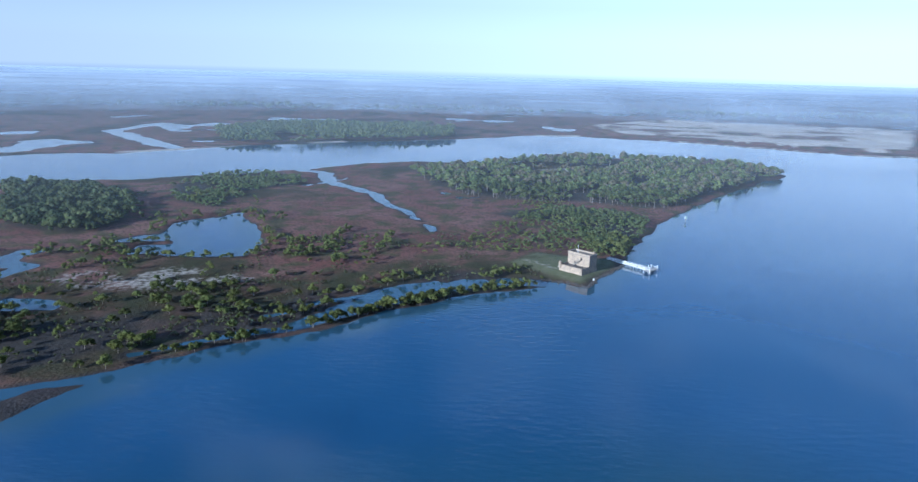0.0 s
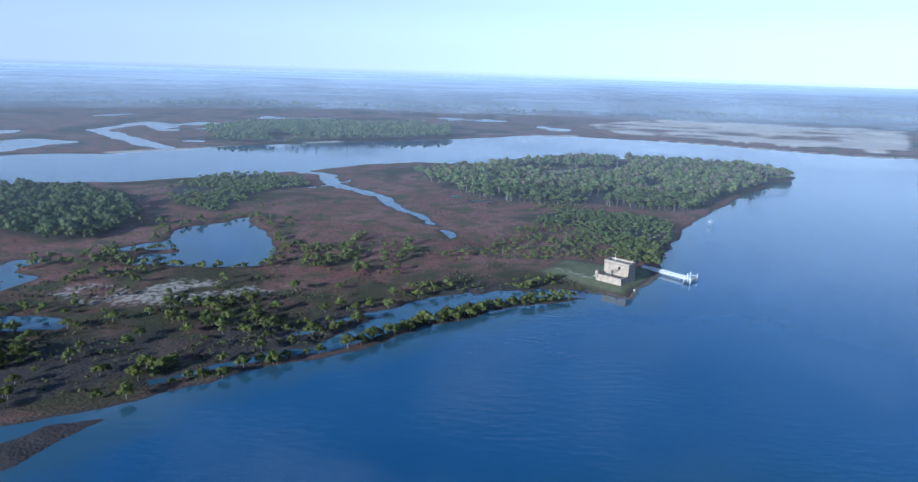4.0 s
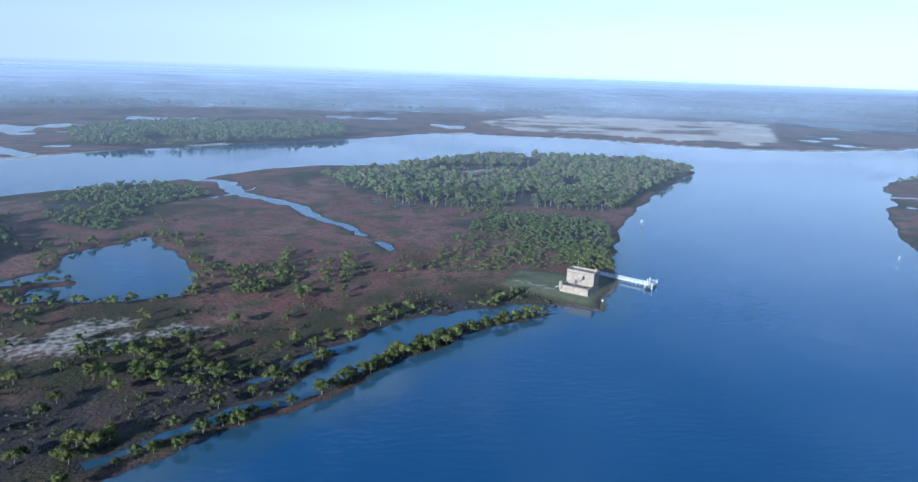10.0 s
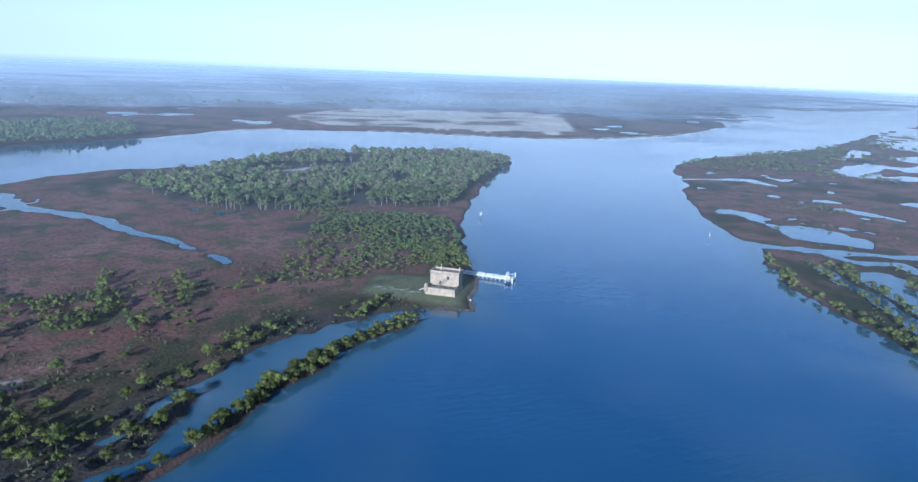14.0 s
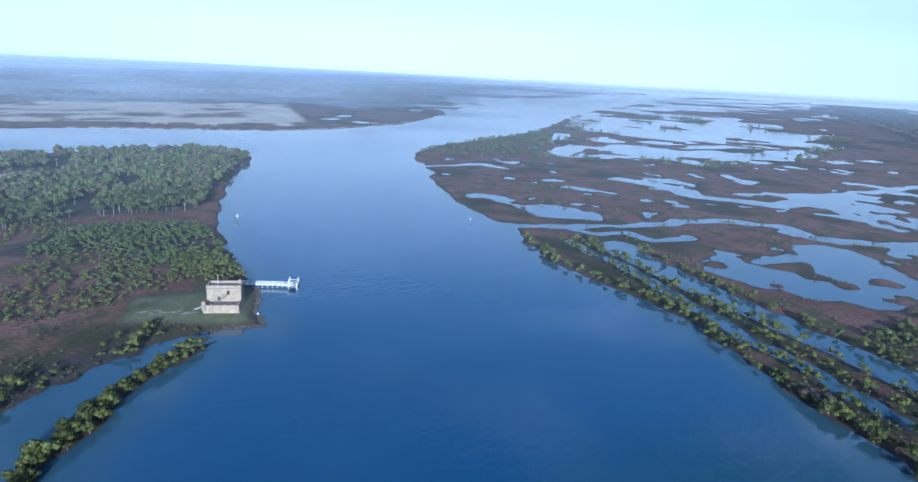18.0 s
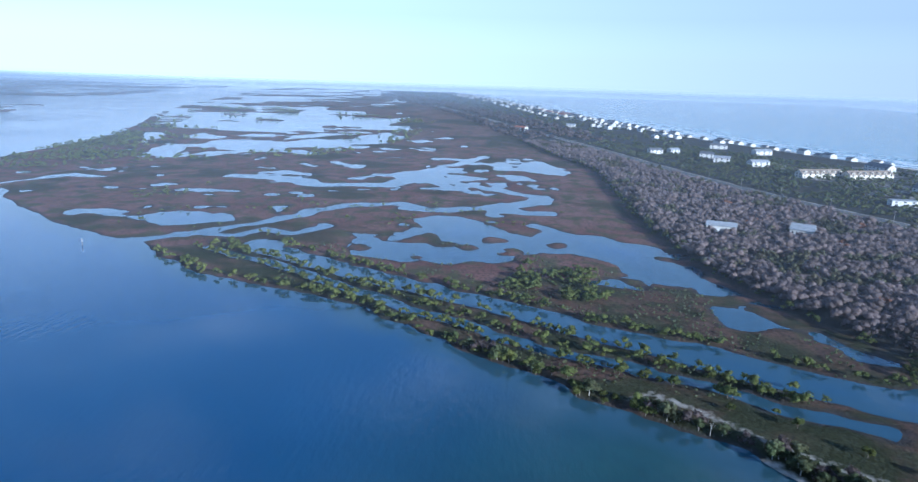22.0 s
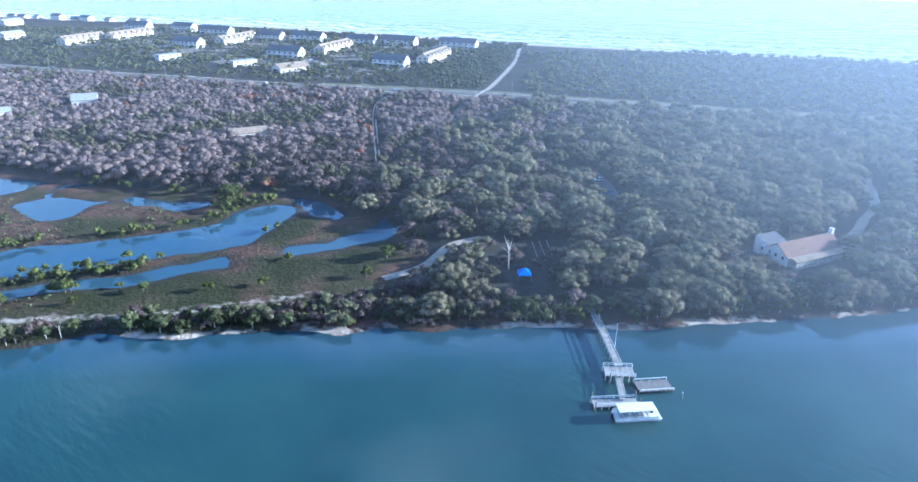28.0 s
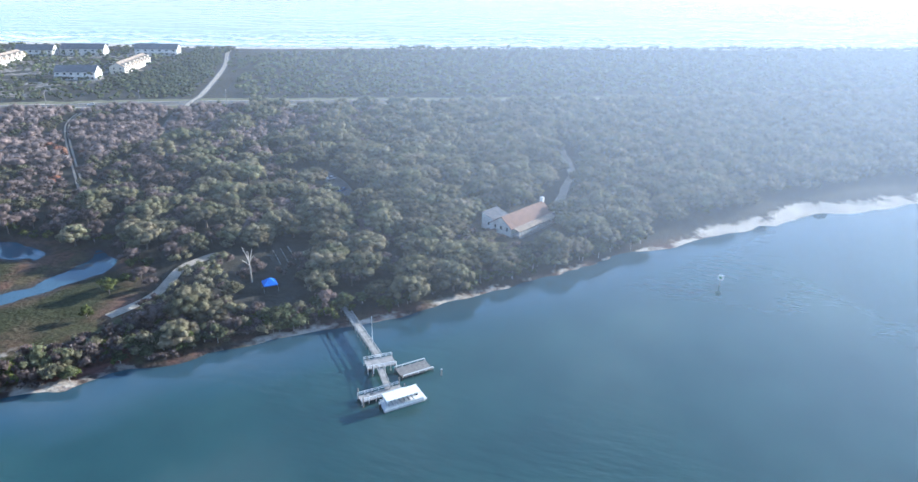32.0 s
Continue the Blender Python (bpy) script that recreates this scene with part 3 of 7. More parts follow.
def ground_material():
    m, n, link = wired("marsh_ground")
    p = n["Principled BSDF"]
    p.inputs["Roughness"].default_value, p.inputs["Specular IOR Level"].default_value = 0.95, 0.1
    pos = n.new("ShaderNodeNewGeometry").outputs["Position"]

    def mask(key):
        a = n.new("ShaderNodeAttribute")
        a.attribute_name = key
        return a.outputs["Fac"]
    rust = blend(n, link, noise_node(n, link, pos, 0.02, 5), (0.150, 0.072, 0.056), (0.195, 0.110, 0.086))
    rust = blend(n, link, noise_node(n, link, pos, 0.06, 6, 0.47, 0.62), rust, (0.084, 0.078, 0.038))
    rust = blend(n, link, noise_node(n, link, pos, 0.5, 4, 0.45, 0.75), rust, (0.050, 0.036, 0.030))
    grass = blend(n, link, noise_node(n, link, pos, 0.12, 5), (0.042, 0.046, 0.020), (0.060, 0.058, 0.030))
    grass = blend(n, link, noise_node(n, link, pos, 0.9, 3), grass, (0.028, 0.031, 0.015))
    sand = blend(n, link, noise_node(n, link, pos, 0.1, 5), (0.56, 0.50, 0.42), (0.44, 0.39, 0.33))
    mud = blend(n, link, noise_node(n, link, pos, 0.15, 5), (0.058, 0.050, 0.047), (0.038, 0.035, 0.035))
    litter = blend(n, link, noise_node(n, link, pos, 0.3, 5), (0.062, 0.056, 0.046), (0.044, 0.042, 0.034))
    c = blend(n, link, mask("grass"), rust, grass)
    lawn = blend(n, link, noise_node(n, link, pos, 0.25, 5), (0.135, 0.135, 0.078), (0.105, 0.112, 0.058))
    c = blend(n, link, mask("lawn"), c, lawn)
    c = blend(n, link, mask("litter"), c, litter)
    c = blend(n, link, mask("mud"), c, mud)
    speck = noise_node(n, link, pos, 0.38, 6, 0.40, 0.62)
    edge = calc(n, link, "SUBTRACT", calc(n, link, "MULTIPLY", mask("sand"), 1.6), calc(n, link, "MULTIPLY", speck, 0.6))
    c = blend(n, link, edge, c, sand)
    link(c, p.inputs["Base Color"])
    b = n.new("ShaderNodeBump")
    b.inputs["Distance"].default_value = 0.4
    b.inputs["Strength"].default_value = 0.4
    link(noise_node(n, link, pos, 0.8, 5), b.inputs["Height"])
    link(b.outputs[0], p.inputs["Normal"])
    return m


def water_material():
    m, n, link = wired("river_water")
    p = n["Principled BSDF"]
    p.inputs["IOR"].default_value = 1.52
    pos = n.new("ShaderNodeNewGeometry").outputs["Position"]

    def mask(key):
        a = n.new("ShaderNodeAttribute")
        a.attribute_name = key
        return a.outputs["Fac"]
    deep = blend(n, link, noise_node(n, link, pos, 0.012, 4), (0.018, 0.062, 0.138), (0.023, 0.073, 0.156))
    c = blend(n, link, mask("green"), deep, blend(n, link, noise_node(n, link, pos, 0.03, 5), (0.029, 0.070, 0.066), (0.021, 0.054, 0.055)))
    c = blend(n, link, mask("shallow"), c, blend(n, link, noise_node(n, link, pos, 0.08, 4), (0.085, 0.085, 0.055), (0.035, 0.045, 0.035)))
    c = blend(n, link, mask("pond"), c, (0.040, 0.080, 0.108))
    c = blend(n, link, mask("ocean"), c, (0.05, 0.20, 0.29))
    # broken white water on the ocean side, in long lines along the beach
    off = n.new("ShaderNodeAttribute")
    off.attribute_name = "off"
    wob = noise_node(n, link, pos, 0.012, 4, 0.0, 1.0)
    lift = calc(n, link, "SINE", n_add(n, link, calc(n, link, "MULTIPLY", off.outputs["Fac"], 0.16), calc(n, link, "MULTIPLY", wob, 22.0)))
    near = n.new("ShaderNodeMapRange")
    near.inputs[1].default_value, near.inputs[2].default_value, near.inputs[3].default_value, near.inputs[4].default_value = 0.0, 210.0, 1.0, -0.35
    link(off.outputs["Fac"], near.inputs[0])
    foam = n.new("ShaderNodeMapRange")
    foam.inputs[1].default_value, foam.inputs[2].default_value = 0.82, 1.2
    link(n_add(n, link, calc(n, link, "MULTIPLY", lift, 0.6), n_add(n, link, near.outputs[0], calc(n, link, "MULTIPLY", noise_node(n, link, pos, 0.05, 5), 0.4))), foam.inputs[0])
    foam_here = calc(n, link, "MULTIPLY", foam.outputs[0], mask("ocean"))
    c = blend(n, link, foam_here, c, (0.72, 0.74, 0.74))
    link(c, p.inputs["Base Color"])
    r = n.new("ShaderNodeMapRange")
    r.inputs[3].default_value, r.inputs[4].default_value = 0.04, 0.6
    link(foam_here, r.inputs[0])
    link(r.outputs[0], p.inputs["Roughness"])
    # ripples, calmer in some reaches than in others, and the ocean's swell
    stretch = n.new("ShaderNodeMapping")
    stretch.inputs["Rotation"].default_value = (0, 0, radians(35))
    stretch.inputs["Scale"].default_value = (0.35, 1.0, 1.0)
    link(pos, stretch.inputs["Vector"])
    rip = noise_node(n, link, stretch.outputs[0], 0.42, 3, 0.2, 0.8)
    calm = noise_node(n, link, pos, 0.006, 3, 0.4, 0.6)
    h = n_add(n, link, calc(n, link, "MULTIPLY", calc(n, link, "MULTIPLY", calc(n, link, "MULTIPLY", rip, calm), calc(n, link, "SUBTRACT", 1.0, mask("pond"))), 0.7), calc(n, link, "MULTIPLY", noise_node(n, link, pos, 0.7, 3, 0.2, 0.8), 0.02))
    h = n_add(n, link, h, calc(n, link, "MULTIPLY", calc(n, link, "MULTIPLY", lift, mask("ocean")), 1.6))
    b = n.new("ShaderNodeBump")
    b.inputs["Distance"].default_value = 0.5
    b.inputs["Strength"].default_value = 0.42
    link(h, b.inputs["Height"])
    link(b.outputs[0], p.inputs["Normal"])
    return m


def n_add(n, link, a, b):
    m = n.new("ShaderNodeMath")
    m.operation = "ADD"
    link(a, m.inputs[0])
    link(b, m.inputs[1])
    return m.outputs[0]


gx = stops(-4300, 4500, -260, 420, 3.1, 0.019)
gy = stops(-1900, 4500, -340, 600, 3.1, 0.019)
X, Y = [v.ravel() for v in np.meshgrid(gx, gy)]
dist, height, offshore, upland = survey(X, Y)
speckle = fbm(X, Y, 14, 55, 3)
wide = fbm(X, Y, 120, 56, 3)
sand = np.clip(inside(X, Y, NORTH_SAND) / 14, 0, 1) * np.clip((fbm(X, Y * 1.6, 70, 60, 4) - 0.26) * 3.2, 0.2, 1.0)
sand = np.maximum(sand, np.clip((inside(X, Y, SAND_PATCH) + 6) / 10, 0, 1) * np.clip((speckle - 0.44) * 5, 0, 0.42))
sand = np.maximum(sand, np.clip((along(X, Y, [(36, 372), (44, 366), (52, 356)], (1.5, 3.0)) + 1.5) / 3, 0, 1) * 0.5)
sand = np.maximum(sand, np.clip(inside(X, Y, CLEARING) / 8, 0, 1) * 0.7)
CONDOS = [(330, -262), (860, -196), (850, -380), (640, -440), (400, -506), (325, -440)]
sand = np.maximum(sand, np.clip((inside(X, Y, CONDOS) + 8) / 12, 0, 1) * np.clip((speckle - 0.40) * 3, 0.0, 0.4))
sand = np.maximum(sand, ((offshore > -48) & (offshore < 30) & (upland > -30)) * 1.0)
shore_sand = np.clip(1.2 - np.abs(dist - 0.9) / 2.2, 0, 1) * np.clip((fbm(X, Y, 9, 58) - 0.34) * 5, 0, 1) * (inside(X, Y, [(110, 95), (60, 20), (-230, -220), (-330, -300), (-250, -150), (40, 60)]) > 0)
sand = np.maximum(sand, shore_sand * 0.85)
beach = inside(X, Y, [(-92, -98), (-110, -136), (-160, -190), (-420, -370), (-420, -260), (-160, -140)])
sand = np.maximum(sand, np.clip((beach + 4) / 10, 0, 1) * np.clip((3 + 8 * np.clip((-98 - X) / 50, 0, 1) + (speckle - 0.5) * 12 - dist) / 4, 0, 1) * (dist > -3) * np.clip((fbm(X, Y, 7, 57) - 0.22) * 4, 0.35, 1))
sand = np.maximum(sand, np.clip((along(X, Y, [(-400, 800), (-150, 985), (100, 1125), (190, 1150)], (10, 26, 26, 20)) + 6) / 8, 0, 1) * 0.8 * (dist > -2) * (wide > 0.45))
sand = np.maximum(sand, np.clip((along(X, Y, TRAIL[:6], (2.4, 2.8, 2.0)) + 1.6) / 3.0, 0, 1) * 0.55)
sand = np.maximum(sand, np.clip((along(X, Y, [(-314, 1082), (-221, 1129), (-106, 1140)], (12, 30, 14)) + 8) / 10, 0, 1) * np.clip((speckle - 0.35) * 5, 0, 0.9))
north_beach = np.clip(1 - np.abs(dist - 6) / 8, 0, 1) * (inside(X, Y, [(300, 1050), (640, 880), (900, 900), (900, 1000), (700, 1010), (350, 1180)]) > 0)
sand = np.maximum(sand, north_beach)
grass = np.clip((inside(X, Y, FORT_LAWN) + 3) / 5, 0, 1)
grass = np.maximum(grass, np.clip((inside(X, Y, [(-345, 121), (-50, 268), (45, 328), (60, 390), (-20, 372), (-130, 300), (-260, 330), (-420, 330)]) + 10) / 20, 0, 1) * np.clip((speckle - 0.25) * 3, 0.2, 0.8))
grass = np.maximum(grass, np.clip((inside(X, Y, MEADOW) + 4) / 8, 0, 1) * 0.75)
grass = np.maximum(grass, np.clip((fbm(X, Y, 70, 61) - 0.56) * 8, 0, 0.8) * (upland < 0))
grass = np.maximum(grass, np.clip((inside(X, Y, [(285, 345), (215, 240), (104, 92), (45, 20), (60, -40), (110, -58), (170, -35), (250, 25), (262, 128), (225, 150), (290, 270)]) + 4) / 10, 0, 1) * np.clip((wide + speckle - 0.55) * 2.5, 0.45, 1))
litter = np.clip((upland + 4) / 10, 0, 1)
for wood in (ISLAND_WOOD, THICKET, WEST_OAKS, WEST_CLUMP, GLADE):
    litter = np.maximum(litter, np.clip((inside(X, Y, wood) + 2) / 10, 0, 1))
litter = np.where(grass > 0.5, 0, litter)
mud = np.maximum(np.clip((inside(X, Y, [(-240, 190), (-160, 200), (-20, 286), (40, 330), (10, 352), (-60, 312), (-175, 262), (-240, 260)]) + 5) / 15, 0, 1) * np.clip((fbm(X, Y, 30, 59) - 0.35) * 5, 0, 0.8), np.clip((inside(X, Y, MUD) + 6) / 8, 0, 1) * 0.9)
mud = np.maximum(mud, np.clip(1.3 - dist / 2.2, 0, 1) * (sand < 0.3))
mud = np.maximum(mud, np.clip((along(X, Y, ISLET, (10, 22, 30)) + 4) / 5, 0, 1) * 0.9)
tagged(sheet("ground", gx, gy, height > -2.3, height, ground_material(), {"sand": sand, "grass": grass, "litter": litter, "mud": mud, "lawn": np.clip((inside(X, Y, FORT_LAWN) + 2) / 5, 0, 1) * np.clip((speckle - 0.1) * 3, 0.5, 1)}),
       "flat brown salt marsh with green and sandy patches", "ground", kind="structure")
wx_, wy_ = gx[::4], gy[::4]
pick = np.ix_(np.arange(0, len(gy), 4), np.arange(0, len(gx), 4))
d3, o3, u3 = [v.reshape(len(gy), len(gx))[pick].ravel() for v in (dist, offshore, upland)]
x3, y3 = [v.ravel() for v in np.meshgrid(wx_, wy_)]
ocean = np.clip(o3 / 40 + 0.5, 0, 1) * (y3 < 900) * (x3 > -1800)
reach = inside(x3, y3, [(120, 90), (-10, -10), (-400, -330), (-900, -300), (-250, 60), (60, 130)], 80)
green = np.clip((reach + 70) / 85, 0, 1) * (ocean < 0.1)
shallow = np.clip(1 - (-d3 + 2) / 9, 0, 0.8) * (d3 < 30) * (reach > -20) * (x3 < 60) * (ocean < 0.1)
tagged(sheet("water", wx_, wy_, np.ones(len(x3), bool), np.zeros(len(x3)), water_material(), {"green": green, "pond": np.clip(1.5 + (d3 + 4) / 9, 0, 1) * (ocean < 0.1) * 0.85, "shallow": shallow, "ocean": ocean, "off": o3}),
       "calm deep blue river water with faint ripples", "water", kind="structure")


# ---- distance haze over the far marsh, painted on translucent sheets ----
def haze_material(name, tint):
    m, n, link = wired(name)
    n.remove(n["Principled BSDF"])
    much = n.new("ShaderNodeAttribute")
    much.attribute_name = "haze_alpha"
    pos = n.new("ShaderNodeNewGeometry").outputs["Position"]
    wisp = noise_node(n, link, pos, 0.0030, 7, 0.30, 0.62)
    w = n.new("ShaderNodeAttribute")
    w.attribute_name = "wisp"
    one = n.new("ShaderNodeMix")
    link(w.outputs["Fac"], one.inputs[0])
    one.inputs[2].default_value = 1.0
    link(wisp, one.inputs[3])
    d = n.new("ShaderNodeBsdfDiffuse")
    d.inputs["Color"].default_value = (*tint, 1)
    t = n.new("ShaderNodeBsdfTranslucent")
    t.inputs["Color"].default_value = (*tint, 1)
    # a fixed normal towards the sun keeps the sheets bright however they lie
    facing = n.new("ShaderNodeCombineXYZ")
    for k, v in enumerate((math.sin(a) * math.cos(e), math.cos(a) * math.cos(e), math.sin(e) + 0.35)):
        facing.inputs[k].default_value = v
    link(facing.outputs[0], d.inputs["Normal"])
    dt = n.new("ShaderNodeMixShader")
    link(d.outputs[0], dt.inputs[1])
    link(t.outputs[0], dt.inputs[2])
    dt.inputs[0].default_value = 0.15
    tr = n.new("ShaderNodeBsdfTransparent")
    mx = n.new("ShaderNodeMixShader")
    link(calc(n, link, "MULTIPLY", much.outputs["Fac"], one.outputs[0]), mx.inputs[0])
    link(tr.outputs[0], mx.inputs[1])
    link(dt.outputs[0], mx.inputs[2])
    link(mx.outputs[0], n["Material Output"].inputs["Surface"])
    return m


# tints hold the haze's brightness; the second, dimmer and bluer, is for far curtains
PALE_HAZE, DIM_BLUE_HAZE = haze_material("mist", (0.40, 0.475, 0.60)), haze_material("fog", (0.26, 0.33, 0.47))
MIST_HAZE, MIST_BANK, SOUTH_GLARE = 0.21, 0.36, 0.21
mx_, my_ = stops(-4700, 4800, -420, 700, 45.0, 0.06), stops(-2600, 4800, -480, 800, 45.0, 0.06)
x4, y4 = [v.ravel() for v in np.meshgrid(mx_, my_)]
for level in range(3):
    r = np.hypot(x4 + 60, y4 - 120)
    # opacity grows with distance to paint the aerial haze
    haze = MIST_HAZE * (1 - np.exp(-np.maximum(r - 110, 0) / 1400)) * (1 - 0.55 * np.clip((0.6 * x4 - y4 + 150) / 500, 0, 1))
    # the bank of fog to the north-west, and a sun-glare veil painted over the wood to the south
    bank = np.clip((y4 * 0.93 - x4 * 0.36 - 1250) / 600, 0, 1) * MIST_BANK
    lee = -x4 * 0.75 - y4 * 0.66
    south_glare = ((1 - np.exp(-np.maximum(lee + 40, 0) / 130)) * 0.034 + np.clip((lee - 30) / 520, 0, 1) * SOUTH_GLARE) * np.clip((90 - y4) / 90, 0, 1)
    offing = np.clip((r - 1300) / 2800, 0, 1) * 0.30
    amount = np.clip(haze + bank + south_glare + offing, 0, 0.92)
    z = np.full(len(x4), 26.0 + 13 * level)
    me = sheet("mist_layer", mx_, my_, amount > 0.002, z, PALE_HAZE, {"haze_alpha": amount, "wisp": np.clip(bank * 1.6, 0, 1) * np.clip((2900 - r) / 900, 0, 1)})
    tagged(me, "thin translucent sheet with pale distance haze painted over the marsh", "mist", kind="structure")


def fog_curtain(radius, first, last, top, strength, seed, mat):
    """The front of the fog bank, its haze painted on an upright wavy band round the marsh, ragged at its foot and soft
    at its top.
    """
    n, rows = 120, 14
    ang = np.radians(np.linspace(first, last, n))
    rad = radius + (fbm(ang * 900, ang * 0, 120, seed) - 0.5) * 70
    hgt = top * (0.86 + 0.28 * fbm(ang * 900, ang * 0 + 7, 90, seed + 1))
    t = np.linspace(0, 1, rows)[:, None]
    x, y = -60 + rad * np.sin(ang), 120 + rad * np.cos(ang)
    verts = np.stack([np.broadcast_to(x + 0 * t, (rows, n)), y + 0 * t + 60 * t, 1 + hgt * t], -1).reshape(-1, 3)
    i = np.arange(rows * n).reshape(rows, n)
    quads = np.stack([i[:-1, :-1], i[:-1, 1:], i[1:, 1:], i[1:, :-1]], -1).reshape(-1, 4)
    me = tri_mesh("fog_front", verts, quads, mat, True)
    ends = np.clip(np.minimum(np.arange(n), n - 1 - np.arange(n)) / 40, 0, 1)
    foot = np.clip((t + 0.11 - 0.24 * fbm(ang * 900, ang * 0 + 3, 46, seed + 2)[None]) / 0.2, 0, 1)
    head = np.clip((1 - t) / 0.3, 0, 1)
    for key, v in (("haze_alpha", strength * foot * head * ends[None]), ("wisp", (1.0 if mat is PALE_HAZE else 0.3) + 0 * t + 0 * ang[None])):
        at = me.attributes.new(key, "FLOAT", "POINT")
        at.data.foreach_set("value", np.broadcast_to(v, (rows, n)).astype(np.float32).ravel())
    tagged(new("fog_front", me), "soft translucent curtain with the haze of a low fog bank painted on", "fog", kind="structure")


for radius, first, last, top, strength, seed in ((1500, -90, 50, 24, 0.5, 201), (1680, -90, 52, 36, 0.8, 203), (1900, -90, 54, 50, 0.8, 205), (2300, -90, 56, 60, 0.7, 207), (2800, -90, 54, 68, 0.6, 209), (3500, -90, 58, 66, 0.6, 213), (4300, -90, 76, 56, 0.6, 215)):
    fog_curtain(radius, first, last, top, strength, seed, DIM_BLUE_HAZE if radius > 2500 else PALE_HAZE)


# ---- trees and shrubs ----
bm_ = bmesh.new()
bmesh.ops.create_icosphere(bm_, subdivisions=1, radius=1.0)
ICO_V = np.array([v.co[:] for v in bm_.verts])
ICO_F = np.array([[v.index for v in f.verts] for f in bm_.faces])
bm_.free()


def crown_shape(seed, lumps, leaves, radius, bottom, top, leaf, core=0.93, narrow=1.0, bulk=1.0):
    """A crown: uneven dark lumps under many small leaf clumps. Vertices and triangles."""
    rng = np.random.default_rng(seed)
    verts, faces, leans, base = [], [], [], 0
    each = max(1, leaves // lumps)
    for k in range(lumps):
        r = radius * (0.12 if k == 0 else rng.uniform(0.42, 0.72) if bulk == 1.0 else 0.88 * math.sqrt(rng.uniform(0.03, 1.0)))
        ang = k * 2.4 + rng.uniform(-0.5, 0.5)
        dome = 1 - (r / radius) ** 2
        size = bulk * radius * rng.uniform(0.34, 0.50) * (1.15 if k == 0 else 1)
        size = min(size, (top - bottom) * 0.5)
        c = np.array([r * math.cos(ang), r * math.sin(ang), bottom + (top - bottom) * (0.28 + 0.45 * dome) + rng.uniform(-0.1, 0.1) * (top - bottom)])
        flat = rng.uniform(0.62, 0.85)
        v = ICO_V * size * core * (1 + rng.uniform(-0.22, 0.22, (12, 1)))
        v[:, 2] *= flat
        verts.append(v + c)
        leans.append(ICO_V)
        faces.append(ICO_F + base)
        base += 12
        d = rng.normal(size=(each, 3))
        d[:, 2] = d[:, 2] * 0.8 + 0.45
        d /= np.linalg.norm(d, axis=1)[:, None]
        at = c + d * size * rng.uniform(0.86, 1.08, (each, 1)) * (1, 1, flat)
        up = d + rng.normal(size=(each, 3)) * 0.55
        up /= np.linalg.norm(up, axis=1)[:, None]
        u = np.cross(up, rng.normal(size=(each, 3)))
        u /= np.linalg.norm(u, axis=1)[:, None]
        w = np.cross(up, u)
        s = leaf * rng.uniform(0.6, 1.35, (each, 1))
        leaves_here = np.stack([at - u * s * 0.9, at + u * s * 0.9 - up * s * 0.2, at + w * s * 1.45 * narrow + up * s * 0.3], 1).reshape(-1, 3)
        verts.append(leaves_here)
        leans.append(np.repeat(d + 0.3 * up, 3, 0))
        faces.append((base + np.arange(3 * each)).reshape(-1, 3))
        base += 3 * each
    return np.concatenate(verts), np.concatenate(faces), np.concatenate(leans)


def with_lean(me, lean):
    at = me.attributes.new("lean", "FLOAT_VECTOR", "POINT")
    at.data.foreach_set("vector", np.asarray(lean, np.float32).ravel())
    return me


def tube(points, radii, sides=6):
    """A tapered tube through the points, closed at its tip."""
    verts, faces = [], []
    for p, r in zip(points, radii):
        for k in range(sides):
            a = 2 * math.pi * k / sides
            verts.append((p[0] + r * math.cos(a), p[1] + r * math.sin(a), p[2]))
    for j in range(len(points) - 1):
        for k in range(sides):
            a, b = j * sides + k, j * sides + (k + 1) % sides
            faces += [(a, b, b + sides), (a, b + sides, a + sides)]
    t = (len(points) - 1) * sides
    faces += [(t, t + k, t + k + 1) for k in range(1, sides - 1)]
    return np.array(verts), np.array(faces)


def joined(pieces):
    verts, faces, base = [], [], 0
    for v, f in pieces:
        verts.append(v)
        faces.append(f + base)
        base += len(v)
    return np.concatenate(verts), np.concatenate(faces)


def trunk_shape(seed, height, radius, limbs, reach):
    rng = np.random.default_rng(seed)
    lean = rng.uniform(-0.08, 0.08, 2) * height
    spine = [(lean[0] * t * t, lean[1] * t * t, height * t - 0.4 * (t == 0)) for t in (0, 0.15, 0.5, 1)]
    pieces = [tube(spine, [radius * 1.5, radius, radius * 0.75, radius * 0.25])]
    for k in range(limbs):
        a, t = k * 2.3 + rng.uniform(-0.4, 0.4), rng.uniform(0.35, 0.65)
        s = np.array([lean[0] * t * t, lean[1] * t * t, height * t])
        e = s + np.array([reach * math.cos(a), reach * math.sin(a), height * rng.uniform(0.25, 0.45)])
        pieces.append(tube([s, (s + e) / 2 + (0, 0, 0.1 * reach), e], [radius * 0.5, radius * 0.35, radius * 0.12], 5))
    return joined(pieces)


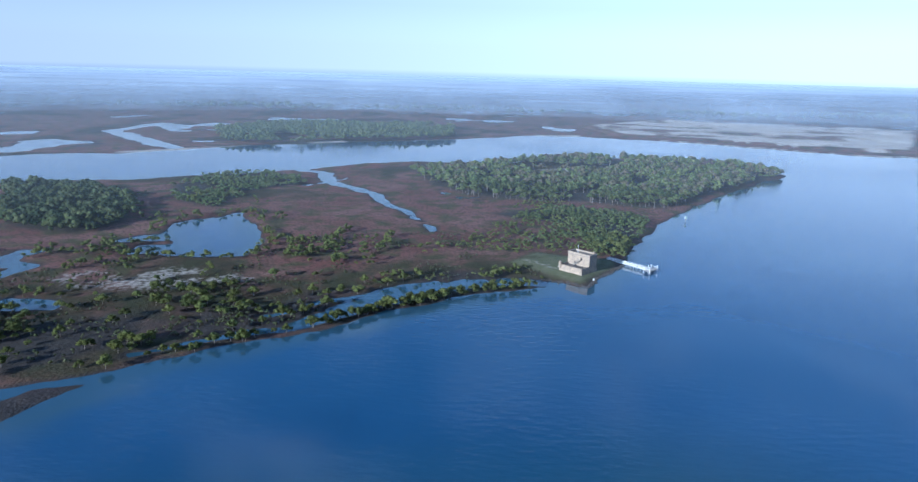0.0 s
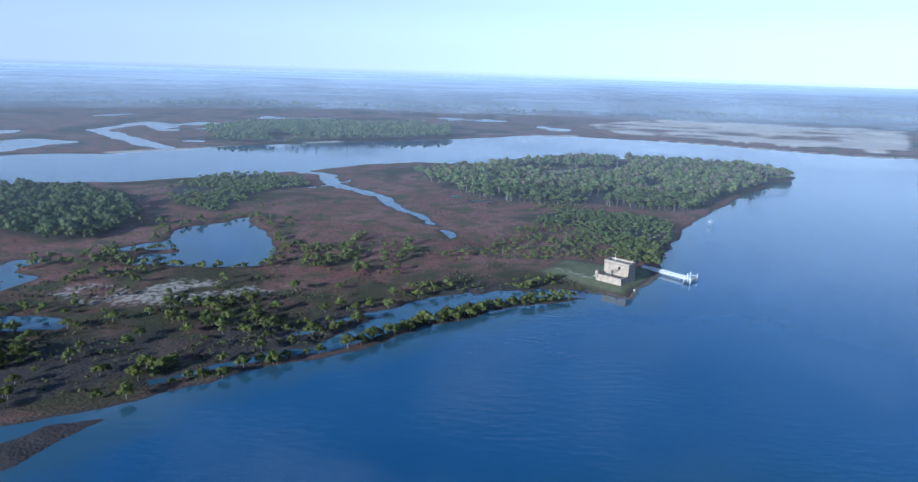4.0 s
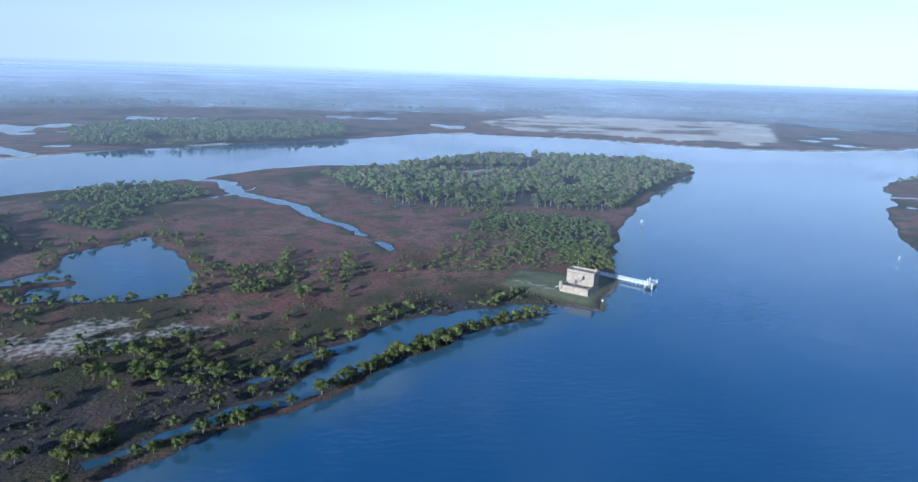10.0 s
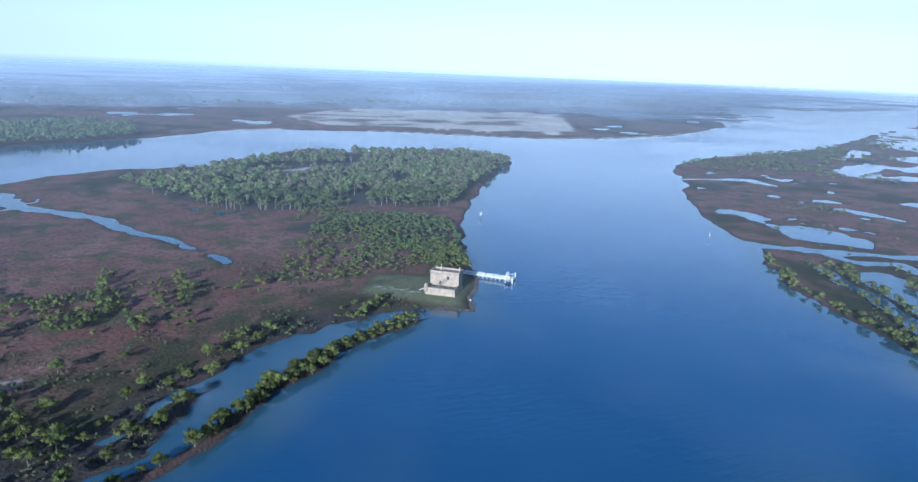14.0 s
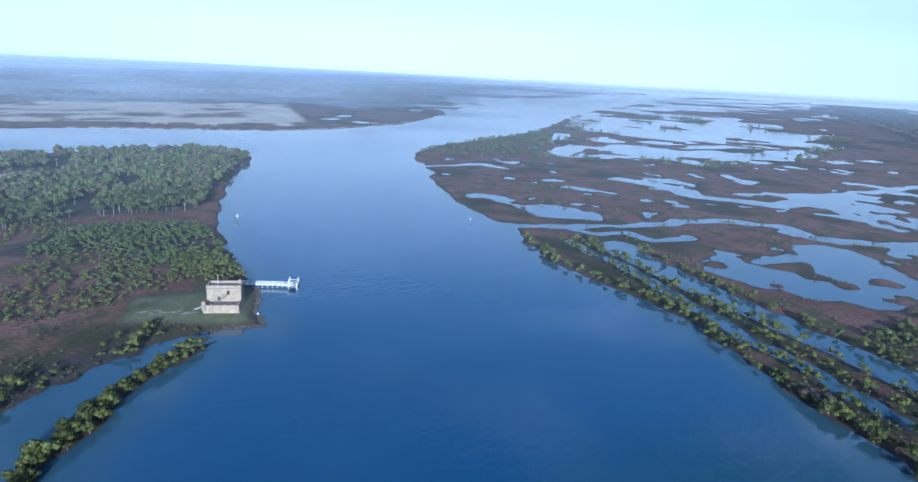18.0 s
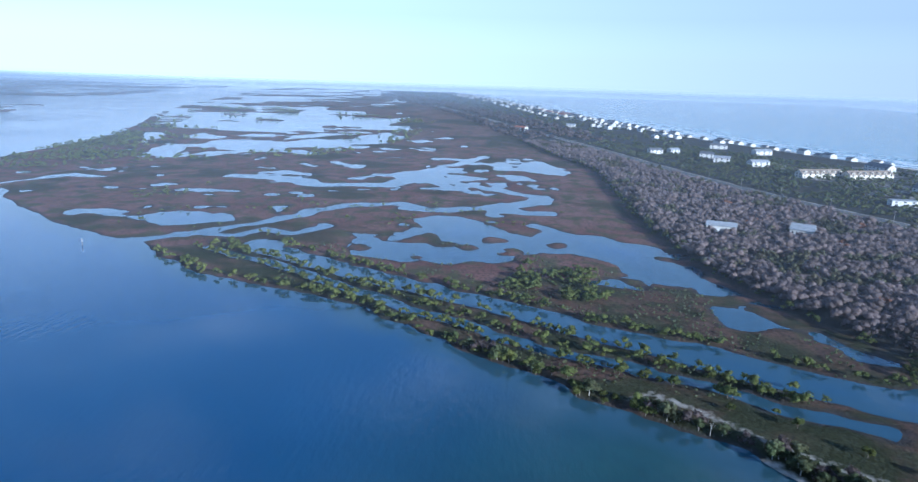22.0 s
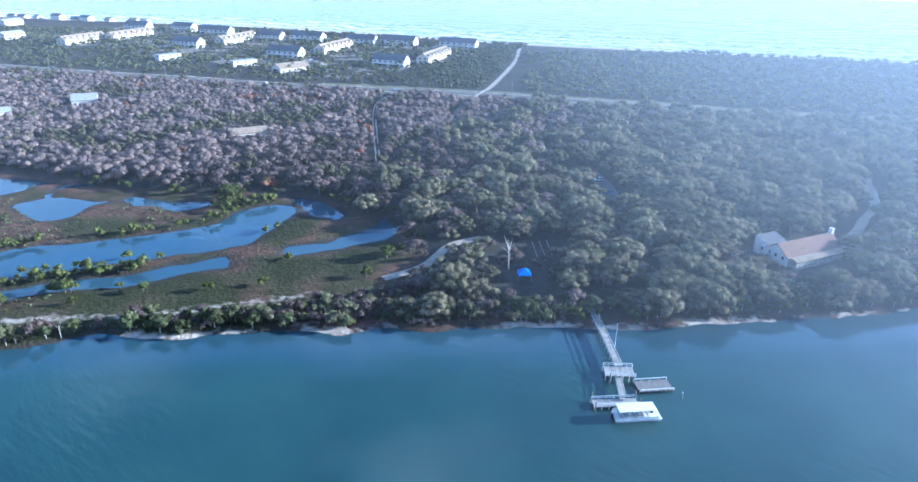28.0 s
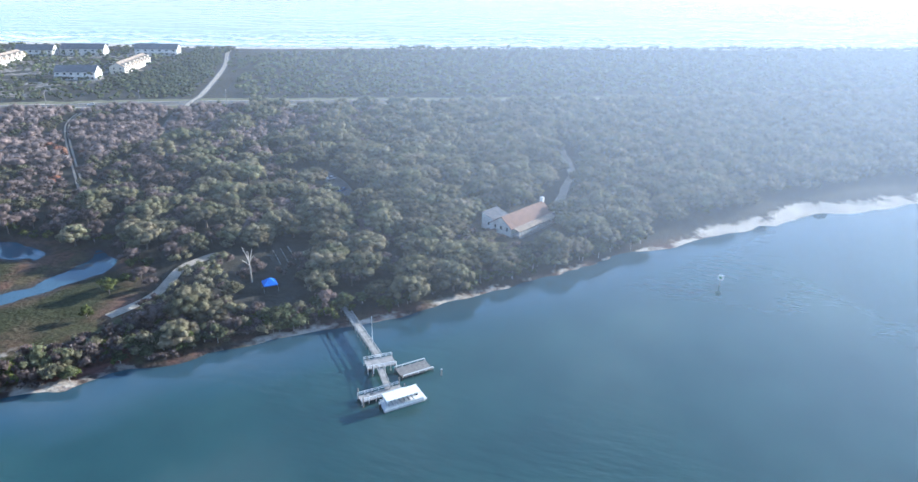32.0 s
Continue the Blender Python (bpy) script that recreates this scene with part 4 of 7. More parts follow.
def palm_crown(seed, fronds, height, length):
    rng = np.random.default_rng(seed)
    verts, faces = [], []
    for k in range(fronds):
        a, rise = k * 2.4 + rng.uniform(-0.3, 0.3), rng.uniform(-0.35, 0.95)
        out, side = np.array([math.cos(a), math.sin(a), 0]), np.array([-math.sin(a), math.cos(a), 0])
        l, b = length * rng.uniform(0.8, 1.15), len(verts)
        for j, w in enumerate((0.08, 0.34, 0.05)):
            t = j / 2
            p = np.array([0, 0, height]) + out * l * (0.15 + 0.85 * t) * math.cos(rise * 0.7) + np.array([0, 0, l * (rise * t - 0.75 * t * t)])
            verts += [p - side * w * l, p + side * w * l + (0, 0, 0.05 * l)]
        for j in range(2):
            q = b + 2 * j
            faces += [(q, q + 1, q + 3), (q, q + 3, q + 2)]
    v, f = ICO_V * (0.45, 0.45, 0.4) * length * 0.45 + (0, 0, height), ICO_F
    v, f = joined([(np.array(verts), np.array(faces)), (v, f)])
    return v, f, (v - (0, 0, height - 0.6)) / length


def spread(outline, step, seed, slack=0.48):
    """Plan points on a shaken lattice within an outline."""
    rng = np.random.default_rng(seed)
    p = np.array(outline, float)
    x, y = np.meshgrid(np.arange(p[:, 0].min(), p[:, 0].max(), step), np.arange(p[:, 1].min(), p[:, 1].max(), step))
    x, y = x.ravel() + rng.uniform(-slack, slack, x.size) * step, y.ravel() + rng.uniform(-slack, slack, y.size) * step
    m = inside(x, y, outline, 5) > 0
    return x[m], y[m]


def planted(points, name, shapes, leaf_mat, label, stretch, seed, trunks=None, bark=None):
    """All of one kind that are too many to count, as one mesh: (x, y, z) places, template shapes, random size and turn."""
    if len(points) == 0:
        return
    rng = np.random.default_rng(seed)
    verts, faces, leans, base = [], [], [], 0
    which = rng.integers(0, len(shapes), len(points))
    for k, (v, f, *lean) in enumerate(shapes):
        p = points[which == k]
        if not len(p):
            continue
        s = rng.uniform(*stretch, (len(p), 1)) * (1 + rng.uniform(-0.12, 0.12, (len(p), 3)))
        a = rng.uniform(0, 2 * math.pi, len(p))[:, None]
        q = v[None] * s[:, None, :]
        q = np.stack([q[..., 0] * np.cos(a) - q[..., 1] * np.sin(a), q[..., 0] * np.sin(a) + q[..., 1] * np.cos(a), q[..., 2]], -1) + p[:, None, :]
        verts.append(q.reshape(-1, 3))
        g = np.broadcast_to((lean[0] if lean else v)[None], q.shape)
        leans.append(np.stack([g[..., 0] * np.cos(a) - g[..., 1] * np.sin(a), g[..., 0] * np.sin(a) + g[..., 1] * np.cos(a), g[..., 2]], -1).reshape(-1, 3))
        faces.append((f[None] + (base + len(v) * np.arange(len(p)))[:, None, None]).reshape(-1, 3))
        base += len(v) * len(p)
    ob = new(name, with_lean(tri_mesh(name, np.concatenate(verts), np.concatenate(faces), leaf_mat), np.concatenate(leans)))
    tagged(ob, label, "vegetation", kind="stuff")


def single(points, name, crowns, stems, leaf_mat, bark, label, category, group, stretch, seed):
    """Trees that stand near enough to be things of their own: trunk and crown, copied with their own size and turn."""
    rng = np.random.default_rng(seed)
    models = []
    for k, ((cv, cf, cl), (tv, tf)) in enumerate(zip(crowns, stems)):
        models.append((with_lean(tri_mesh(name + "_crown", cv, cf, leaf_mat), cl), tri_mesh(name + "_trunk", tv, tf, bark)))
    for x, y, z in points:
        crown, stem = models[rng.integers(len(models))]
        root = new(name)
        root.empty_display_size = 0.5
        for key, me in (("trunk", stem), ("crown", crown)):
            o = new(key, me)
            o.parent = root
        s = rng.uniform(*stretch)
        root.matrix_world = Matrix.Translation((x, y, z)) @ Matrix.Rotation(rng.uniform(0, 6.28), 4, "Z") @ Matrix.Diagonal((s * rng.uniform(0.9, 1.1), s * rng.uniform(0.9, 1.1), s * rng.uniform(0.88, 1.12), 1))
        tagged(root, label, category, group)


def grounded(x, y, low=0.4):
    """Points with their ground heights, less those in water."""
    if not len(x):
        return np.zeros((0, 3))
    s, h, _, _ = survey(x, y)
    m = s > low
    return np.stack([x[m], y[m], h[m] - 0.1], 1)


def nearest(points, count, place):
    """Splits off the ones closest to a place on the plan."""
    order = np.argsort(np.hypot(points[:, 0] - place[0], points[:, 1] - place[1]))
    return points[order[:count]], points[order[count:]]


def clear_of(points, *lines):
    """Leaves out what stands on a track: (line, width) pairs."""
    for line, width in lines:
        points = points[along(points[:, 0], points[:, 1], line, (width, width)) < 0]
    return points


RIVER_MID, LANDING, FORT_SIDE = (-60, 130), (-30, -40), (60, 340)
OAKS = [crown_shape(100 + k, 44, 2640, 6.8, 1.0, 9.0, 0.20, 0.86, 0.9, 0.54) for k in range(5)]
OAK_STEMS = [trunk_shape(120 + k, 6.0, 0.32, 4, 2.6) for k in range(5)]
OAKS_FAR = [crown_shape(140 + k, 11, 176, 6.8, 0.6, 8.8, 0.46, 0.84, 1.0, 0.78) for k in range(5)]
TWIGS = [crown_shape(160 + k, 12, 480, 3.9, 1.0, 6.2, 0.26, 0.80, 0.7, 0.75) for k in range(4)]
TWIG_STEMS = [trunk_shape(180 + k, 4.6, 0.18, 3, 1.7) for k in range(4)]
TWIGS_FAR = [crown_shape(200 + k, 5, 120, 4.8, -0.4, 5.6, 0.34, 0.82, 0.7) for k in range(4)]
BUSHES = [crown_shape(220 + k, 6, 300, 2.0, -0.1, 3.5, 0.21, 0.74) for k in range(5)]
BUSH_STEMS = [trunk_shape(240 + k, 1.7, 0.09, 2, 0.9) for k in range(5)]
BUSHES_FAR = [crown_shape(260 + k, 3, 75, 2.1, -0.2, 3.3, 0.31, 0.78) for k in range(5)]
EVERGREENS = [crown_shape(280 + k, 8, 330, 3.6, 0.8, 8.4, 0.36, 0.74) for k in range(4)]
EVERGREEN_STEMS = [trunk_shape(300 + k, 6.0, 0.2, 2, 1.5) for k in range(4)]
EVERGREENS_FAR = [crown_shape(320 + k, 4, 76, 3.9, 0.2, 8.4, 0.50, 0.78) for k in range(4)]
PALMS = [palm_crown(340 + k, 22, 6.8, 1.7) for k in range(3)]
PALM_STEMS = [tube([(0, 0, -0.4), (0.1, 0, 2.5), (0.25, 0.05, 4.6), (0.1, 0, 6.7)], [0.28, 0.2, 0.19, 0.22], 6) for k in range(3)]
PALMS_FAR = [palm_crown(360 + k, 12, 6.8, 1.8) for k in range(3)]
PALM_TRUNKS_FAR = [tube([(0, 0, -0.4), (0, 0, 6.7)], [0.26, 0.22], 3)]
SCRUB = [crown_shape(380 + k, 3, 24, 4.2, -0.3, 3.0, 0.6, 0.85) for k in range(5)]
FAR_CROWNS = [crown_shape(400 + k, 3, 6, 9.0, -0.5, 8.0, 1.5, 0.98) for k in range(4)]
NORTH_CROWNS = [crown_shape(440 + k, 4, 24, 3.9, 0.2, 8.4, 0.7, 0.85) for k in range(4)]
TUFTS = [crown_shape(420 + k, 1, 9, 0.9, -0.2, 0.9, 0.26, 0.8) for k in range(4)]

TRACKS = ((ROAD, 30), (ROAD[9:16], 40), ([(56, -164), (36, -145), (22, -126)], 15), (BEACH_ROAD, 9), (DIRT_ROAD, 8), (CENTRE_ROAD, 13), (TRAIL, 11), (TRAIL[6:], 16))
VISITOR_CENTRE = [(-36, -111), (-68, -93), (-76, -108), (-66, -116), (-71, -126), (-56, -138), (-41, -123)]
LOW_ROOMS = ([(52, -18), (54, -62), (40, -64), (24, -34), (32, -12)], [(32, -62), (8, -74), (-4, -50), (4, -30), (22, -26)],
             [(-34, -113), (-56, -101), (-48, -81), (-29, -88)], [(44, -144), (10, -114), (2, -96), (32, -112)], [(-40, -88), (-62, -78), (-78, -104), (-52, -106)])
TENT_ROOM = [(22, -48), (6, -46), (-1, -27), (20, -26)]
FOREST_HOUSES = ((387, -18, 14), (386, -74, 12), (230, -95, 11), (513, -35, 12))


def house_room(points):
    for cx, cy, r in FOREST_HOUSES:
        points = points[np.hypot(points[:, 0] - cx, points[:, 1] - cy) > r]
    for outline in (VISITOR_CENTRE, GLADE, TENT_ROOM):
        points = points[inside(points[:, 0], points[:, 1], outline, 5) < 0]
    return points


def low_room(points):
    """Where only low growth stands before a path, the tent, the benches or the building."""
    m = np.zeros(len(points), bool)
    for outline in LOW_ROOMS:
        m |= inside(points[:, 0], points[:, 1], outline, 5) > 0
    return m


# the wood on the east bank, between the marsh and the road
def coast(p):
    """Distance along the coast, and east of the road."""
    road = np.array(ROAD[::-1], float)
    return 0.95 * p[:, 0] + 0.31 * p[:, 1], np.interp(p[:, 0], road[:, 0], road[:, 1]) - p[:, 1]


EAST_WOOD = [(1100, 120), (700, 30), (420, 34), (290, 22), (236, 6), (196, -9), (164, -28), (158, -40), (128, -52), (92, -54), (66, -40), (44, -8), (17, -3), (-8, -23), (-43, -53), (-82, -93), (-100, -118), (-118, -146), (-137, -158), (-158, -186),
             (-220, -236), (-420, -360), (-420, -520), (-100, -430), (150, -325), (330, -236), (640, -130), (1000, 20)]
p = house_room(clear_of(grounded(*spread(EAST_WOOD, 8.9, 1), 3.2), *TRACKS))
c, beyond = coast(p)
oak = p[(c + (fbm(p[:, 0], p[:, 1], 60, 8) - 0.5) * 130 < 90) & (beyond < -24)]
twiggy = (np.random.default_rng(84).uniform(size=len(oak)) < np.clip(0.55 * (coast(oak)[0] + 70) / 90, 0, 0.6))
bare_mixed, oak = oak[twiggy], oak[~twiggy]
low = low_room(oak)
planted(oak[low], "low_oaks", OAKS, OAK_LEAF, "low young oaks before the glade and the path", (0.42, 0.6), 88)
oak = oak[~low]
fill = [grounded(*spread(outline, 4.2, 100 + k), 1.2) for k, outline in enumerate(LOW_ROOMS)]
fill = clear_of(house_room(np.concatenate(fill)), (TRAIL, 7), (CENTRE_ROAD, 8))
tone = fbm(fill[:, 0], fill[:, 1], 12, 103)
planted(fill[tone > 0.5], "glade_shrubs", BUSHES_FAR, OAK_LEAF, "low grey-green shrubs before the glade", (0.9, 1.5), 104)
planted(fill[(tone <= 0.5) & (tone > 0.3)], "bare_glade_shrubs", BUSHES_FAR, GREY_TWIG, "low leafless grey shrubs before the glade", (0.9, 1.5), 105)
near, rest = nearest(oak, 260, LANDING)
single(near, "oak_tree", OAKS, OAK_STEMS, OAK_LEAF, BARK, "wind-shaped grey-green live oak with a dense rounded crown", "tree", "oaks of the hammock wood", (0.8, 1.35), 11)
planted(rest, "oak_wood", OAKS_FAR, OAK_LEAF, "dense canopy of grey-green live oaks in haze", (0.8, 1.35), 12)
p = house_room(clear_of(grounded(*spread(EAST_WOOD, 6.3, 2), 3.0), *TRACKS))
c, beyond = coast(p)
rim = inside(p[:, 0], p[:, 1], EAST_WOOD)
grey = p[(c + (fbm(p[:, 0], p[:, 1], 60, 8) - 0.5) * 130 > 78) & (beyond < -24) & (rim > 5)]
tone = fbm(grey[:, 0], grey[:, 1], 26, 14)
rust, evergreen = grey[tone > 0.765], grey[(tone < 0.37)]
grey = grey[(tone <= 0.765) & (tone >= 0.37)]
grey = np.concatenate([grey, bare_mixed])
low = low_room(grey)
planted(grey[low], "low_bare_trees", TWIGS, GREY_TWIG, "low leafless shrubs before the path", (0.45, 0.7), 89)
near, rest = nearest(grey[~low], 220, (60, -40))
single(near, "bare_tree", TWIGS, TWIG_STEMS, GREY_TWIG, BARK, "small leafless grey-mauve tree with fine twigs", "tree", "bare trees of the east wood", (0.75, 1.3), 15)
planted(rest, "bare_wood", TWIGS_FAR, GREY_TWIG, "close thicket of leafless grey-mauve trees", (0.75, 1.35), 16)
planted(rust, "rust_trees", TWIGS_FAR, RUST_LEAF, "few rust-red winter trees among bare ones", (0.7, 1.1), 17)
planted(evergreen, "green_understorey", EVERGREENS_FAR, OAK_LEAF, "dark evergreen crowns among the bare trees", (0.6, 0.95), 18)
edge = p[(rim > -6) & (rim < 7) & (beyond < -20)]
planted(edge, "wood_edge_shrubs", BUSHES_FAR, MANGROVE_LEAF, "green shrubs along the marsh edge of the wood", (0.8, 1.7), 19)

verge = p[(beyond > -24) & (beyond < -9) & (p[:, 0] > 340)]
planted(verge[fbm(verge[:, 0], verge[:, 1], 20, 27) > 0.42], "verge_scrub", SCRUB, SCRUB_LEAF, "low green scrub on the verge of the road", (0.35, 0.65), 28)

# low scrub between the road and the ocean
SCRUBLAND = [(175, -300), (215, -350), (262, -470), (290, -520), (150, -615), (-60, -700), (-500, -880), (-800, -900), (-500, -600), (-100, -415), (60, -345)]
p = clear_of(grounded(*spread(SCRUBLAND, 9.4, 3), 6.0), *TRACKS)
planted(p, "dune_scrub", SCRUB, SCRUB_LEAF, "dense low wind-clipped dune scrub", (0.7, 1.5), 21)
STRIP = [(215, -290), (330, -230), (470, -165), (640, -112), (1060, 40), (1060, -180), (860, -305), (700, -440), (430, -520), (320, -540), (268, -500), (238, -370)]
p = clear_of(grounded(*spread(STRIP, 8.5, 4), 6.0), *TRACKS)
_, beyond = coast(p)
lots = fbm(p[:, 0], p[:, 1], 30, 23)
p = p[(beyond > 12) & ((lots > 0.41) | (beyond < 40))]
planted(p, "roadside_scrub", SCRUB, SCRUB_LEAF, "green scrub between the houses and the road", (0.5, 1.2), 22)
DUNE_END = [(222, -296), (262, -300), (318, -330), (332, -440), (356, -500), (372, -530), (332, -548), (300, -470), (250, -370)]
p = clear_of(grounded(*spread(DUNE_END, 5.6, 111), 6.0), *TRACKS)
planted(p, "dune_end_scrub", SCRUB, SCRUB_LEAF, "dense green scrub beside the road to the beach", (0.6, 1.25), 112)
x, y = spread([(330, -262), (860, -196), (850, -380), (640, -440), (400, -506), (325, -440)], 15, 113)
m = fbm(x, y, 40, 114) > 0.45
planted(grounded(x[m], y[m], 6.0), "garden_trees", EVERGREENS_FAR, SCRUB_LEAF, "dark green garden trees between the beach houses", (0.5, 1.0), 115)
FAR_WOOD = [(1100, 120), (1900, 290), (4300, 1020), (4300, 880), (1900, 130), (1100, -60)]
p = clear_of(grounded(*spread(FAR_WOOD, 22, 5), 4.0), (ROAD, 26))
planted(p, "far_wood", FAR_CROWNS, GREY_TWIG, "hazy belt of bare trees along the coast road", (0.7, 1.1), 24)
FAR_STRIP = [(1060, 0), (1900, 190), (4300, 850), (4300, 480), (2800, 130), (1900, -40), (1300, -170), (1060, -180)]
p = grounded(*spread(FAR_STRIP, 27, 6), 8.0)
planted(p[fbm(p[:, 0], p[:, 1], 40, 25) > 0.45], "far_gardens", SCRUB, SCRUB_LEAF, "hazy green gardens between the far houses", (1.0, 2.0), 26)

# the wood on the fort's island
p = grounded(*spread(ISLAND_WOOD, 5.6, 30), 2.0)
p = p[(inside(p[:, 0], p[:, 1], CLEARING, 5) < 0) & (fbm(p[:, 0], p[:, 1], 25, 31) < 0.64)]
rim = inside(p[:, 0], p[:, 1], ISLAND_WOOD)
rng = np.random.default_rng(32)
palm = (rng.uniform(size=len(p)) < np.where(rim < 28, 0.22, 0.12)) & (p[:, 1] < 760)
near, rest = nearest(p[~palm], 200, FORT_SIDE)
single(near, "evergreen_tree", EVERGREENS, EVERGREEN_STEMS, WOOD_LEAF, BARK, "dark olive-green evergreen tree in a close wood", "tree", "evergreens of the island wood", (0.7, 1.15), 33)
pale = np.random.default_rng(38).uniform(size=len(rest)) < 0.28
planted(rest[~pale], "island_wood", EVERGREENS_FAR, WOOD_LEAF, "close olive-green canopy of the island wood", (0.6, 1.3), 34)
planted(rest[pale], "island_oaks", EVERGREENS_FAR, OAK_LEAF, "grey-green oaks among the island wood", (0.7, 1.35), 39)
near, rest = nearest(p[palm], 120, FORT_SIDE)
single(near, "cabbage_palm", PALMS, PALM_STEMS, PALM_LEAF, PALE_BARK, "cabbage palm with a pale trunk and round head", "palm tree", "palms of the island wood", (0.75, 1.1), 35)
planted(rest, "island_palms", PALMS_FAR, PALM_LEAF, "palm heads among the island wood", (0.8, 1.15), 36)
planted(rest, "island_palm_trunks", PALM_TRUNKS_FAR, PALE_BARK, "pale palm trunks of the island wood", (0.8, 1.1), 36)
tall = np.array([(300, 790), (292, 796), (306, 782), (282, 775), (100, 800), (116, 810), (85, 792)], float)
planted(grounded(tall[:, 0], tall[:, 1]), "tall_bare_trees", OAKS_FAR, GREY_TWIG, "taller grey trees above the island wood", (0.9, 1.2), 37)

x, y = np.array([(168, -262), (176, -268), (188, -262), (222, -244), (232, -240), (246, -236), (150, -278), (140, -280), (116, -290), (398, -262), (404, -276), (412, -284), (420, -330), (436, -340), (426, -350), (520, -330), (540, -340)], float).T
single(grounded(x, y), "roadside_palm", PALMS, PALM_STEMS, PALM_LEAF, PALE_BARK, "cabbage palm standing beside the coast road", "palm tree", "palms beside the road", (0.7, 1.0), 87)

# mangroves and shrubs of the island marsh
groups = []
for outline, step, seed in ((SHRUB_BELT, 4.4, 42),):
    x, y = spread(outline, step, seed)
    m = fbm(x, y, 22, seed) > 0.36
    groups.append(grounded(x[m], y[m]))
for outline, step, seed, limit in ((THICKET, 3.8, 40, 0.47), (WEST_CLUMP, 4.4, 41, 0.40)):
    x, y = spread(outline, step, seed)
    m = fbm(x, y, 18, seed) > limit
    planted(grounded(x[m], y[m]), "dark_mangroves", BUSHES_FAR, WOOD_LEAF, "thicket of dark green mangroves on the marsh", (0.7, 1.5), seed)
x, y = spread([(102, 542), (124, 512), (118, 438), (103, 410), (87, 414), (67, 413), (51, 410), (34, 403)], 4.0, 97)
m = (fbm(x, y, 14, 98) > 0.42) & (inside(x, y, FORT_LAWN, 5) < -3)
planted(grounded(x[m], y[m]), "fort_side_shrubs", BUSHES_FAR, WOOD_LEAF, "green shrubs over the marsh behind the fort", (0.4, 1.0), 99)
x, y = spread([(65, 591), (100, 530), (97, 434), (83, 404), (48, 380), (19, 389), (-4, 394)], 4.4, 106)
m = (fbm(x, y, 16, 107) > 0.47) & (inside(x, y, FORT_LAWN, 5) < -3)
planted(grounded(x[m], y[m]), "inland_shrubs", BUSHES_FAR, MANGROVE_LEAF, "olive shrubs over the marsh inland of the fort", (0.4, 1.0), 108)
FORT_WOOD = [(96, 384), (112, 410), (106, 440), (84, 430), (74, 400), (80, 385)]
groups.append(grounded(*spread(FORT_WOOD, 3.4, 47)))
ISLAND_MARSH = [(-340, 130), (-150, 205), (45, 330), (62, 345), (60, 420), (0, 440), (-60, 420), (-100, 520), (-250, 560), (-400, 400)]
x, y = spread(ISLAND_MARSH, 4.4, 43)
s_ = survey(x, y)[0]
pond_rim = np.abs(inside(x, y, POND) + 5)
clusters = fbm(x, y, 26, 44, 3)
west = np.clip((-40 - x) / 120, 0, 1) * np.clip((420 - y) / 60, 0, 1)
odds = np.clip((clusters - 0.57) * 6, 0, 1) * (0.34 + 0.30 * west) + (pond_rim < 6) * 0.45 + np.clip(1 - np.abs(s_ - 3.5) / 3.5, 0, 1) * 0.30 * (y < 360)
odds *= (inside(x, y, FORT_LAWN) < -4) * (0.35 + 0.65 * (inside(x, y, SAND_PATCH, 20) < -1)) + 0.06
odds = np.maximum(odds, 0.04 * (y < 345) * (inside(x, y, SAND_PATCH, 20) < -1) * (x < 10))
m = (np.random.default_rng(45).uniform(size=len(x)) < odds) & (s_ > 0.8)
groups.append(grounded(x[m], y[m]))
BANK = [(-140, 214), (-107, 231), (-69, 258), (-50, 274), (-27, 292), (-2, 307), (20, 318), (36, 326)]
x, y = spread([(-160, 195), (-100, 222), (-60, 252), (-20, 284), (48, 322), (46, 332), (-10, 312), (-60, 274), (-110, 236), (-160, 214)], 2.8, 46)
fill = np.interp(x, [-140, -70, -45, -20, 25, 40], [0.25, 0.35, 0.75, 0.95, 0.9, 0.3])
m = (np.random.default_rng(46).uniform(size=len(x)) < fill) & (along(x, y, BANK, (4, 6, 8, 9, 6)) > 0)
groups.append(grounded(x[m], y[m], 0.2))
# mangroves on the ridges of the east bank
RIDGES = [(300, 300), (280, 345), (255, 330), (215, 250), (150, 160), (104, 92), (100, 60), (125, 20), (110, -20), (150, -50), (170, -20), (235, 10), (290, 30), (340, 120), (330, 220)]
x, y = spread(RIDGES, 3.0, 48)
s_ = survey(x, y)[0]
lines = np.maximum(along(x, y, CANAL, (30, 44)), along(x, y, DITCH, (26, 26)))
odds = np.clip(1 - np.abs(s_ - 2.4) / 2.6, 0, 1) * (lines > -6) * np.clip((fbm(x, y, 11, 49) - 0.22) * 5, 0.25, 1)
odds = np.maximum(odds, (inside(x, y, [(256, 128), (300, 118), (262, 68), (236, 62), (206, 110), (222, 140)]) > 0) * np.clip((fbm(x, y, 14, 50) - 0.42) * 5, 0, 0.8))
outer = along(x, y, EAST_SHORE[7:18], (9, 8, 7, 7))
odds = np.maximum(odds, (outer > 0) * np.clip((fbm(x, y, 9, 59) - 0.28) * 4, 0.2, 0.75))
odds *= inside(x, y, MEADOW, 5) < 0
m = (np.random.default_rng(51).uniform(size=len(x)) < odds) & (s_ > 0.3)
groups.append(grounded(x[m], y[m], 0.2))
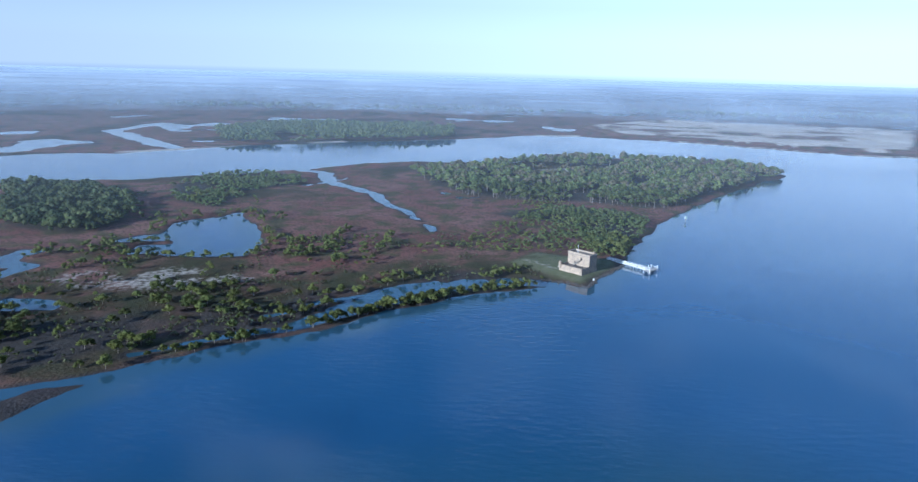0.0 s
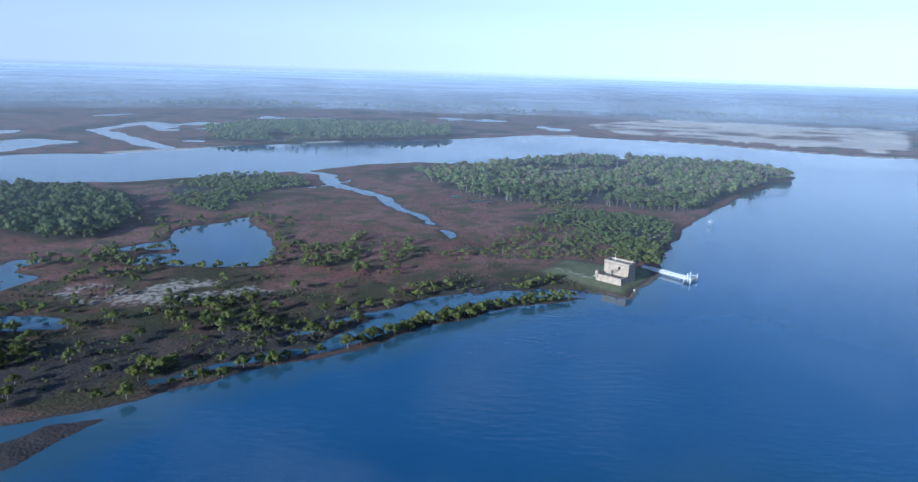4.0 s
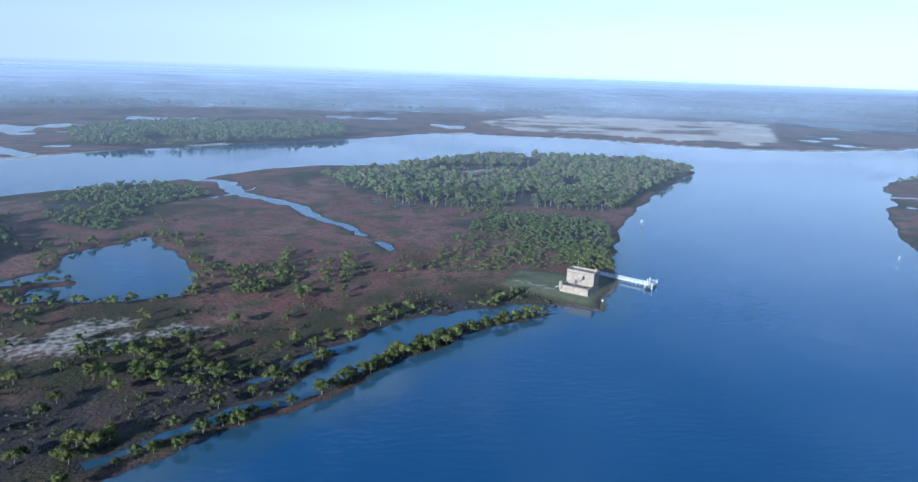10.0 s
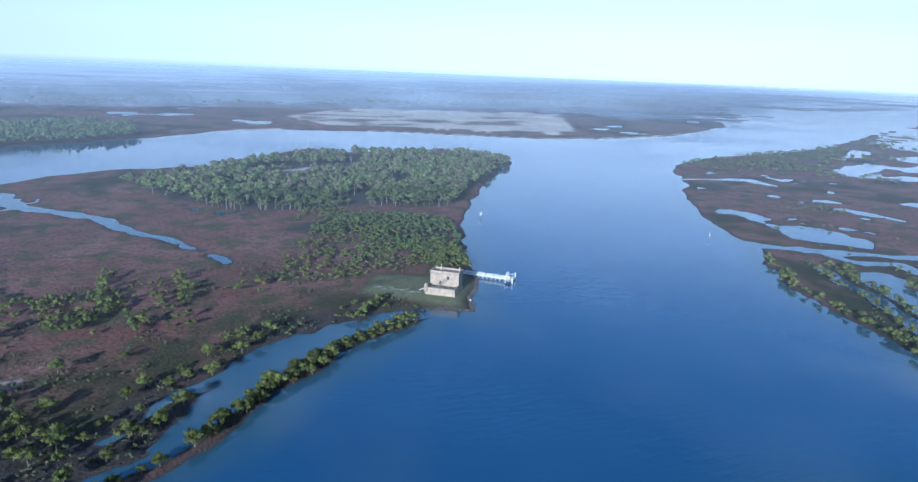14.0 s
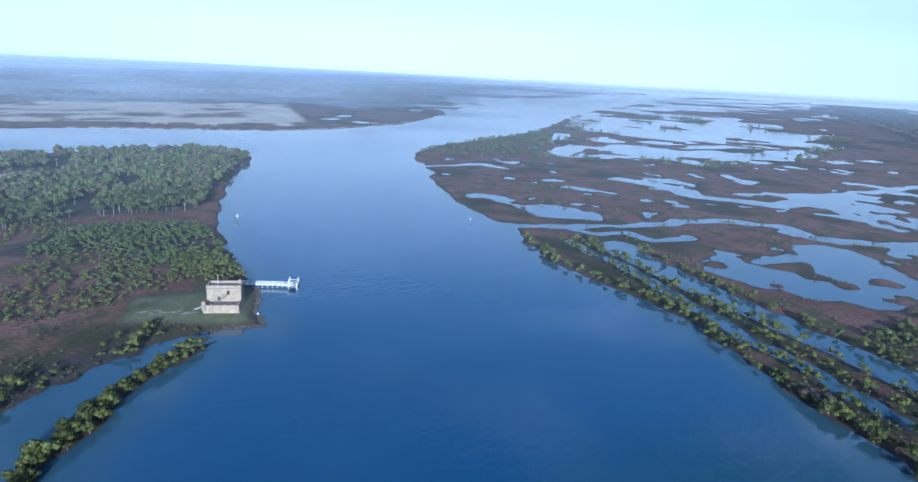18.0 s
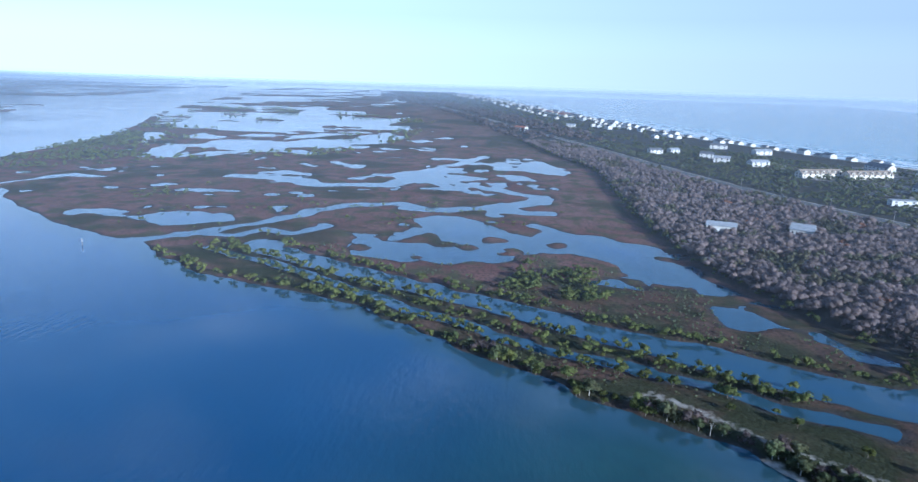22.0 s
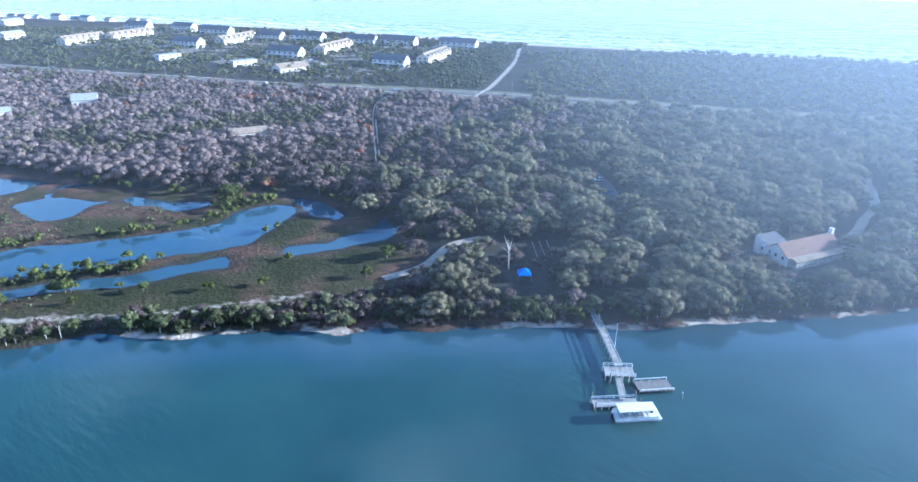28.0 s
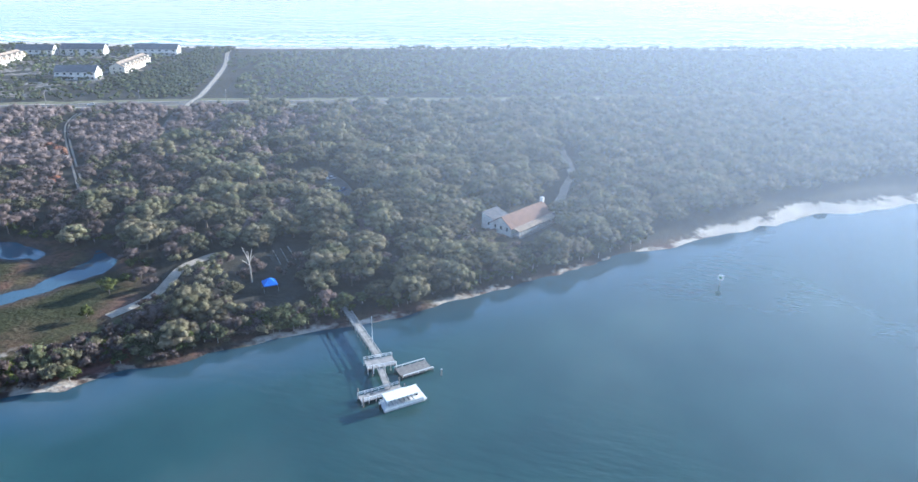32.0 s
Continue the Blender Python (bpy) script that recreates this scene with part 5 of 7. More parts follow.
SHORE_STRIP = [(150, 160), (104, 95), (88, 70), (50, 32), (28, 14), (14, 2), (26, -8), (50, 12), (92, 52), (112, 84), (160, 150)]
x, y = spread(SHORE_STRIP, 2.9, 52)
m = (np.random.default_rng(53).uniform(size=len(x)) < 0.62) & (along(x, y, TRAIL, (5, 5)) < 0) & (np.hypot(x - 117, y - 92) > 5)
shore_bushes = grounded(x[m], y[m], 1.6)
x, y = spread([(28, 12), (14, -4), (-10, -26), (-44, -56), (-84, -97), (-104, -117), (-98, -124), (-40, -66), (0, -30), (26, -8)], 3.2, 82)
m = np.random.default_rng(83).uniform(size=len(x)) < 0.6
shore_bushes = np.concatenate([shore_bushes, grounded(x[m], y[m], 0.9)])
x, y = spread(MEADOW, 9, 54)
groups.append(clear_of(grounded(x[::4], y[::4]), (TRAIL, 5)))
x, y = np.array([(17, 337), (19, 339), (15, 336), (12, 338), (8, 341), (26, 346), (28, 347), (24, 345), (30, 350), (36, 356), (20, 352), (130, 0), (134, -8), (128, -14), (138, -20), (141, -30), (135, -26), (140, -24)], float).T
groups.append(grounded(x, y, 0.0))
bushes = np.concatenate(groups)
near, rest = nearest(bushes, 280, RIVER_MID)
single(near, "mangrove_bush", BUSHES, BUSH_STEMS, MANGROVE_LEAF, BARK, "rounded yellow-green mangrove bush at the water's edge", "bush", "mangroves of the river banks", (0.7, 1.65), 55)
planted(rest, "mangroves", BUSHES_FAR, MANGROVE_LEAF, "scattered yellow-green mangrove bushes", (0.65, 1.6), 56)
bare = np.random.default_rng(85).uniform(size=len(shore_bushes)) < 0.4
planted(shore_bushes[bare], "bare_shore_bushes", BUSHES_FAR, GREY_TWIG, "bleached leafless bushes along the sandy shore", (0.7, 1.7), 86)
shore_bushes = shore_bushes[~bare]
near, rest = nearest(shore_bushes, 240, (-10, -24))
single(near, "shore_bush", BUSHES, BUSH_STEMS, SCRUB_LEAF, DEAD_WOOD, "grey-green bush with dead twigs above the shore", "bush", "bushes along the sandy shore", (0.9, 1.9), 57)
planted(rest, "shore_thicket", BUSHES_FAR, SCRUB_LEAF, "grey-green thicket along the sandy shore", (0.9, 1.9), 58)
THICKET_SHORE = [(66, 28), (52, 4), (40, -12), (24, -26), (6, -30), (-6, -36), (-16, -36), (-8, -25), (3, -15), (17, -5), (29, 5), (37, 16), (49, 24), (60, 34)]
x, y = spread(THICKET_SHORE, 2.9, 116)
p = clear_of(grounded(x, y, 1.2), (TRAIL, 6))
p = p[inside(p[:, 0], p[:, 1], TENT_ROOM, 5) < 0]
kind = np.random.default_rng(117).uniform(size=len(p))
planted(p[kind < 0.45], "bare_bank_bushes", BUSHES_FAR, GREY_TWIG, "grey leafless bushes on the bank above the shore", (0.8, 1.7), 118)
planted(p[(kind >= 0.45) & (kind < 0.85)], "bank_bushes", BUSHES_FAR, OAK_LEAF, "grey-green bushes on the bank above the shore", (0.8, 1.8), 119)
planted(p[kind >= 0.85], "green_bank_bushes", BUSHES_FAR, MANGROVE_LEAF, "bright green bushes among the bank thicket", (0.8, 1.5), 120)
# low tufts over the nearer marsh
x, y = spread([(-200, 205), (-60, 262), (40, 335), (60, 400), (10, 440), (-110, 420), (-220, 330)], 3.4, 76)
m = fbm(x, y, 16, 77) > 0.58
planted(grounded(x[m], y[m]), "marsh_tufts", TUFTS, SCRUB_LEAF, "low brown-green tufts over the salt marsh", (0.5, 1.6), 78)
x, y = spread([(300, 300), (215, 235), (120, 90), (120, 20), (160, -10), (250, 40), (330, 150)], 3.4, 79)
m = fbm(x, y, 16, 80) > 0.52
planted(grounded(x[m], y[m]), "ridge_tufts", TUFTS, SCRUB_LEAF, "low brown-green tufts on the canal ridges", (0.5, 1.6), 81)
p = grounded(*spread(WEST_OAKS, 8.0, 60), 2.0)
planted(p, "west_oaks", OAKS_FAR, WOOD_LEAF, "dark grey-green oaks west of the pond", (0.75, 1.15), 61)

x, y = spread([(168, -38), (160, -22), (150, -14), (147, -22), (156, -38)], 3.2, 92)
planted(grounded(x, y, -1.0), "canal_end_thicket", EVERGREENS, MANGROVE_LEAF, "tall green thicket at the end of the canal", (0.5, 0.8), 93)
x, y = spread([(-330, 130), (-150, 212), (0, 315), (10, 340), (-60, 345), (-230, 310)], 5.0, 94)
m = fbm(x, y, 20, 95) > 0.58
planted(grounded(x[m], y[m]), "low_marsh_shrubs", BUSHES_FAR, SCRUB_LEAF, "low grey-green shrubs scattered over the marsh", (0.3, 0.75), 96)

# far shores
NORTH_CLUMP = [(-399, 1100), (-365, 1154), (-285, 1241), (-165, 1293), (-14, 1235), (-11, 1066), (-75, 990), (-154, 948), (-246, 926), (-324, 923)]
p = np.concatenate([grounded(*spread(NORTH_TREES, 11, 62), 4.0), grounded(*spread(NORTH_CLUMP, 8.0, 91), 3.0)])
planted(p[fbm(p[:, 0], p[:, 1], 60, 63) > 0.30], "north_shore_trees", NORTH_CROWNS, WOOD_LEAF, "trees of the far river shore in mist", (1.0, 1.6), 64)
NORTH_BELT = [(-1700, 1500), (200, 1750), (900, 1750), (2200, 2100), (2200, 2300), (900, 1950), (200, 1900), (-1700, 1700)]
p = grounded(*spread(NORTH_BELT, 34, 65), 4.0)
planted(p, "misty_tree_belt", FAR_CROWNS, WOOD_LEAF, "dark belt of trees half lost in mist", (1.0, 1.6), 66)
EAST_BELT = [(2200, 2130), (3200, 2480), (4200, 2760), (4300, 2900), (3200, 2640), (2200, 2300)]
p = grounded(*spread(EAST_BELT, 36, 109), 4.0)
planted(p, "hazy_tree_belt", FAR_CROWNS, WOOD_LEAF, "thin dark line of trees far up the river", (0.9, 1.4), 110)
EAST_CAPE = [(545, 672), (660, 712), (900, 745), (1000, 770), (960, 700), (820, 640), (700, 560), (640, 520), (600, 560), (560, 620)]
x, y = spread(EAST_CAPE, 8, 67)
m = fbm(x, y, 50, 68) > 0.42
planted(grounded(x[m], y[m]), "cape_mangroves", BUSHES_FAR, MANGROVE_LEAF, "low green mangroves on the far cape", (0.8, 1.6), 69)
FAR_MARSH = [(620, 560), (1000, 760), (1700, 1000), (2000, 900), (1500, 300), (1000, 290), (760, 350)]
x, y = spread(FAR_MARSH, 15, 70)
m = fbm(x, y, 110, 71) > 0.52
planted(grounded(x[m], y[m]), "far_mangroves", BUSHES_FAR, MANGROVE_LEAF, "low mangroves of the far marsh", (1.1, 2.2), 72)
x, y = spread([(310, 380), (420, 470), (520, 420), (460, 250), (500, 120), (420, 70), (330, 180)], 7, 73)
m = fbm(x, y, 24, 74) > 0.66
planted(grounded(x[m], y[m]), "marsh_shrubs", BUSHES_FAR, MANGROVE_LEAF, "small shrubs dotted over the marsh", (0.5, 1.0), 75)


# ---- building blocks ----
def part(name, bm, mat, parent, label=""):
    me = bpy.data.meshes.new(name)
    bm.to_mesh(me)
    bm.free()
    me.materials.append(mat)
    ob = new(name, me)
    ob.parent = parent
    if label:
        ob["label"] = label
    return ob


def box(bm, x0, x1, y0, y1, z0, z1, taper=0.0, bevel=0.0):
    """A block between two corners; its top is drawn in by taper on every side."""
    m = Matrix.Translation(((x0 + x1) / 2, (y0 + y1) / 2, (z0 + z1) / 2)) @ Matrix.Diagonal((x1 - x0, y1 - y0, z1 - z0, 1))
    made = bmesh.ops.create_cube(bm, size=1, matrix=m)["verts"]
    mid = Vector(((x0 + x1) / 2, (y0 + y1) / 2, 0))
    if taper:
        for v in made:
            if v.co.z > (z0 + z1) / 2:
                v.co.x -= math.copysign(taper, v.co.x - mid.x)
                v.co.y -= math.copysign(taper, v.co.y - mid.y)
    if bevel:
        edges = list({e for v in made for e in v.link_edges})
        bmesh.ops.bevel(bm, geom=edges, offset=bevel, segments=1, affect="EDGES")
    return bm


def block(*a, **k):
    return box(bmesh.new(), *a, **k)


def rod(a, b, r, r2=None, sides=8):
    """A round bar from a to b."""
    bm = bmesh.new()
    a, b = Vector(a), Vector(b)
    m = Matrix.Translation((a + b) / 2) @ (b - a).to_track_quat("Z", "Y").to_matrix().to_4x4()
    bmesh.ops.create_cone(bm, cap_ends=True, segments=sides, radius1=r, radius2=r if r2 is None else r2, depth=(b - a).length, matrix=m)
    return bm


def prism(outline, y0, y1):
    """A profile in x and z, drawn out along y."""
    bm = bmesh.new()
    f, b = [bm.verts.new((x, y0, z)) for x, z in outline], [bm.verts.new((x, y1, z)) for x, z in outline]
    bm.faces.new(f)
    bm.faces.new(b[::-1])
    for i in range(len(f)):
        j = (i + 1) % len(f)
        bm.faces.new((f[i], b[i], b[j], f[j]))
    bmesh.ops.recalc_face_normals(bm, faces=bm.faces)
    return bm


def gable(x0, x1, y0, y1, z, rise, over=0.5, thick=0.25):
    """A gabled roof slab with its ridge along x."""
    ym = (y0 + y1) / 2
    bm = bmesh.new()
    rows = []
    for x in (x0 - over, x1 + over):
        drop = rise * over / (ym - y0)
        pts = [(y0 - over, z - drop), (ym, z + rise), (y1 + over, z - drop), (y1 + over, z - drop - thick), (ym, z + rise - thick), (y0 - over, z - drop - thick)]
        rows.append([bm.verts.new((x, py, pz)) for py, pz in pts])
    a, b = rows
    for i in range(6):
        j = (i + 1) % 6
        bm.faces.new((a[i], b[i], b[j], a[j]))
    for r in rows:
        bm.faces.new((r[0], r[1], r[4], r[5]))
        bm.faces.new((r[1], r[2], r[3], r[4]))
    bmesh.ops.recalc_face_normals(bm, faces=bm.faces)
    return bm


def land(x, y):
    return float(survey(np.array([float(x)]), np.array([float(y)]))[1][0])


def thing(name, label, category, m, group=""):
    root = new(name)
    root.matrix_world = m
    return tagged(root, label, category, group)


def ribbon(name, line, width, mat, label, lift=0.16, step=5.0, wobble=0.0):
    """A track laid over the ground along a smoothed line."""
    p = [Vector((*q, 0)) for q in line]
    pts = []
    for i in range(len(p) - 1):
        a, b, c, d = p[max(i - 1, 0)], p[i], p[i + 1], p[min(i + 2, len(p) - 1)]
        n = max(2, int((c - b).length / step))
        for k in range(n):
            t = k / n
            pts.append(0.5 * (2 * b + (c - a) * t + (2 * a - 5 * b + 4 * c - d) * t * t + (3 * b - a - 3 * c + d) * t ** 3))
    pts.append(p[-1])
    xs, ys = [], []
    for i, q in enumerate(pts):
        d = (pts[min(i + 1, len(pts) - 1)] - pts[max(i - 1, 0)]).normalized()
        w = width / 2 * (1 + wobble * (noise.noise(q * 0.13)))
        for s in (-1, -0.33, 0.33, 1):
            xs.append(q.x - d.y * w * s)
            ys.append(q.y + d.x * w * s)
    h = survey(np.array(xs), np.array(ys))[1].reshape(-1, 4)
    h = np.maximum(np.maximum(h, h.mean(1, keepdims=True)), 0.12) + lift
    verts = np.stack([xs, ys, h.ravel()], 1)
    n = len(pts)
    i = (np.arange(n - 1)[:, None] * 4 + np.arange(3)[None]).ravel()
    quads = np.stack([i, i + 4, i + 5, i + 1], 1)[:, ::-1]
    ob = new(name, tri_mesh(name, verts, quads, mat, True))
    return tagged(ob, label, name.replace("_", " "), kind="structure")


# ---- roads and tracks ----
ribbon("road", ROAD, 11.5, ASPHALT, "grey two-lane coast road with pale shoulders", 0.30, 8)
ribbon("road_shoulder", ROAD, 16, DIRT, "pale sandy verge of the coast road", 0.18, 8, 0.3)
ribbon("road_verge", ROAD[9:16], 34, VERGE, "mown olive grass verge of the coast road", 0.10, 6, 0.25)
ribbon("road_line", ROAD, 0.35, YELLOW, "yellow centre line of the coast road", 0.36, 8)
ribbon("beach_road", BEACH_ROAD, 5.5, ASPHALT, "side road that runs down to the beach", 0.30, 4)
ribbon("beach_path", BEACH_ROAD[3:] + [(330, -535), (352, -566)], 3.5, DIRT, "sandy ramp to the beach", 0.38, 4, 0.4)
for off in (-0.95, 0.95):
    ribbon("dirt_road", [(x + 0.65 * off, y + 0.75 * off) for x, y in DIRT_ROAD], 0.95, DIRT, "pale wheel track through the bare wood", 0.25, 4, 0.3)
ribbon("centre_road", CENTRE_ROAD, 3.8, DIRT, "sandy drive behind the visitor centre", 0.25, 4, 0.4)
ribbon("trail", [TRAIL[6], TRAIL[7], TRAIL[8], TRAIL[9]], 4.0, DIRT, "grey curving path into the wood", 0.22, 2.5, 0.2)
for line in ([(388, -336), (412, -420)], [(492, -330), (528, -408)], [(560, -370), (640, -345)], [(400, -296), (500, -268)], [(640, -300), (760, -330)]):
    ribbon("parking_lane", line, 9.0, ASPHALT, "grey parking lane between the beach houses", 0.3, 4, 0.2)
ribbon("car_park", [(52, -160), (36, -145), (24, -128)], 8.0, ASPHALT, "small grey car park among the oaks", 0.3, 3)


# ---- the fort ----
FORT_U = Vector((0.72, -0.69, 0)).normalized()
FORT_AT = Matrix(((FORT_U.x, -FORT_U.y, 0, 54.6), (FORT_U.y, FORT_U.x, 0, 352.4), (0, 0, 1, 1.35), (0, 0, 0, 1)))
fort = thing("stone_fort", "pale weathered coquina stone fort with a square tower", "fort", FORT_AT)
part("gun_deck", block(-0.2, 14.6, -0.2, 14.6, -0.6, 2.75, 0.35, 0.06), COQUINA, fort)
for name, dims in (("front_parapet", (0.15, 14.25, 0.15, 0.95, 2.74, 3.6)), ("side_parapet", (0.15, 0.95, 0.95, 7.2, 2.74, 3.6)), ("side_parapet", (13.45, 14.25, 0.95, 7.2, 2.74, 3.6))):
    part(name, block(*dims, bevel=0.05), COQUINA, fort)
part("deck_floor", block(0.96, 13.44, 0.96, 7.3, 2.76, 2.86), COQUINA_DARK, fort, "dark paved gun deck")
TOWER_Y0, TOWER_TOP = 7.2, 8.9
bm = bmesh.new()
box(bm, 0.25, 4.6, TOWER_Y0, 14.2, 2.74, TOWER_TOP)
part("tower_wall", bm, COQUINA, fort)
part("tower_wall", block(5.8, 8.4, TOWER_Y0, 14.2, 2.74, TOWER_TOP), COQUINA, fort)
part("tower_wall", block(9.5, 14.15, TOWER_Y0, 14.2, 2.74, TOWER_TOP), COQUINA, fort)
part("tower_wall", block(4.6, 5.8, TOWER_Y0, 14.2, 5.0, TOWER_TOP), COQUINA, fort)
part("tower_wall", block(8.4, 9.5, TOWER_Y0, 14.2, 7.6, TOWER_TOP), COQUINA, fort)
part("tower_wall", block(8.4, 9.5, TOWER_Y0, 14.2, 2.74, 5.7), COQUINA, fort)
# solid black blocks paint the shade inside both doorways
part("doorway_dark_fill", block(4.6, 5.8, TOWER_Y0 + 0.7, 14.0, 2.74, 5.0), BLACK, fort, "doorway with its dark inside painted as a black block")
part("doorway_dark_fill", block(8.4, 9.5, TOWER_Y0 + 0.7, 14.0, 5.7, 7.6), BLACK, fort, "upper doorway at the head of the stair, its dark inside painted black")
for dims in ((0.1, 14.3, 7.05, 7.75, TOWER_TOP, TOWER_TOP + 0.95), (0.1, 14.3, 13.65, 14.35, TOWER_TOP, TOWER_TOP + 0.95), (0.1, 0.8, 7.75, 13.65, TOWER_TOP, TOWER_TOP + 0.95), (13.6, 14.3, 7.75, 13.65, TOWER_TOP, TOWER_TOP + 0.95)):
    part("tower_parapet", block(*dims, bevel=0.05), COQUINA, fort)
part("string_course", block(0.02, 14.38, 6.97, 7.05, TOWER_TOP - 0.35, TOWER_TOP - 0.1), COQUINA_DARK, fort)
part("roof_terrace", block(0.8, 13.6, 7.75, 13.65, TOWER_TOP + 0.02, TOWER_TOP + 0.12), COQUINA_DARK, fort)
part("chimney", block(12.4, 13.4, 12.6, 13.5, TOWER_TOP + 0.1, TOWER_TOP + 1.9, 0.05, 0.05), COQUINA, fort)
stair = prism([(4.4, 2.86), (8.4, 5.75), (8.4, 5.4), (4.9, 2.86)], 6.1, 7.1)
stair_ob = part("stair", stair, PILE, fort, "steep dark wooden stair")
for k in range(8):
    part("step", block(4.6 + 0.48 * k, 5.0 + 0.48 * k, 6.05, 7.15, 3.1 + 0.34 * k, 3.18 + 0.34 * k), PILE, stair_ob)
for y in (6.05, 7.1):
    part("handrail", rod((4.5, y, 3.8), (8.4, y, 6.7), 0.06), PILE, stair_ob)
turret = part("sentry_box", rod((0.3, 0.3, 1.6), (0.3, 0.3, 4.7), 0.95, 0.9, 14), COQUINA, fort, "round stone sentry box")
bm = bmesh.new()
bmesh.ops.create_uvsphere(bm, u_segments=14, v_segments=8, radius=0.95, matrix=Matrix.Translation((0.3, 0.3, 4.7)) @ Matrix.Diagonal((1, 1, 0.8, 1)))
part("dome", bm, COQUINA, turret)
# a black block paints the dark inside of the sentry box
part("sentry_opening_dark_fill", block(-0.75, -0.6, 0.1, 0.5, 3.7, 4.3), BLACK, turret)
part("ladder_ramp", prism([(-5.4, -0.1), (-0.2, 2.3), (-0.2, 1.9), (-4.6, -0.1)], 4.2, 5.6), DECKING, fort, "plank ramp up to the gun deck")
pole = thing("flagpole", "thin white flagpole on the fort's tower", "flagpole", FORT_AT @ Matrix.Translation((4.4, 10.5, TOWER_TOP + 0.1)))
part("shaft", rod((0, 0, 0), (0, 0, 4.6), 0.07, 0.04), WHITE_PAINT, pole)
part("truck", rod((0, 0, 4.6), (0, 0, 4.75), 0.09), WHITE_PAINT, pole)
for k, x in enumerate((3.0, 8.2, 11.6)):
    g = thing("cannon", "black iron cannon on a low wooden carriage", "cannon", FORT_AT @ Matrix.Translation((x, 2.6, 2.87)), "cannons on the gun deck")
    part("barrel", rod((0, 1.0, 0.75), (0, -1.3, 0.85), 0.2, 0.13), BLACK, g)
    part("carriage", block(-0.4, 0.4, -0.6, 1.1, 0.15, 0.55, 0.05), PILE, g)
    for wx, wy in ((-0.45, -0.4), (0.45, -0.4), (-0.45, 0.9), (0.45, 0.9)):
        part("wheel", rod((wx - 0.06, wy, 0.22), (wx + 0.06, wy, 0.22), 0.22, sides=10), PILE, g)

# rubble along the fort's water side
rubble = thing("rock_revetment", "low line of rough grey rocks along the fort's shore", "rocks", Matrix.Identity(4))
ROCKS = []
for k in range(4):
    bm = bmesh.new()
    bmesh.ops.create_icosphere(bm, subdivisions=1, radius=0.8)
    for v in bm.verts:
        v.co *= 0.75 + 0.5 * noise.random()
        v.co.z *= 0.7
    me = bpy.data.meshes.new("rock")
    bm.to_mesh(me)
    bm.free()
    me.materials.append(ROCK)
    ROCKS.append(me)
rng = np.random.default_rng(80)
REVET = [(44, 338), (54, 335), (66, 327), (70, 335), (73, 343), (82, 353), (90, 364), (97, 380)]
for i in range(len(REVET) - 1):
    (ax, ay), (bx, by) = REVET[i], REVET[i + 1]
    n = int(math.hypot(bx - ax, by - ay) * 4.2)
    for k in range(n):
        t = (k + rng.uniform()) / n
        x, y = ax + (bx - ax) * t + rng.normal() * 0.75, ay + (by - ay) * t + rng.normal() * 0.75
        o = new("rock", ROCKS[rng.integers(4)])
        o.parent = rubble
        o.matrix_world = Matrix.Translation((x, y, max(land(x, y), 0) + 0.1)) @ Euler((rng.uniform(0, 6), rng.uniform(0, 6), rng.uniform(0, 6))).to_matrix().to_4x4() @ Matrix.Diagonal((*rng.uniform(0.3, 0.75, 3), 1))


def deck_run(root, a, b, width, z, boards, rail=True, mat=DECKING, rail_mat=DECKING, gap=2.4, piles=True):
    """A stretch of boardwalk between two plan points: boards, stringers, rails with posts, and piles."""
    a, b = Vector((*a, 0)), Vector((*b, 0))
    d = (b - a).normalized()
    s = Vector((-d.y, d.x, 0))
    length = (b - a).length
    turn = Matrix.Translation(a) @ Matrix.Rotation(math.atan2(d.y, d.x), 4, "Z")
    inv = root.matrix_world.inverted() @ turn

    def put(name, bm, m, label=""):
        bm.transform(inv)
        return part(name, bm, m, root, label)
    n = max(1, int(length / boards))
    for k in range(n):
        put("board", block(k * length / n + 0.02, (k + 1) * length / n - 0.02, -width / 2, width / 2, z - 0.06, z), mat)
    for y in (-width / 2 + 0.15, width / 2 - 0.3):
        put("stringer", block(0, length, y, y + 0.15, z - 0.32, z - 0.07), PILE)
    m = max(1, round(length / gap))
    for k in range(m + 1):
        for y in (-width / 2, width / 2):
            x = k * length / m
            if piles:
                put("pile", rod((x, y, -2.5), (x, y, z + (0.1 if not rail else 0.95)), 0.09), rail_mat if rail else PILE)
            elif rail:
                put("post", block(x - 0.06, x + 0.06, y - 0.06, y + 0.06, z, z + 1.0), rail_mat)
    if rail:
        for y in (-width / 2, width / 2):
            for h in (0.5, 0.95):
                put("rail", block(0, length, y - 0.05, y + 0.05, z + h - 0.06, z + h + 0.06), rail_mat)


# ---- the fort's landing stage ----
stage = thing("landing_stage", "long white-railed wooden landing stage beside the fort", "dock", Matrix.Translation((91, 372, 0)))
deck_run(stage, (86.5, 378.5), (104.6, 357.6), 1.9, 1.5, 0.8, True, DECKING, WHITE_PAINT)
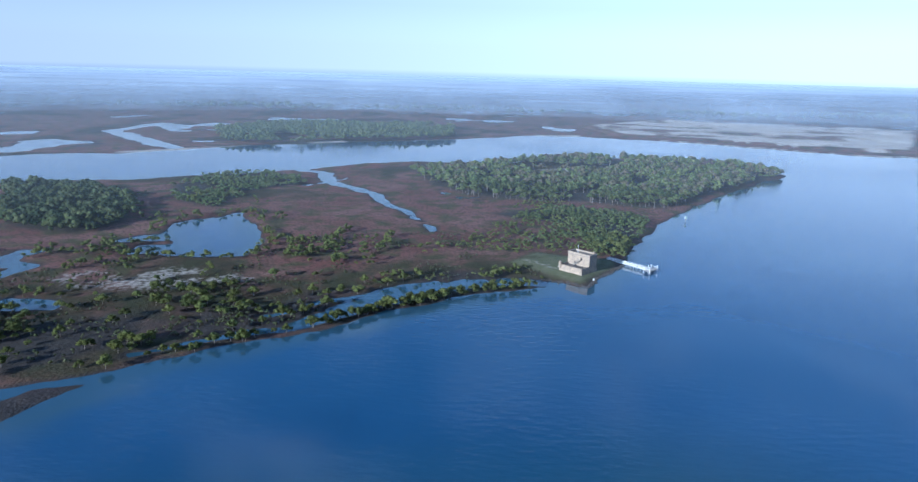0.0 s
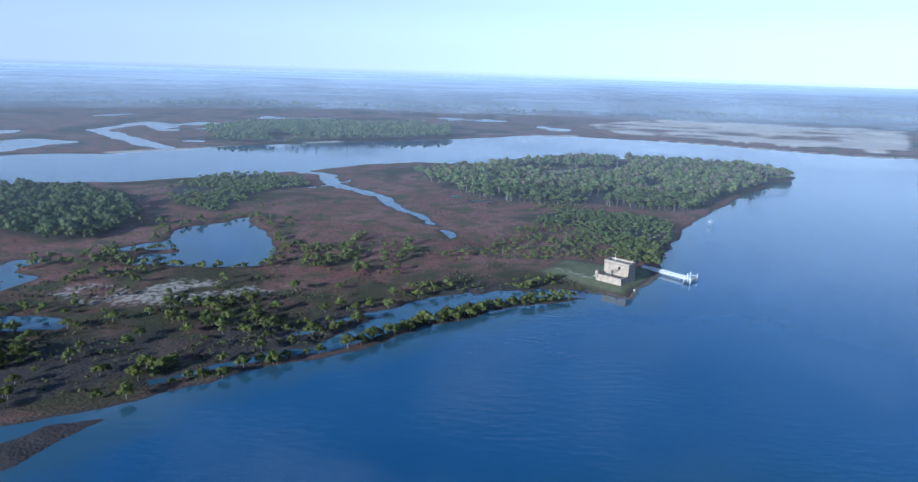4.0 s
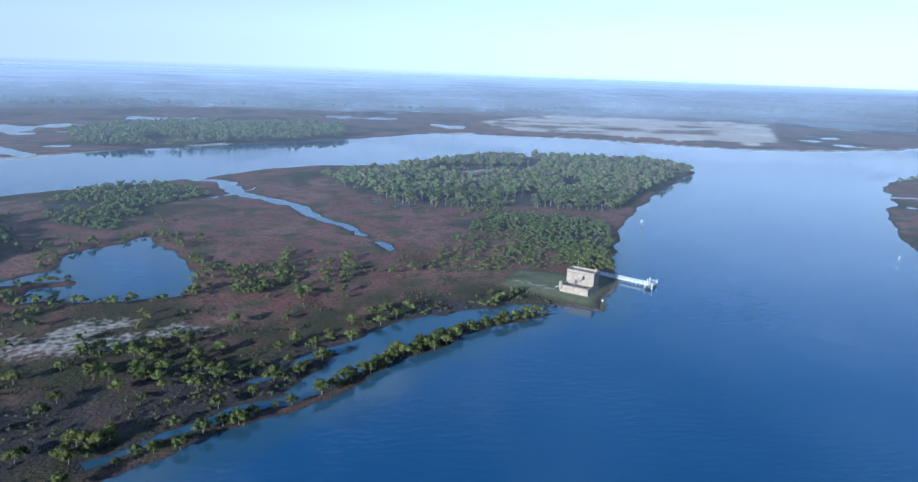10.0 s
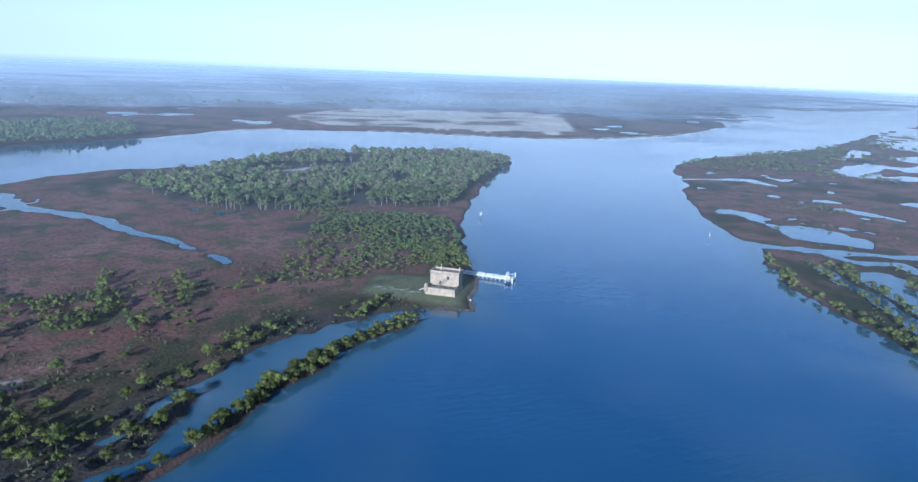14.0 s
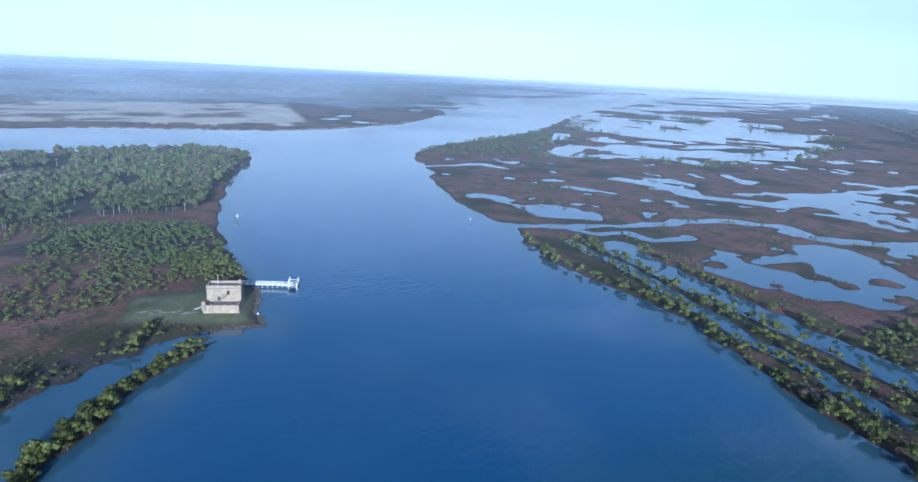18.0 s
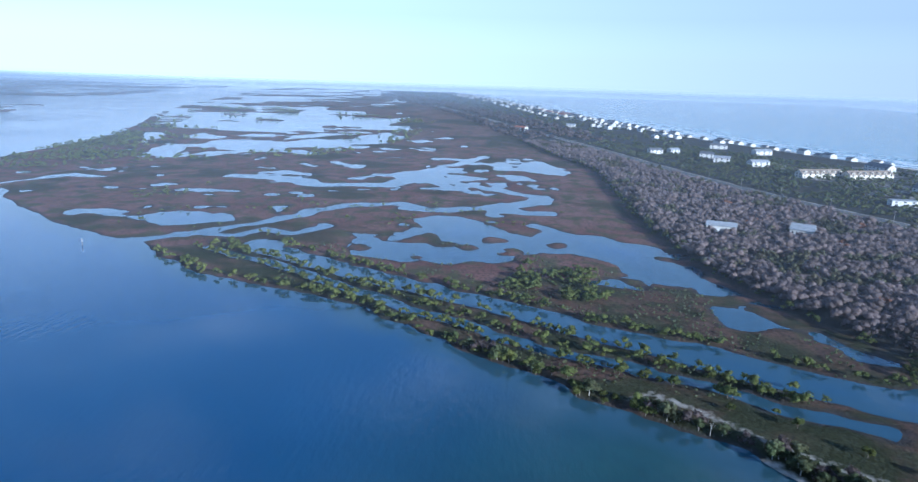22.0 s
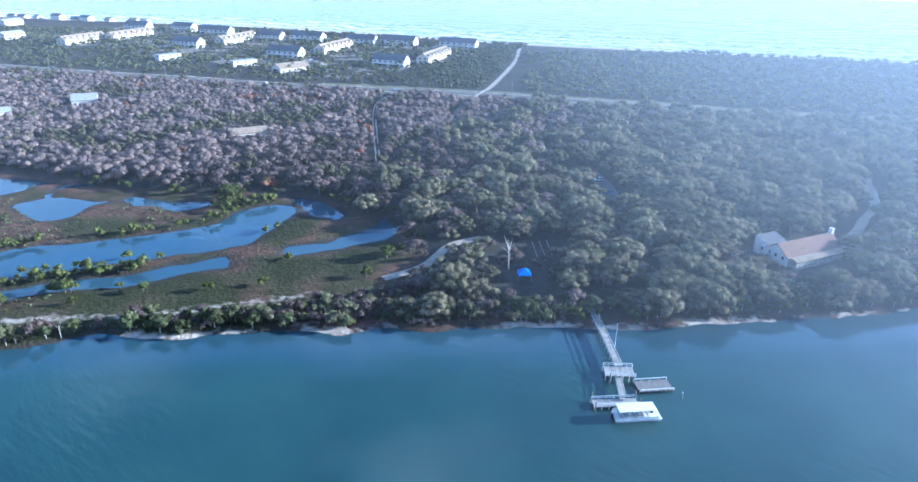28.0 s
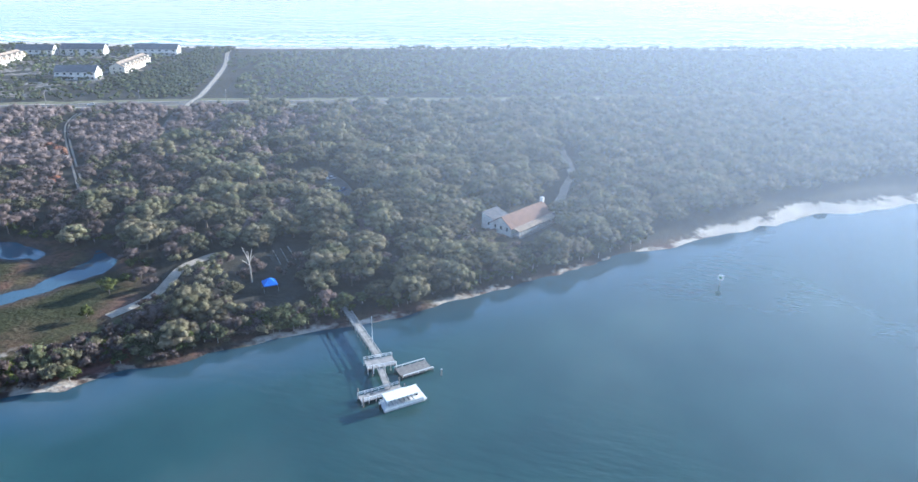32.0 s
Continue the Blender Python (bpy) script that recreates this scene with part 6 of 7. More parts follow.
for off in (-1.0, 1.0):
    (ax, ay), (bx, by) = (86.5, 378.5), (104.6, 357.6)
    d = Vector((bx - ax, by - ay, 0)).normalized()
    side = Vector((-d.y, d.x, 0)) * off
    bm = rod((ax + side.x, ay + side.y, 1.32), (bx + side.x, by + side.y, 1.32), 0.2, sides=4)
    bm.transform(stage.matrix_world.inverted())
    part("fascia", bm, WHITE_PAINT, stage)
deck_run(stage, (102.2, 354.6), (109.4, 361.2), 3.4, 1.35, 0.7, False, DECKING, WHITE_PAINT)
for x, y in ((101.6, 356.4), (104.0, 353.6), (107.2, 362.6), (109.8, 359.6), (105.0, 360.6)):
    bm = rod((x, y, -2.5), (x, y, 3.4), 0.2)
    bm.transform(stage.matrix_world.inverted())
    part("mooring_pile", bm, WHITE_PAINT, stage, "tall white-capped mooring pile")
for (x0, y0), (x1, y1) in (((101.6, 356.4), (104.0, 353.6)), ((107.2, 362.6), (109.8, 359.6))):
    bm = rod((x0, y0, 2.3), (x1, y1, 2.3), 0.09)
    bm.transform(stage.matrix_world.inverted())
    part("cross_rail", bm, WHITE_PAINT, stage)

# ---- channel markers ----
for x, y, turn in ((167.4, 491.7, 20), (281.0, 384.5, 40), (-127.4, -90.0, 150)):
    mk = thing("channel_marker", "wooden pile with a square day board standing in the river", "navigation marker", Matrix.Translation((x, y, 0)) @ Matrix.Rotation(radians(turn), 4, "Z"), "day boards in the river")
    part("pile", rod((0, 0, -3), (0, 0, 3.6), 0.22, 0.18), PILE, mk)
    board = part("day_board", block(-0.85, 0.85, -0.3, -0.22, 2.2, 3.9), WHITE_PAINT, mk)
    part("green_panel", block(-0.45, 0.45, -0.325, -0.304, 2.6, 3.5), GREEN_BOARD, board)
    part("back_board", block(-0.85, 0.85, 0.22, 0.3, 2.2, 3.9), WHITE_PAINT, mk)
    part("lantern", rod((0, 0, 3.6), (0, 0, 4.05), 0.14, 0.1), METAL, mk)

# ---- the ferry pier below the visitor centre ----
pier = thing("ferry_pier", "weathered grey wooden pier with railings and platforms", "pier", Matrix.Translation((-28, -20, 0)))
deck_run(pier, (-12.5, -38.5), (-33.4, -14.0), 1.9, 1.7, 0.7)
deck_run(pier, (-31.6, -9.6), (-37.9, -14.0), 4.6, 1.65, 0.7, True, DECKING, WHITE_PAINT, 1.5)
deck_run(pier, (-35.6, -9.4), (-40.6, -1.6), 1.5, 1.35, 0.6, True, piles=False)
deck_run(pier, (-35.4, 4.0), (-43.6, -3.6), 3.0, 0.9, 0.7, True, DECKING, WHITE_PAINT, 1.8)
for x, y in ((-34.4, 2.6), (-37.0, 5.6), (-42.6, -4.6), (-44.8, -2.4), (-31.2, -11.6), (-34.4, -7.4)):
    bm = rod((x, y, -2.5), (x, y, 3.0), 0.17)
    bm.transform(pier.matrix_world.inverted())
    part("mooring_pile", bm, PILE, pier)
dock = thing("floating_dock", "low grey floating dock with white edge rails", "floating dock", Matrix.Translation((-44, -12.7, 0)))
deck_run(dock, (-40.7, -9.6), (-47.1, -15.8), 4.7, 0.75, 0.7, False, PILE, WHITE_PAINT, 3.0)
for a, b in (((-39.1, -11.2), (-45.4, -17.4)), ((-42.6, -8.0), (-48.8, -14.1))):
    bm = rod((*a, 1.35), (*b, 1.35), 0.12)
    bm.transform(dock.matrix_world.inverted())
    part("edge_rail", bm, WHITE_PAINT, dock, "white edge rail")
    for k in range(5):
        x, y = a[0] + (b[0] - a[0]) * k / 4, a[1] + (b[1] - a[1]) * k / 4
        bm = rod((x, y, 0.75), (x, y, 1.35), 0.08)
        bm.transform(dock.matrix_world.inverted())
        part("rail_post", bm, WHITE_PAINT, dock)
lone = thing("mooring_pile", "single grey mooring pile beside the floating dock", "pile", Matrix.Translation((-51.4, -12.8, 0)))
part("shaft", rod((0, 0, -2.5), (0, 0, 1.8), 0.2), PILE, lone)
part("cap", rod((0, 0, 1.8), (0, 0, 2.0), 0.22, 0.05), WHITE_PAINT, lone)
pole = thing("flagpole", "tall white flagpole standing by the pier", "flagpole", Matrix.Translation((-29.2, -20.6, 0)))
part("shaft", rod((0, 0, -2.0), (0, 0, 9.6), 0.1, 0.05), WHITE_PAINT, pole)
part("ball", rod((0, 0, 9.6), (0, 0, 9.85), 0.1), WHITE_PAINT, pole)

BOAT_TURN = math.atan2(-7.9, -8.3)
boat = thing("ferry_boat", "white pontoon ferry boat with a pale flat canopy", "boat", Matrix.Translation((-45.6, 1.2, 0)) @ Matrix.Rotation(BOAT_TURN, 4, "Z"))
for y in (-1.35, 1.35):
    part("pontoon", rod((-5.6, y, 0.15), (5.0, y, 0.15), 0.45, sides=12), METAL, boat)
    part("pontoon_nose", rod((5.0, y, 0.15), (6.0, y, 0.3), 0.45, 0.06, 12), METAL, boat)
part("deck", block(-5.7, 5.6, -1.9, 1.9, 0.62, 0.78, bevel=0.03), WHITE_PAINT, boat)
canopy = part("canopy", block(-5.0, 4.3, -1.75, 1.75, 2.95, 3.12, 0.1, 0.04), CANVAS, boat, "pale flat canopy")
for x in (-4.8, -2.5, 0, 2.2, 4.1):
    for y in (-1.65, 1.65):
        part("canopy_post", rod((x, y, 0.78), (x, y, 2.97), 0.045), WHITE_PAINT, boat)
for y in (-1.85, 1.82):
    part("side_rail", block(-5.5, 5.0, y, y + 0.05, 1.5, 1.58), WHITE_PAINT, boat)
    part("side_panel", block(-5.4, 4.8, y, y + 0.04, 0.8, 1.3), WHITE_PAINT, boat)
for k in range(7):
    b = part("bench", block(-4.4 + 1.1 * k, -4.0 + 1.1 * k, -1.4, 1.4, 1.1, 1.2), METAL, boat)
    part("backrest", block(-4.45 + 1.1 * k, -4.38 + 1.1 * k, -1.4, 1.4, 1.2, 1.65), METAL, b)
part("helm_console", block(3.6, 4.2, 0.3, 1.2, 0.78, 1.9, 0.05), DARK_GLASS, boat)
part("outboard_motor", block(-6.3, -5.75, -0.3, 0.3, 0.2, 1.5, 0.06, 0.05), BLACK, boat)


# ---- houses ----
def house(name, label, a, b, depth, eave, rise, wall, roof, group, floors=2, bays=5, porch=False, dormers=0, flat=False, detail=True, base=None):
    """A house whose front foot runs from a to b; it reaches back from there."""
    a, b = Vector((*a, 0)), Vector((*b, 0))
    d = (b - a).normalized()
    eye = Vector((-90, 120, 0))
    if Vector((-d.y, d.x, 0)).dot(a - eye) < 0:
        a, b, d = b, a, -d
    length = (b - a).length
    z = land(*((a + b) / 2).xy) if base is None else base
    h = thing(name, label, "house", Matrix.Translation((a.x, a.y, z)) @ Matrix.Rotation(math.atan2(d.y, d.x), 4, "Z"), group)
    body = part("wall", block(0, length, 0, depth, -1.0, eave), wall, h)
    if flat:
        part("roof", block(-0.3, length + 0.3, -0.3, depth + 0.3, eave + 0.004, eave + 0.45, 0, 0.05), roof, h)
    else:
        part("gable_wall", prism_gable(0.004, length - 0.004, 0.004, depth - 0.004, eave, rise - 0.3), wall, h)
        part("roof", gable(0, length, 0, depth, eave + 0.05, rise), roof, h)
    if not detail:
        return h
    step, tall = length / bays, eave / floors
    for f in range(floors):
        for k in range(bays):
            x = (k + 0.5) * step
            w = part("window", block(x - step * 0.17, x + step * 0.17, -0.05, 0.004, tall * f + 0.9, tall * f + min(2.3, tall - 0.5)), DARK_GLASS, h)
            part("lintel", block(x - step * 0.20, x + step * 0.20, -0.07, -0.052, tall * f + min(2.3, tall - 0.5) + 0.01, tall * f + min(2.3, tall - 0.5) + 0.13), WHITE_PAINT, w)
        for k in range(2):
            y = depth * (0.3 + 0.4 * k)
            part("window", block(-0.05, 0.004, y - 0.7, y + 0.7, tall * f + 0.9, tall * f + min(2.3, tall - 0.5)), DARK_GLASS, h)
            part("window", block(length - 0.004, length + 0.05, y - 0.7, y + 0.7, tall * f + 0.9, tall * f + min(2.3, tall - 0.5)), DARK_GLASS, h)
    for k in range(dormers):
        x = (k + 0.5) * length / dormers
        dm = part("dormer", block(x - 1.5, x + 1.5, 0.1, depth * 0.35, eave - 0.1, eave + rise * 0.62), wall, h, "small pale dormer")
        part("dormer_window", block(x - 0.8, x + 0.8, 0.05, 0.098, eave + 0.2, eave + rise * 0.5), DARK_GLASS, dm)
        part("dormer_roof", block(x - 1.7, x + 1.7, -0.2, depth * 0.38, eave + rise * 0.62 + 0.004, eave + rise * 0.62 + 0.22), roof, dm)
    if porch:
        p = part("porch", block(0.2, length - 0.2, -1.8, -0.004, tall - 0.25, tall), wall, h)
        for k in range(bays + 1):
            part("porch_post", block(k * (length - 0.6) / bays + 0.2, k * (length - 0.6) / bays + 0.4, -1.7, -1.5, -0.6, tall - 0.26), WHITE_PAINT, p)
        part("porch_rail", block(0.2, length - 0.2, -1.78, -1.7, tall + 0.7, tall + 0.82), WHITE_PAINT, p)
    return h


def prism_gable(x0, x1, y0, y1, z, rise):
    bm = bmesh.new()
    ends = [[bm.verts.new((x, y, h)) for y, h in ((y0, z), (y1, z), ((y0 + y1) / 2, z + rise))] for x in (x0, x1)]
    bm.faces.new(ends[0])
    bm.faces.new(ends[1][::-1])
    for i in range(3):
        j = (i + 1) % 3
        bm.faces.new((ends[0][i], ends[1][i], ends[1][j], ends[0][j]))
    bmesh.ops.recalc_face_normals(bm, faces=bm.faces)
    return bm


LONG_ROW = "long two-storey cream apartment house with a tan roof and dormers"
GREY_ROW = "white three-storey beach house with a dark grey gabled roof"
for ax, ay, bx, by, kind in ((720, -203, 690, -236, 0), (722, -257, 697, -310, 0), (817, -330, 800, -362, 1), (619, -279, 595, -303, 1), (599, -318, 568, -355, 0), (759, -362, 745, -391, 1), (700, -365, 666, -389, 1),
                             (484, -300, 460, -328, 1), (466, -345, 450, -393, 0), (602, -377, 574, -394, 1), (571, -400, 543, -430, 1), (364, -327, 343, -353, 1), (346, -368, 342, -427, 0),
                             (500, -422, 469, -441, 1), (466, -443, 430, -464, 1), (401, -470, 364, -495, 1)):
    wide = math.hypot(bx - ax, by - ay)
    if kind:
        run = min(max((wide - 7) / 0.82, 22), 42)
        house("apartment_house", GREY_ROW, (ax, ay), (ax - 0.95 * run, ay - 0.31 * run), 13, 6.8, 4.4, PLASTER, SHINGLE, "beach apartment houses", 2, 6, True)
    else:
        run = min(max((wide - 11) / 0.6, 30), 62)
        sx, sy = ax - 0.95 * 13, ay - 0.31 * 13
        house("apartment_house", LONG_ROW, (sx, sy), (sx + 0.31 * run, sy - 0.95 * run), 13, 5.8, 4.0, CREAM, TAN_ROOF, "beach apartment houses", 2, 8, False, 7)
house("flat_house", "white flat-roofed block beside the coast road", (533, -214), (532, -236), 9, 5.0, 0, PLASTER, PALE_ROOF, "roadside houses", 2, 3, flat=True)
house("flat_house", "white flat-roofed block beside the coast road", (451, -238), (447, -261), 9, 5.0, 0, PLASTER, PALE_ROOF, "roadside houses", 2, 3, flat=True)
house("club_house", "cream house with a wide tan roof beside palms", (395, -246), (390, -274), 16, 3.6, 3.6, CREAM, TAN_ROOF, "roadside houses", 1, 5)
house("wood_house", "low house with a pale metal roof among bare trees", (390, -10), (384, -29), 11, 4.4, 2.2, PLASTER, PALE_ROOF, "houses in the wood", 1, 5)
house("wood_house", "low house with a pale metal roof among bare trees", (390, -68), (382, -81), 11, 4.2, 3.4, PLASTER, PALE_ROOF, "houses in the wood", 1, 4)
house("wood_house", "low brown-roofed house almost hidden by trees", (236, -84), (226, -106), 10, 3.4, 2.0, CREAM, TAN_ROOF, "houses in the wood", 1, 4)
for ax, ay, bx, by, kind in ((1319, 119, 1296, 99, 2), (1450, 2, 1444, -16, 0), (923, -78, 928, -97, 1), (934, -110, 938, -124, 0), (898, -142, 892, -160, 1), (844, -146, 838, -166, 0), (805, -184, 813, -209, 0), (964, -244, 973, -271, 0), (1050, -200, 1044, -226, 1)):
    house("beach_house", ("white two-storey beach house with a pale roof", "white beach house with a grey gabled roof", "house with a bright red roof beside the marsh")[kind],
          (ax, ay), (bx, by), 12, 6.2, 2.6, PLASTER, (PALE_ROOF, SHINGLE, RED_ROOF)[kind], "beach houses up the coast", 2, 3)

# houses up the coast, in rows
rng = np.random.default_rng(90)
models = []
for k in range(5):
    wall, roof = (PLASTER, CREAM, PLASTER, CREAM, PLASTER)[k], (PALE_ROOF, SHINGLE, TAN_ROOF, RED_ROOF, SHINGLE)[k]
    lab = ("white far-off beach house with a pale roof", "cream far-off beach house with a grey roof", "white far-off beach house with a tan roof", "cream far-off building with a red roof", "white far-off beach house with a dark roof")[k]
    long = (12, 14, 13, 40, 22)[k]
    models.append(house("coast_house", lab, (0, 400), (long, 400), 10, (5.0, 5.0, 5.8, 7.5, 7.5)[k], 2.4, wall, roof, "houses along the coast", 2, 3, detail=False, base=0.0))
first = [True] * 5
shore = np.array(sorted(OCEAN_SHORE[8:16]), float)
for x in list(np.arange(860, 2200, 26)) + list(np.arange(2200, 4200, 48)):
    for row, gap in enumerate((46, 84, 135)):
        if rng.uniform() < (0.12, 0.35, 0.6)[row] or (x < 1080 and row):
            continue
        k = int(rng.choice([0, 1, 2, 4] if not 1850 < x < 2150 or row == 2 else [3, 3, 4]))
        px = x + rng.uniform(-8, 8)
        py = float(np.interp(px, shore[:, 0], shore[:, 1])) + gap + rng.uniform(-6, 6)
        m = Matrix.Translation((px, py, 2.2)) @ Matrix.Rotation(radians(14 + rng.uniform(-8, 8) + 180 * (rng.uniform() < 0)), 4, "Z")
        if first[k]:
            models[k].matrix_world, first[k] = m, False
        else:
            copy_thing(models[k], m)

# ---- the visitor centre ----
vc = thing("visitor_centre", "white gabled building with a long brown shingle roof among oaks", "building", Matrix.Translation((-48.6, -107.5, land(-54, -118) + 0.9)) @ Matrix.Rotation(math.atan2(-0.88, -0.474), 4, "Z"))
part("wall", block(0, 25, -4.6, 4.6, -1.8, 3.2), PLASTER, vc)
part("gable_wall", prism_gable(0.004, 24.996, -4.596, 4.596, 3.2, 2.9), PLASTER, vc)
part("roof", gable(0, 25, -4.6, 4.6, 3.25, 3.2, 0.8), BROWN_ROOF, vc, "weathered brown shingle roof")
bm = prism([(4.7, -1.8), (10.2, -1.8), (10.2, 5.2), (4.7, 3.7)], 0, 9)
bm.transform(Matrix(((0, 1, 0, 0), (1, 0, 0, 0), (0, 0, 1, 0), (0, 0, 0, 1))))
bmesh.ops.recalc_face_normals(bm, faces=bm.faces)
part("wing_wall", bm, PLASTER, vc)
bm = prism([(4.4, 3.64), (10.5, 5.30), (10.5, 5.50), (4.4, 3.86)], 0.1, 9.4)
bm.transform(Matrix(((0, 1, 0, 0), (1, 0, 0, 0), (0, 0, 1, 0), (0, 0, 0, 1))))
bmesh.ops.recalc_face_normals(bm, faces=bm.faces)
part("wing_roof", bm, SHINGLE, vc)
part("chimney", block(25.004, 26.4, -0.6, 0.9, -0.5, 8.0, 0.05), PLASTER, vc, "white square chimney")
for y in (-2.6, 0.4, 3.2, 6.6):
    w = part("window", block(-0.06, 0.004, y - 0.4, y + 0.4, 1.0, 2.3), DARK_GLASS, vc)
    part("sill", block(-0.12, -0.062, y - 0.55, y + 0.55, 0.86, 0.98), WHITE_PAINT, w)
for k in range(6):
    part("window", block(3.2 + 3.6 * k, 4.4 + 3.6 * k, -4.66, -4.604, 0.9, 2.4), DARK_GLASS, vc)
porch = part("porch", block(1.0, 24.4, -8.0, -4.62, -1.8, 0.1), DECKING, vc)
for k in range(10):
    part("porch_post", block(1.1 + 2.55 * k, 1.3 + 2.55 * k, -7.95, -7.75, 0.1, 2.0), WHITE_PAINT, porch)
for z in (0.55, 1.0):
    part("porch_rail", block(1.0, 24.4, -7.9, -7.8, z, z + 0.12), WHITE_PAINT, porch)
bm = bmesh.new()
box(bm, 0.6, 24.8, -8.3, -5.3, 2.0, 2.12)
for v in bm.verts:
    v.co.z += (v.co.y + 8.3) / 3.0 * 0.7
part("porch_roof", bm, TAN_ROOF, porch)
shed = thing("garden_shed", "small white gabled shed behind the building", "shed", Matrix.Translation((-66.5, -136, land(-66, -136))) @ Matrix.Rotation(math.atan2(-0.88, -0.474), 4, "Z"))
part("wall", block(0, 6, -2.4, 2.4, -0.5, 2.8), PLASTER, shed)
part("gable_wall", prism_gable(0.004, 5.996, -2.396, 2.396, 2.8, 1.9), PLASTER, shed)
part("roof", gable(0, 6, -2.4, 2.4, 2.85, 2.1, 0.3), TAN_ROOF, shed)

# ---- tent, benches and a dead trunk in the glade ----
tz = land(12.6, -39)
tent = thing("canopy_tent", "bright blue pyramid canopy tent on thin legs", "tent", Matrix.Translation((12.6, -39.6, tz)) @ Matrix.Rotation(radians(40), 4, "Z"))
bm = bmesh.new()
bmesh.ops.create_cone(bm, cap_ends=False, segments=4, radius1=3.1, radius2=0.05, depth=1.7, matrix=Matrix.Translation((0, 0, 3.35)) @ Matrix.Rotation(radians(45), 4, "Z"))
part("canopy", bm, TENT_CLOTH, tent)
for k, (x, y) in enumerate(((-2.15, -2.15), (2.15, -2.15), (2.15, 2.15), (-2.15, 2.15))):
    part("leg", rod((x, y, -0.2), (x, y, 2.55), 0.04), METAL, tent)
    nx, ny = ((2.15, -2.15), (2.15, 2.15), (-2.15, 2.15), (-2.15, -2.15))[k]
    if k % 2 == 0:
        part("valance", block(min(x, nx), max(x, nx), y - 0.02, y + 0.02, 2.2, 2.52), TENT_CLOTH, tent)
    else:
        part("valance", block(x - 0.02, x + 0.02, min(y, ny), max(y, ny), 2.2, 2.52), TENT_CLOTH, tent)
bench = None
for i in range(4):
    for j in range(3):
        x, y = 16 + 2.2 * i + 1.6 * j, -63 - 2.6 * i + 2.4 * j
        m = Matrix.Translation((x, y, land(x, y))) @ Matrix.Rotation(radians(-50), 4, "Z")
        if bench is None:
            bench = thing("picnic_bench", "dark brown wooden bench in the shady glade", "bench", m, "benches in the glade")
            part("seat", block(-1.2, 1.2, -0.2, 0.2, 0.42, 0.5), PILE, bench)
            for lx in (-0.9, 0.9):
                part("leg", block(lx - 0.06, lx + 0.06, -0.18, 0.18, -0.1, 0.42), PILE, bench)
        else:
            copy_thing(bench, m)
for x, y, hgt, seed in ((21, -43, 11.0, 5), (97, 70, 4.5, 6), (62, 30, 4.0, 7), (44, 8, 4.5, 8), (20, -8, 5.5, 9)):
    dead = thing("dead_tree", "bleached leafless tree with bare pale limbs", "tree", Matrix.Translation((x, y, land(x, y))), "dead trees by the shore")
    v, f = trunk_shape(500 + seed, hgt, hgt * 0.025, 6, hgt * 0.28)
    o = new("trunk", tri_mesh("dead_trunk", v, f, DEAD_WOOD))
    o.parent = dead


# ---- poles beside the coast road ----
pole = None
road_line = np.array(ROAD[::-1], float)
for k, x in enumerate(list(np.arange(-340, 1000, 52)) + list(np.arange(1000, 2300, 75))):
    y = float(np.interp(x, road_line[:, 0], road_line[:, 1])) + 10.5
    m = Matrix.Translation((x, y, land(x, y))) @ Matrix.Rotation(radians(110), 4, "Z")
    if pole is None:
        pole = thing("utility_pole", "grey wooden utility pole beside the coast road", "utility pole", m, "poles along the coast road")
        part("shaft", rod((0, 0, -0.5), (0, 0, 11.5), 0.2, 0.13), PILE, pole)
        arm = part("crossarm", block(-1.2, 1.2, -0.08, 0.08, 10.6, 10.78), PILE, pole)
        for ix in (-1.05, 0.5, 1.05):
            part("insulator", rod((ix, 0, 10.78), (ix, 0, 11.0), 0.06), METAL, arm)
    else:
        copy_thing(pole, m)


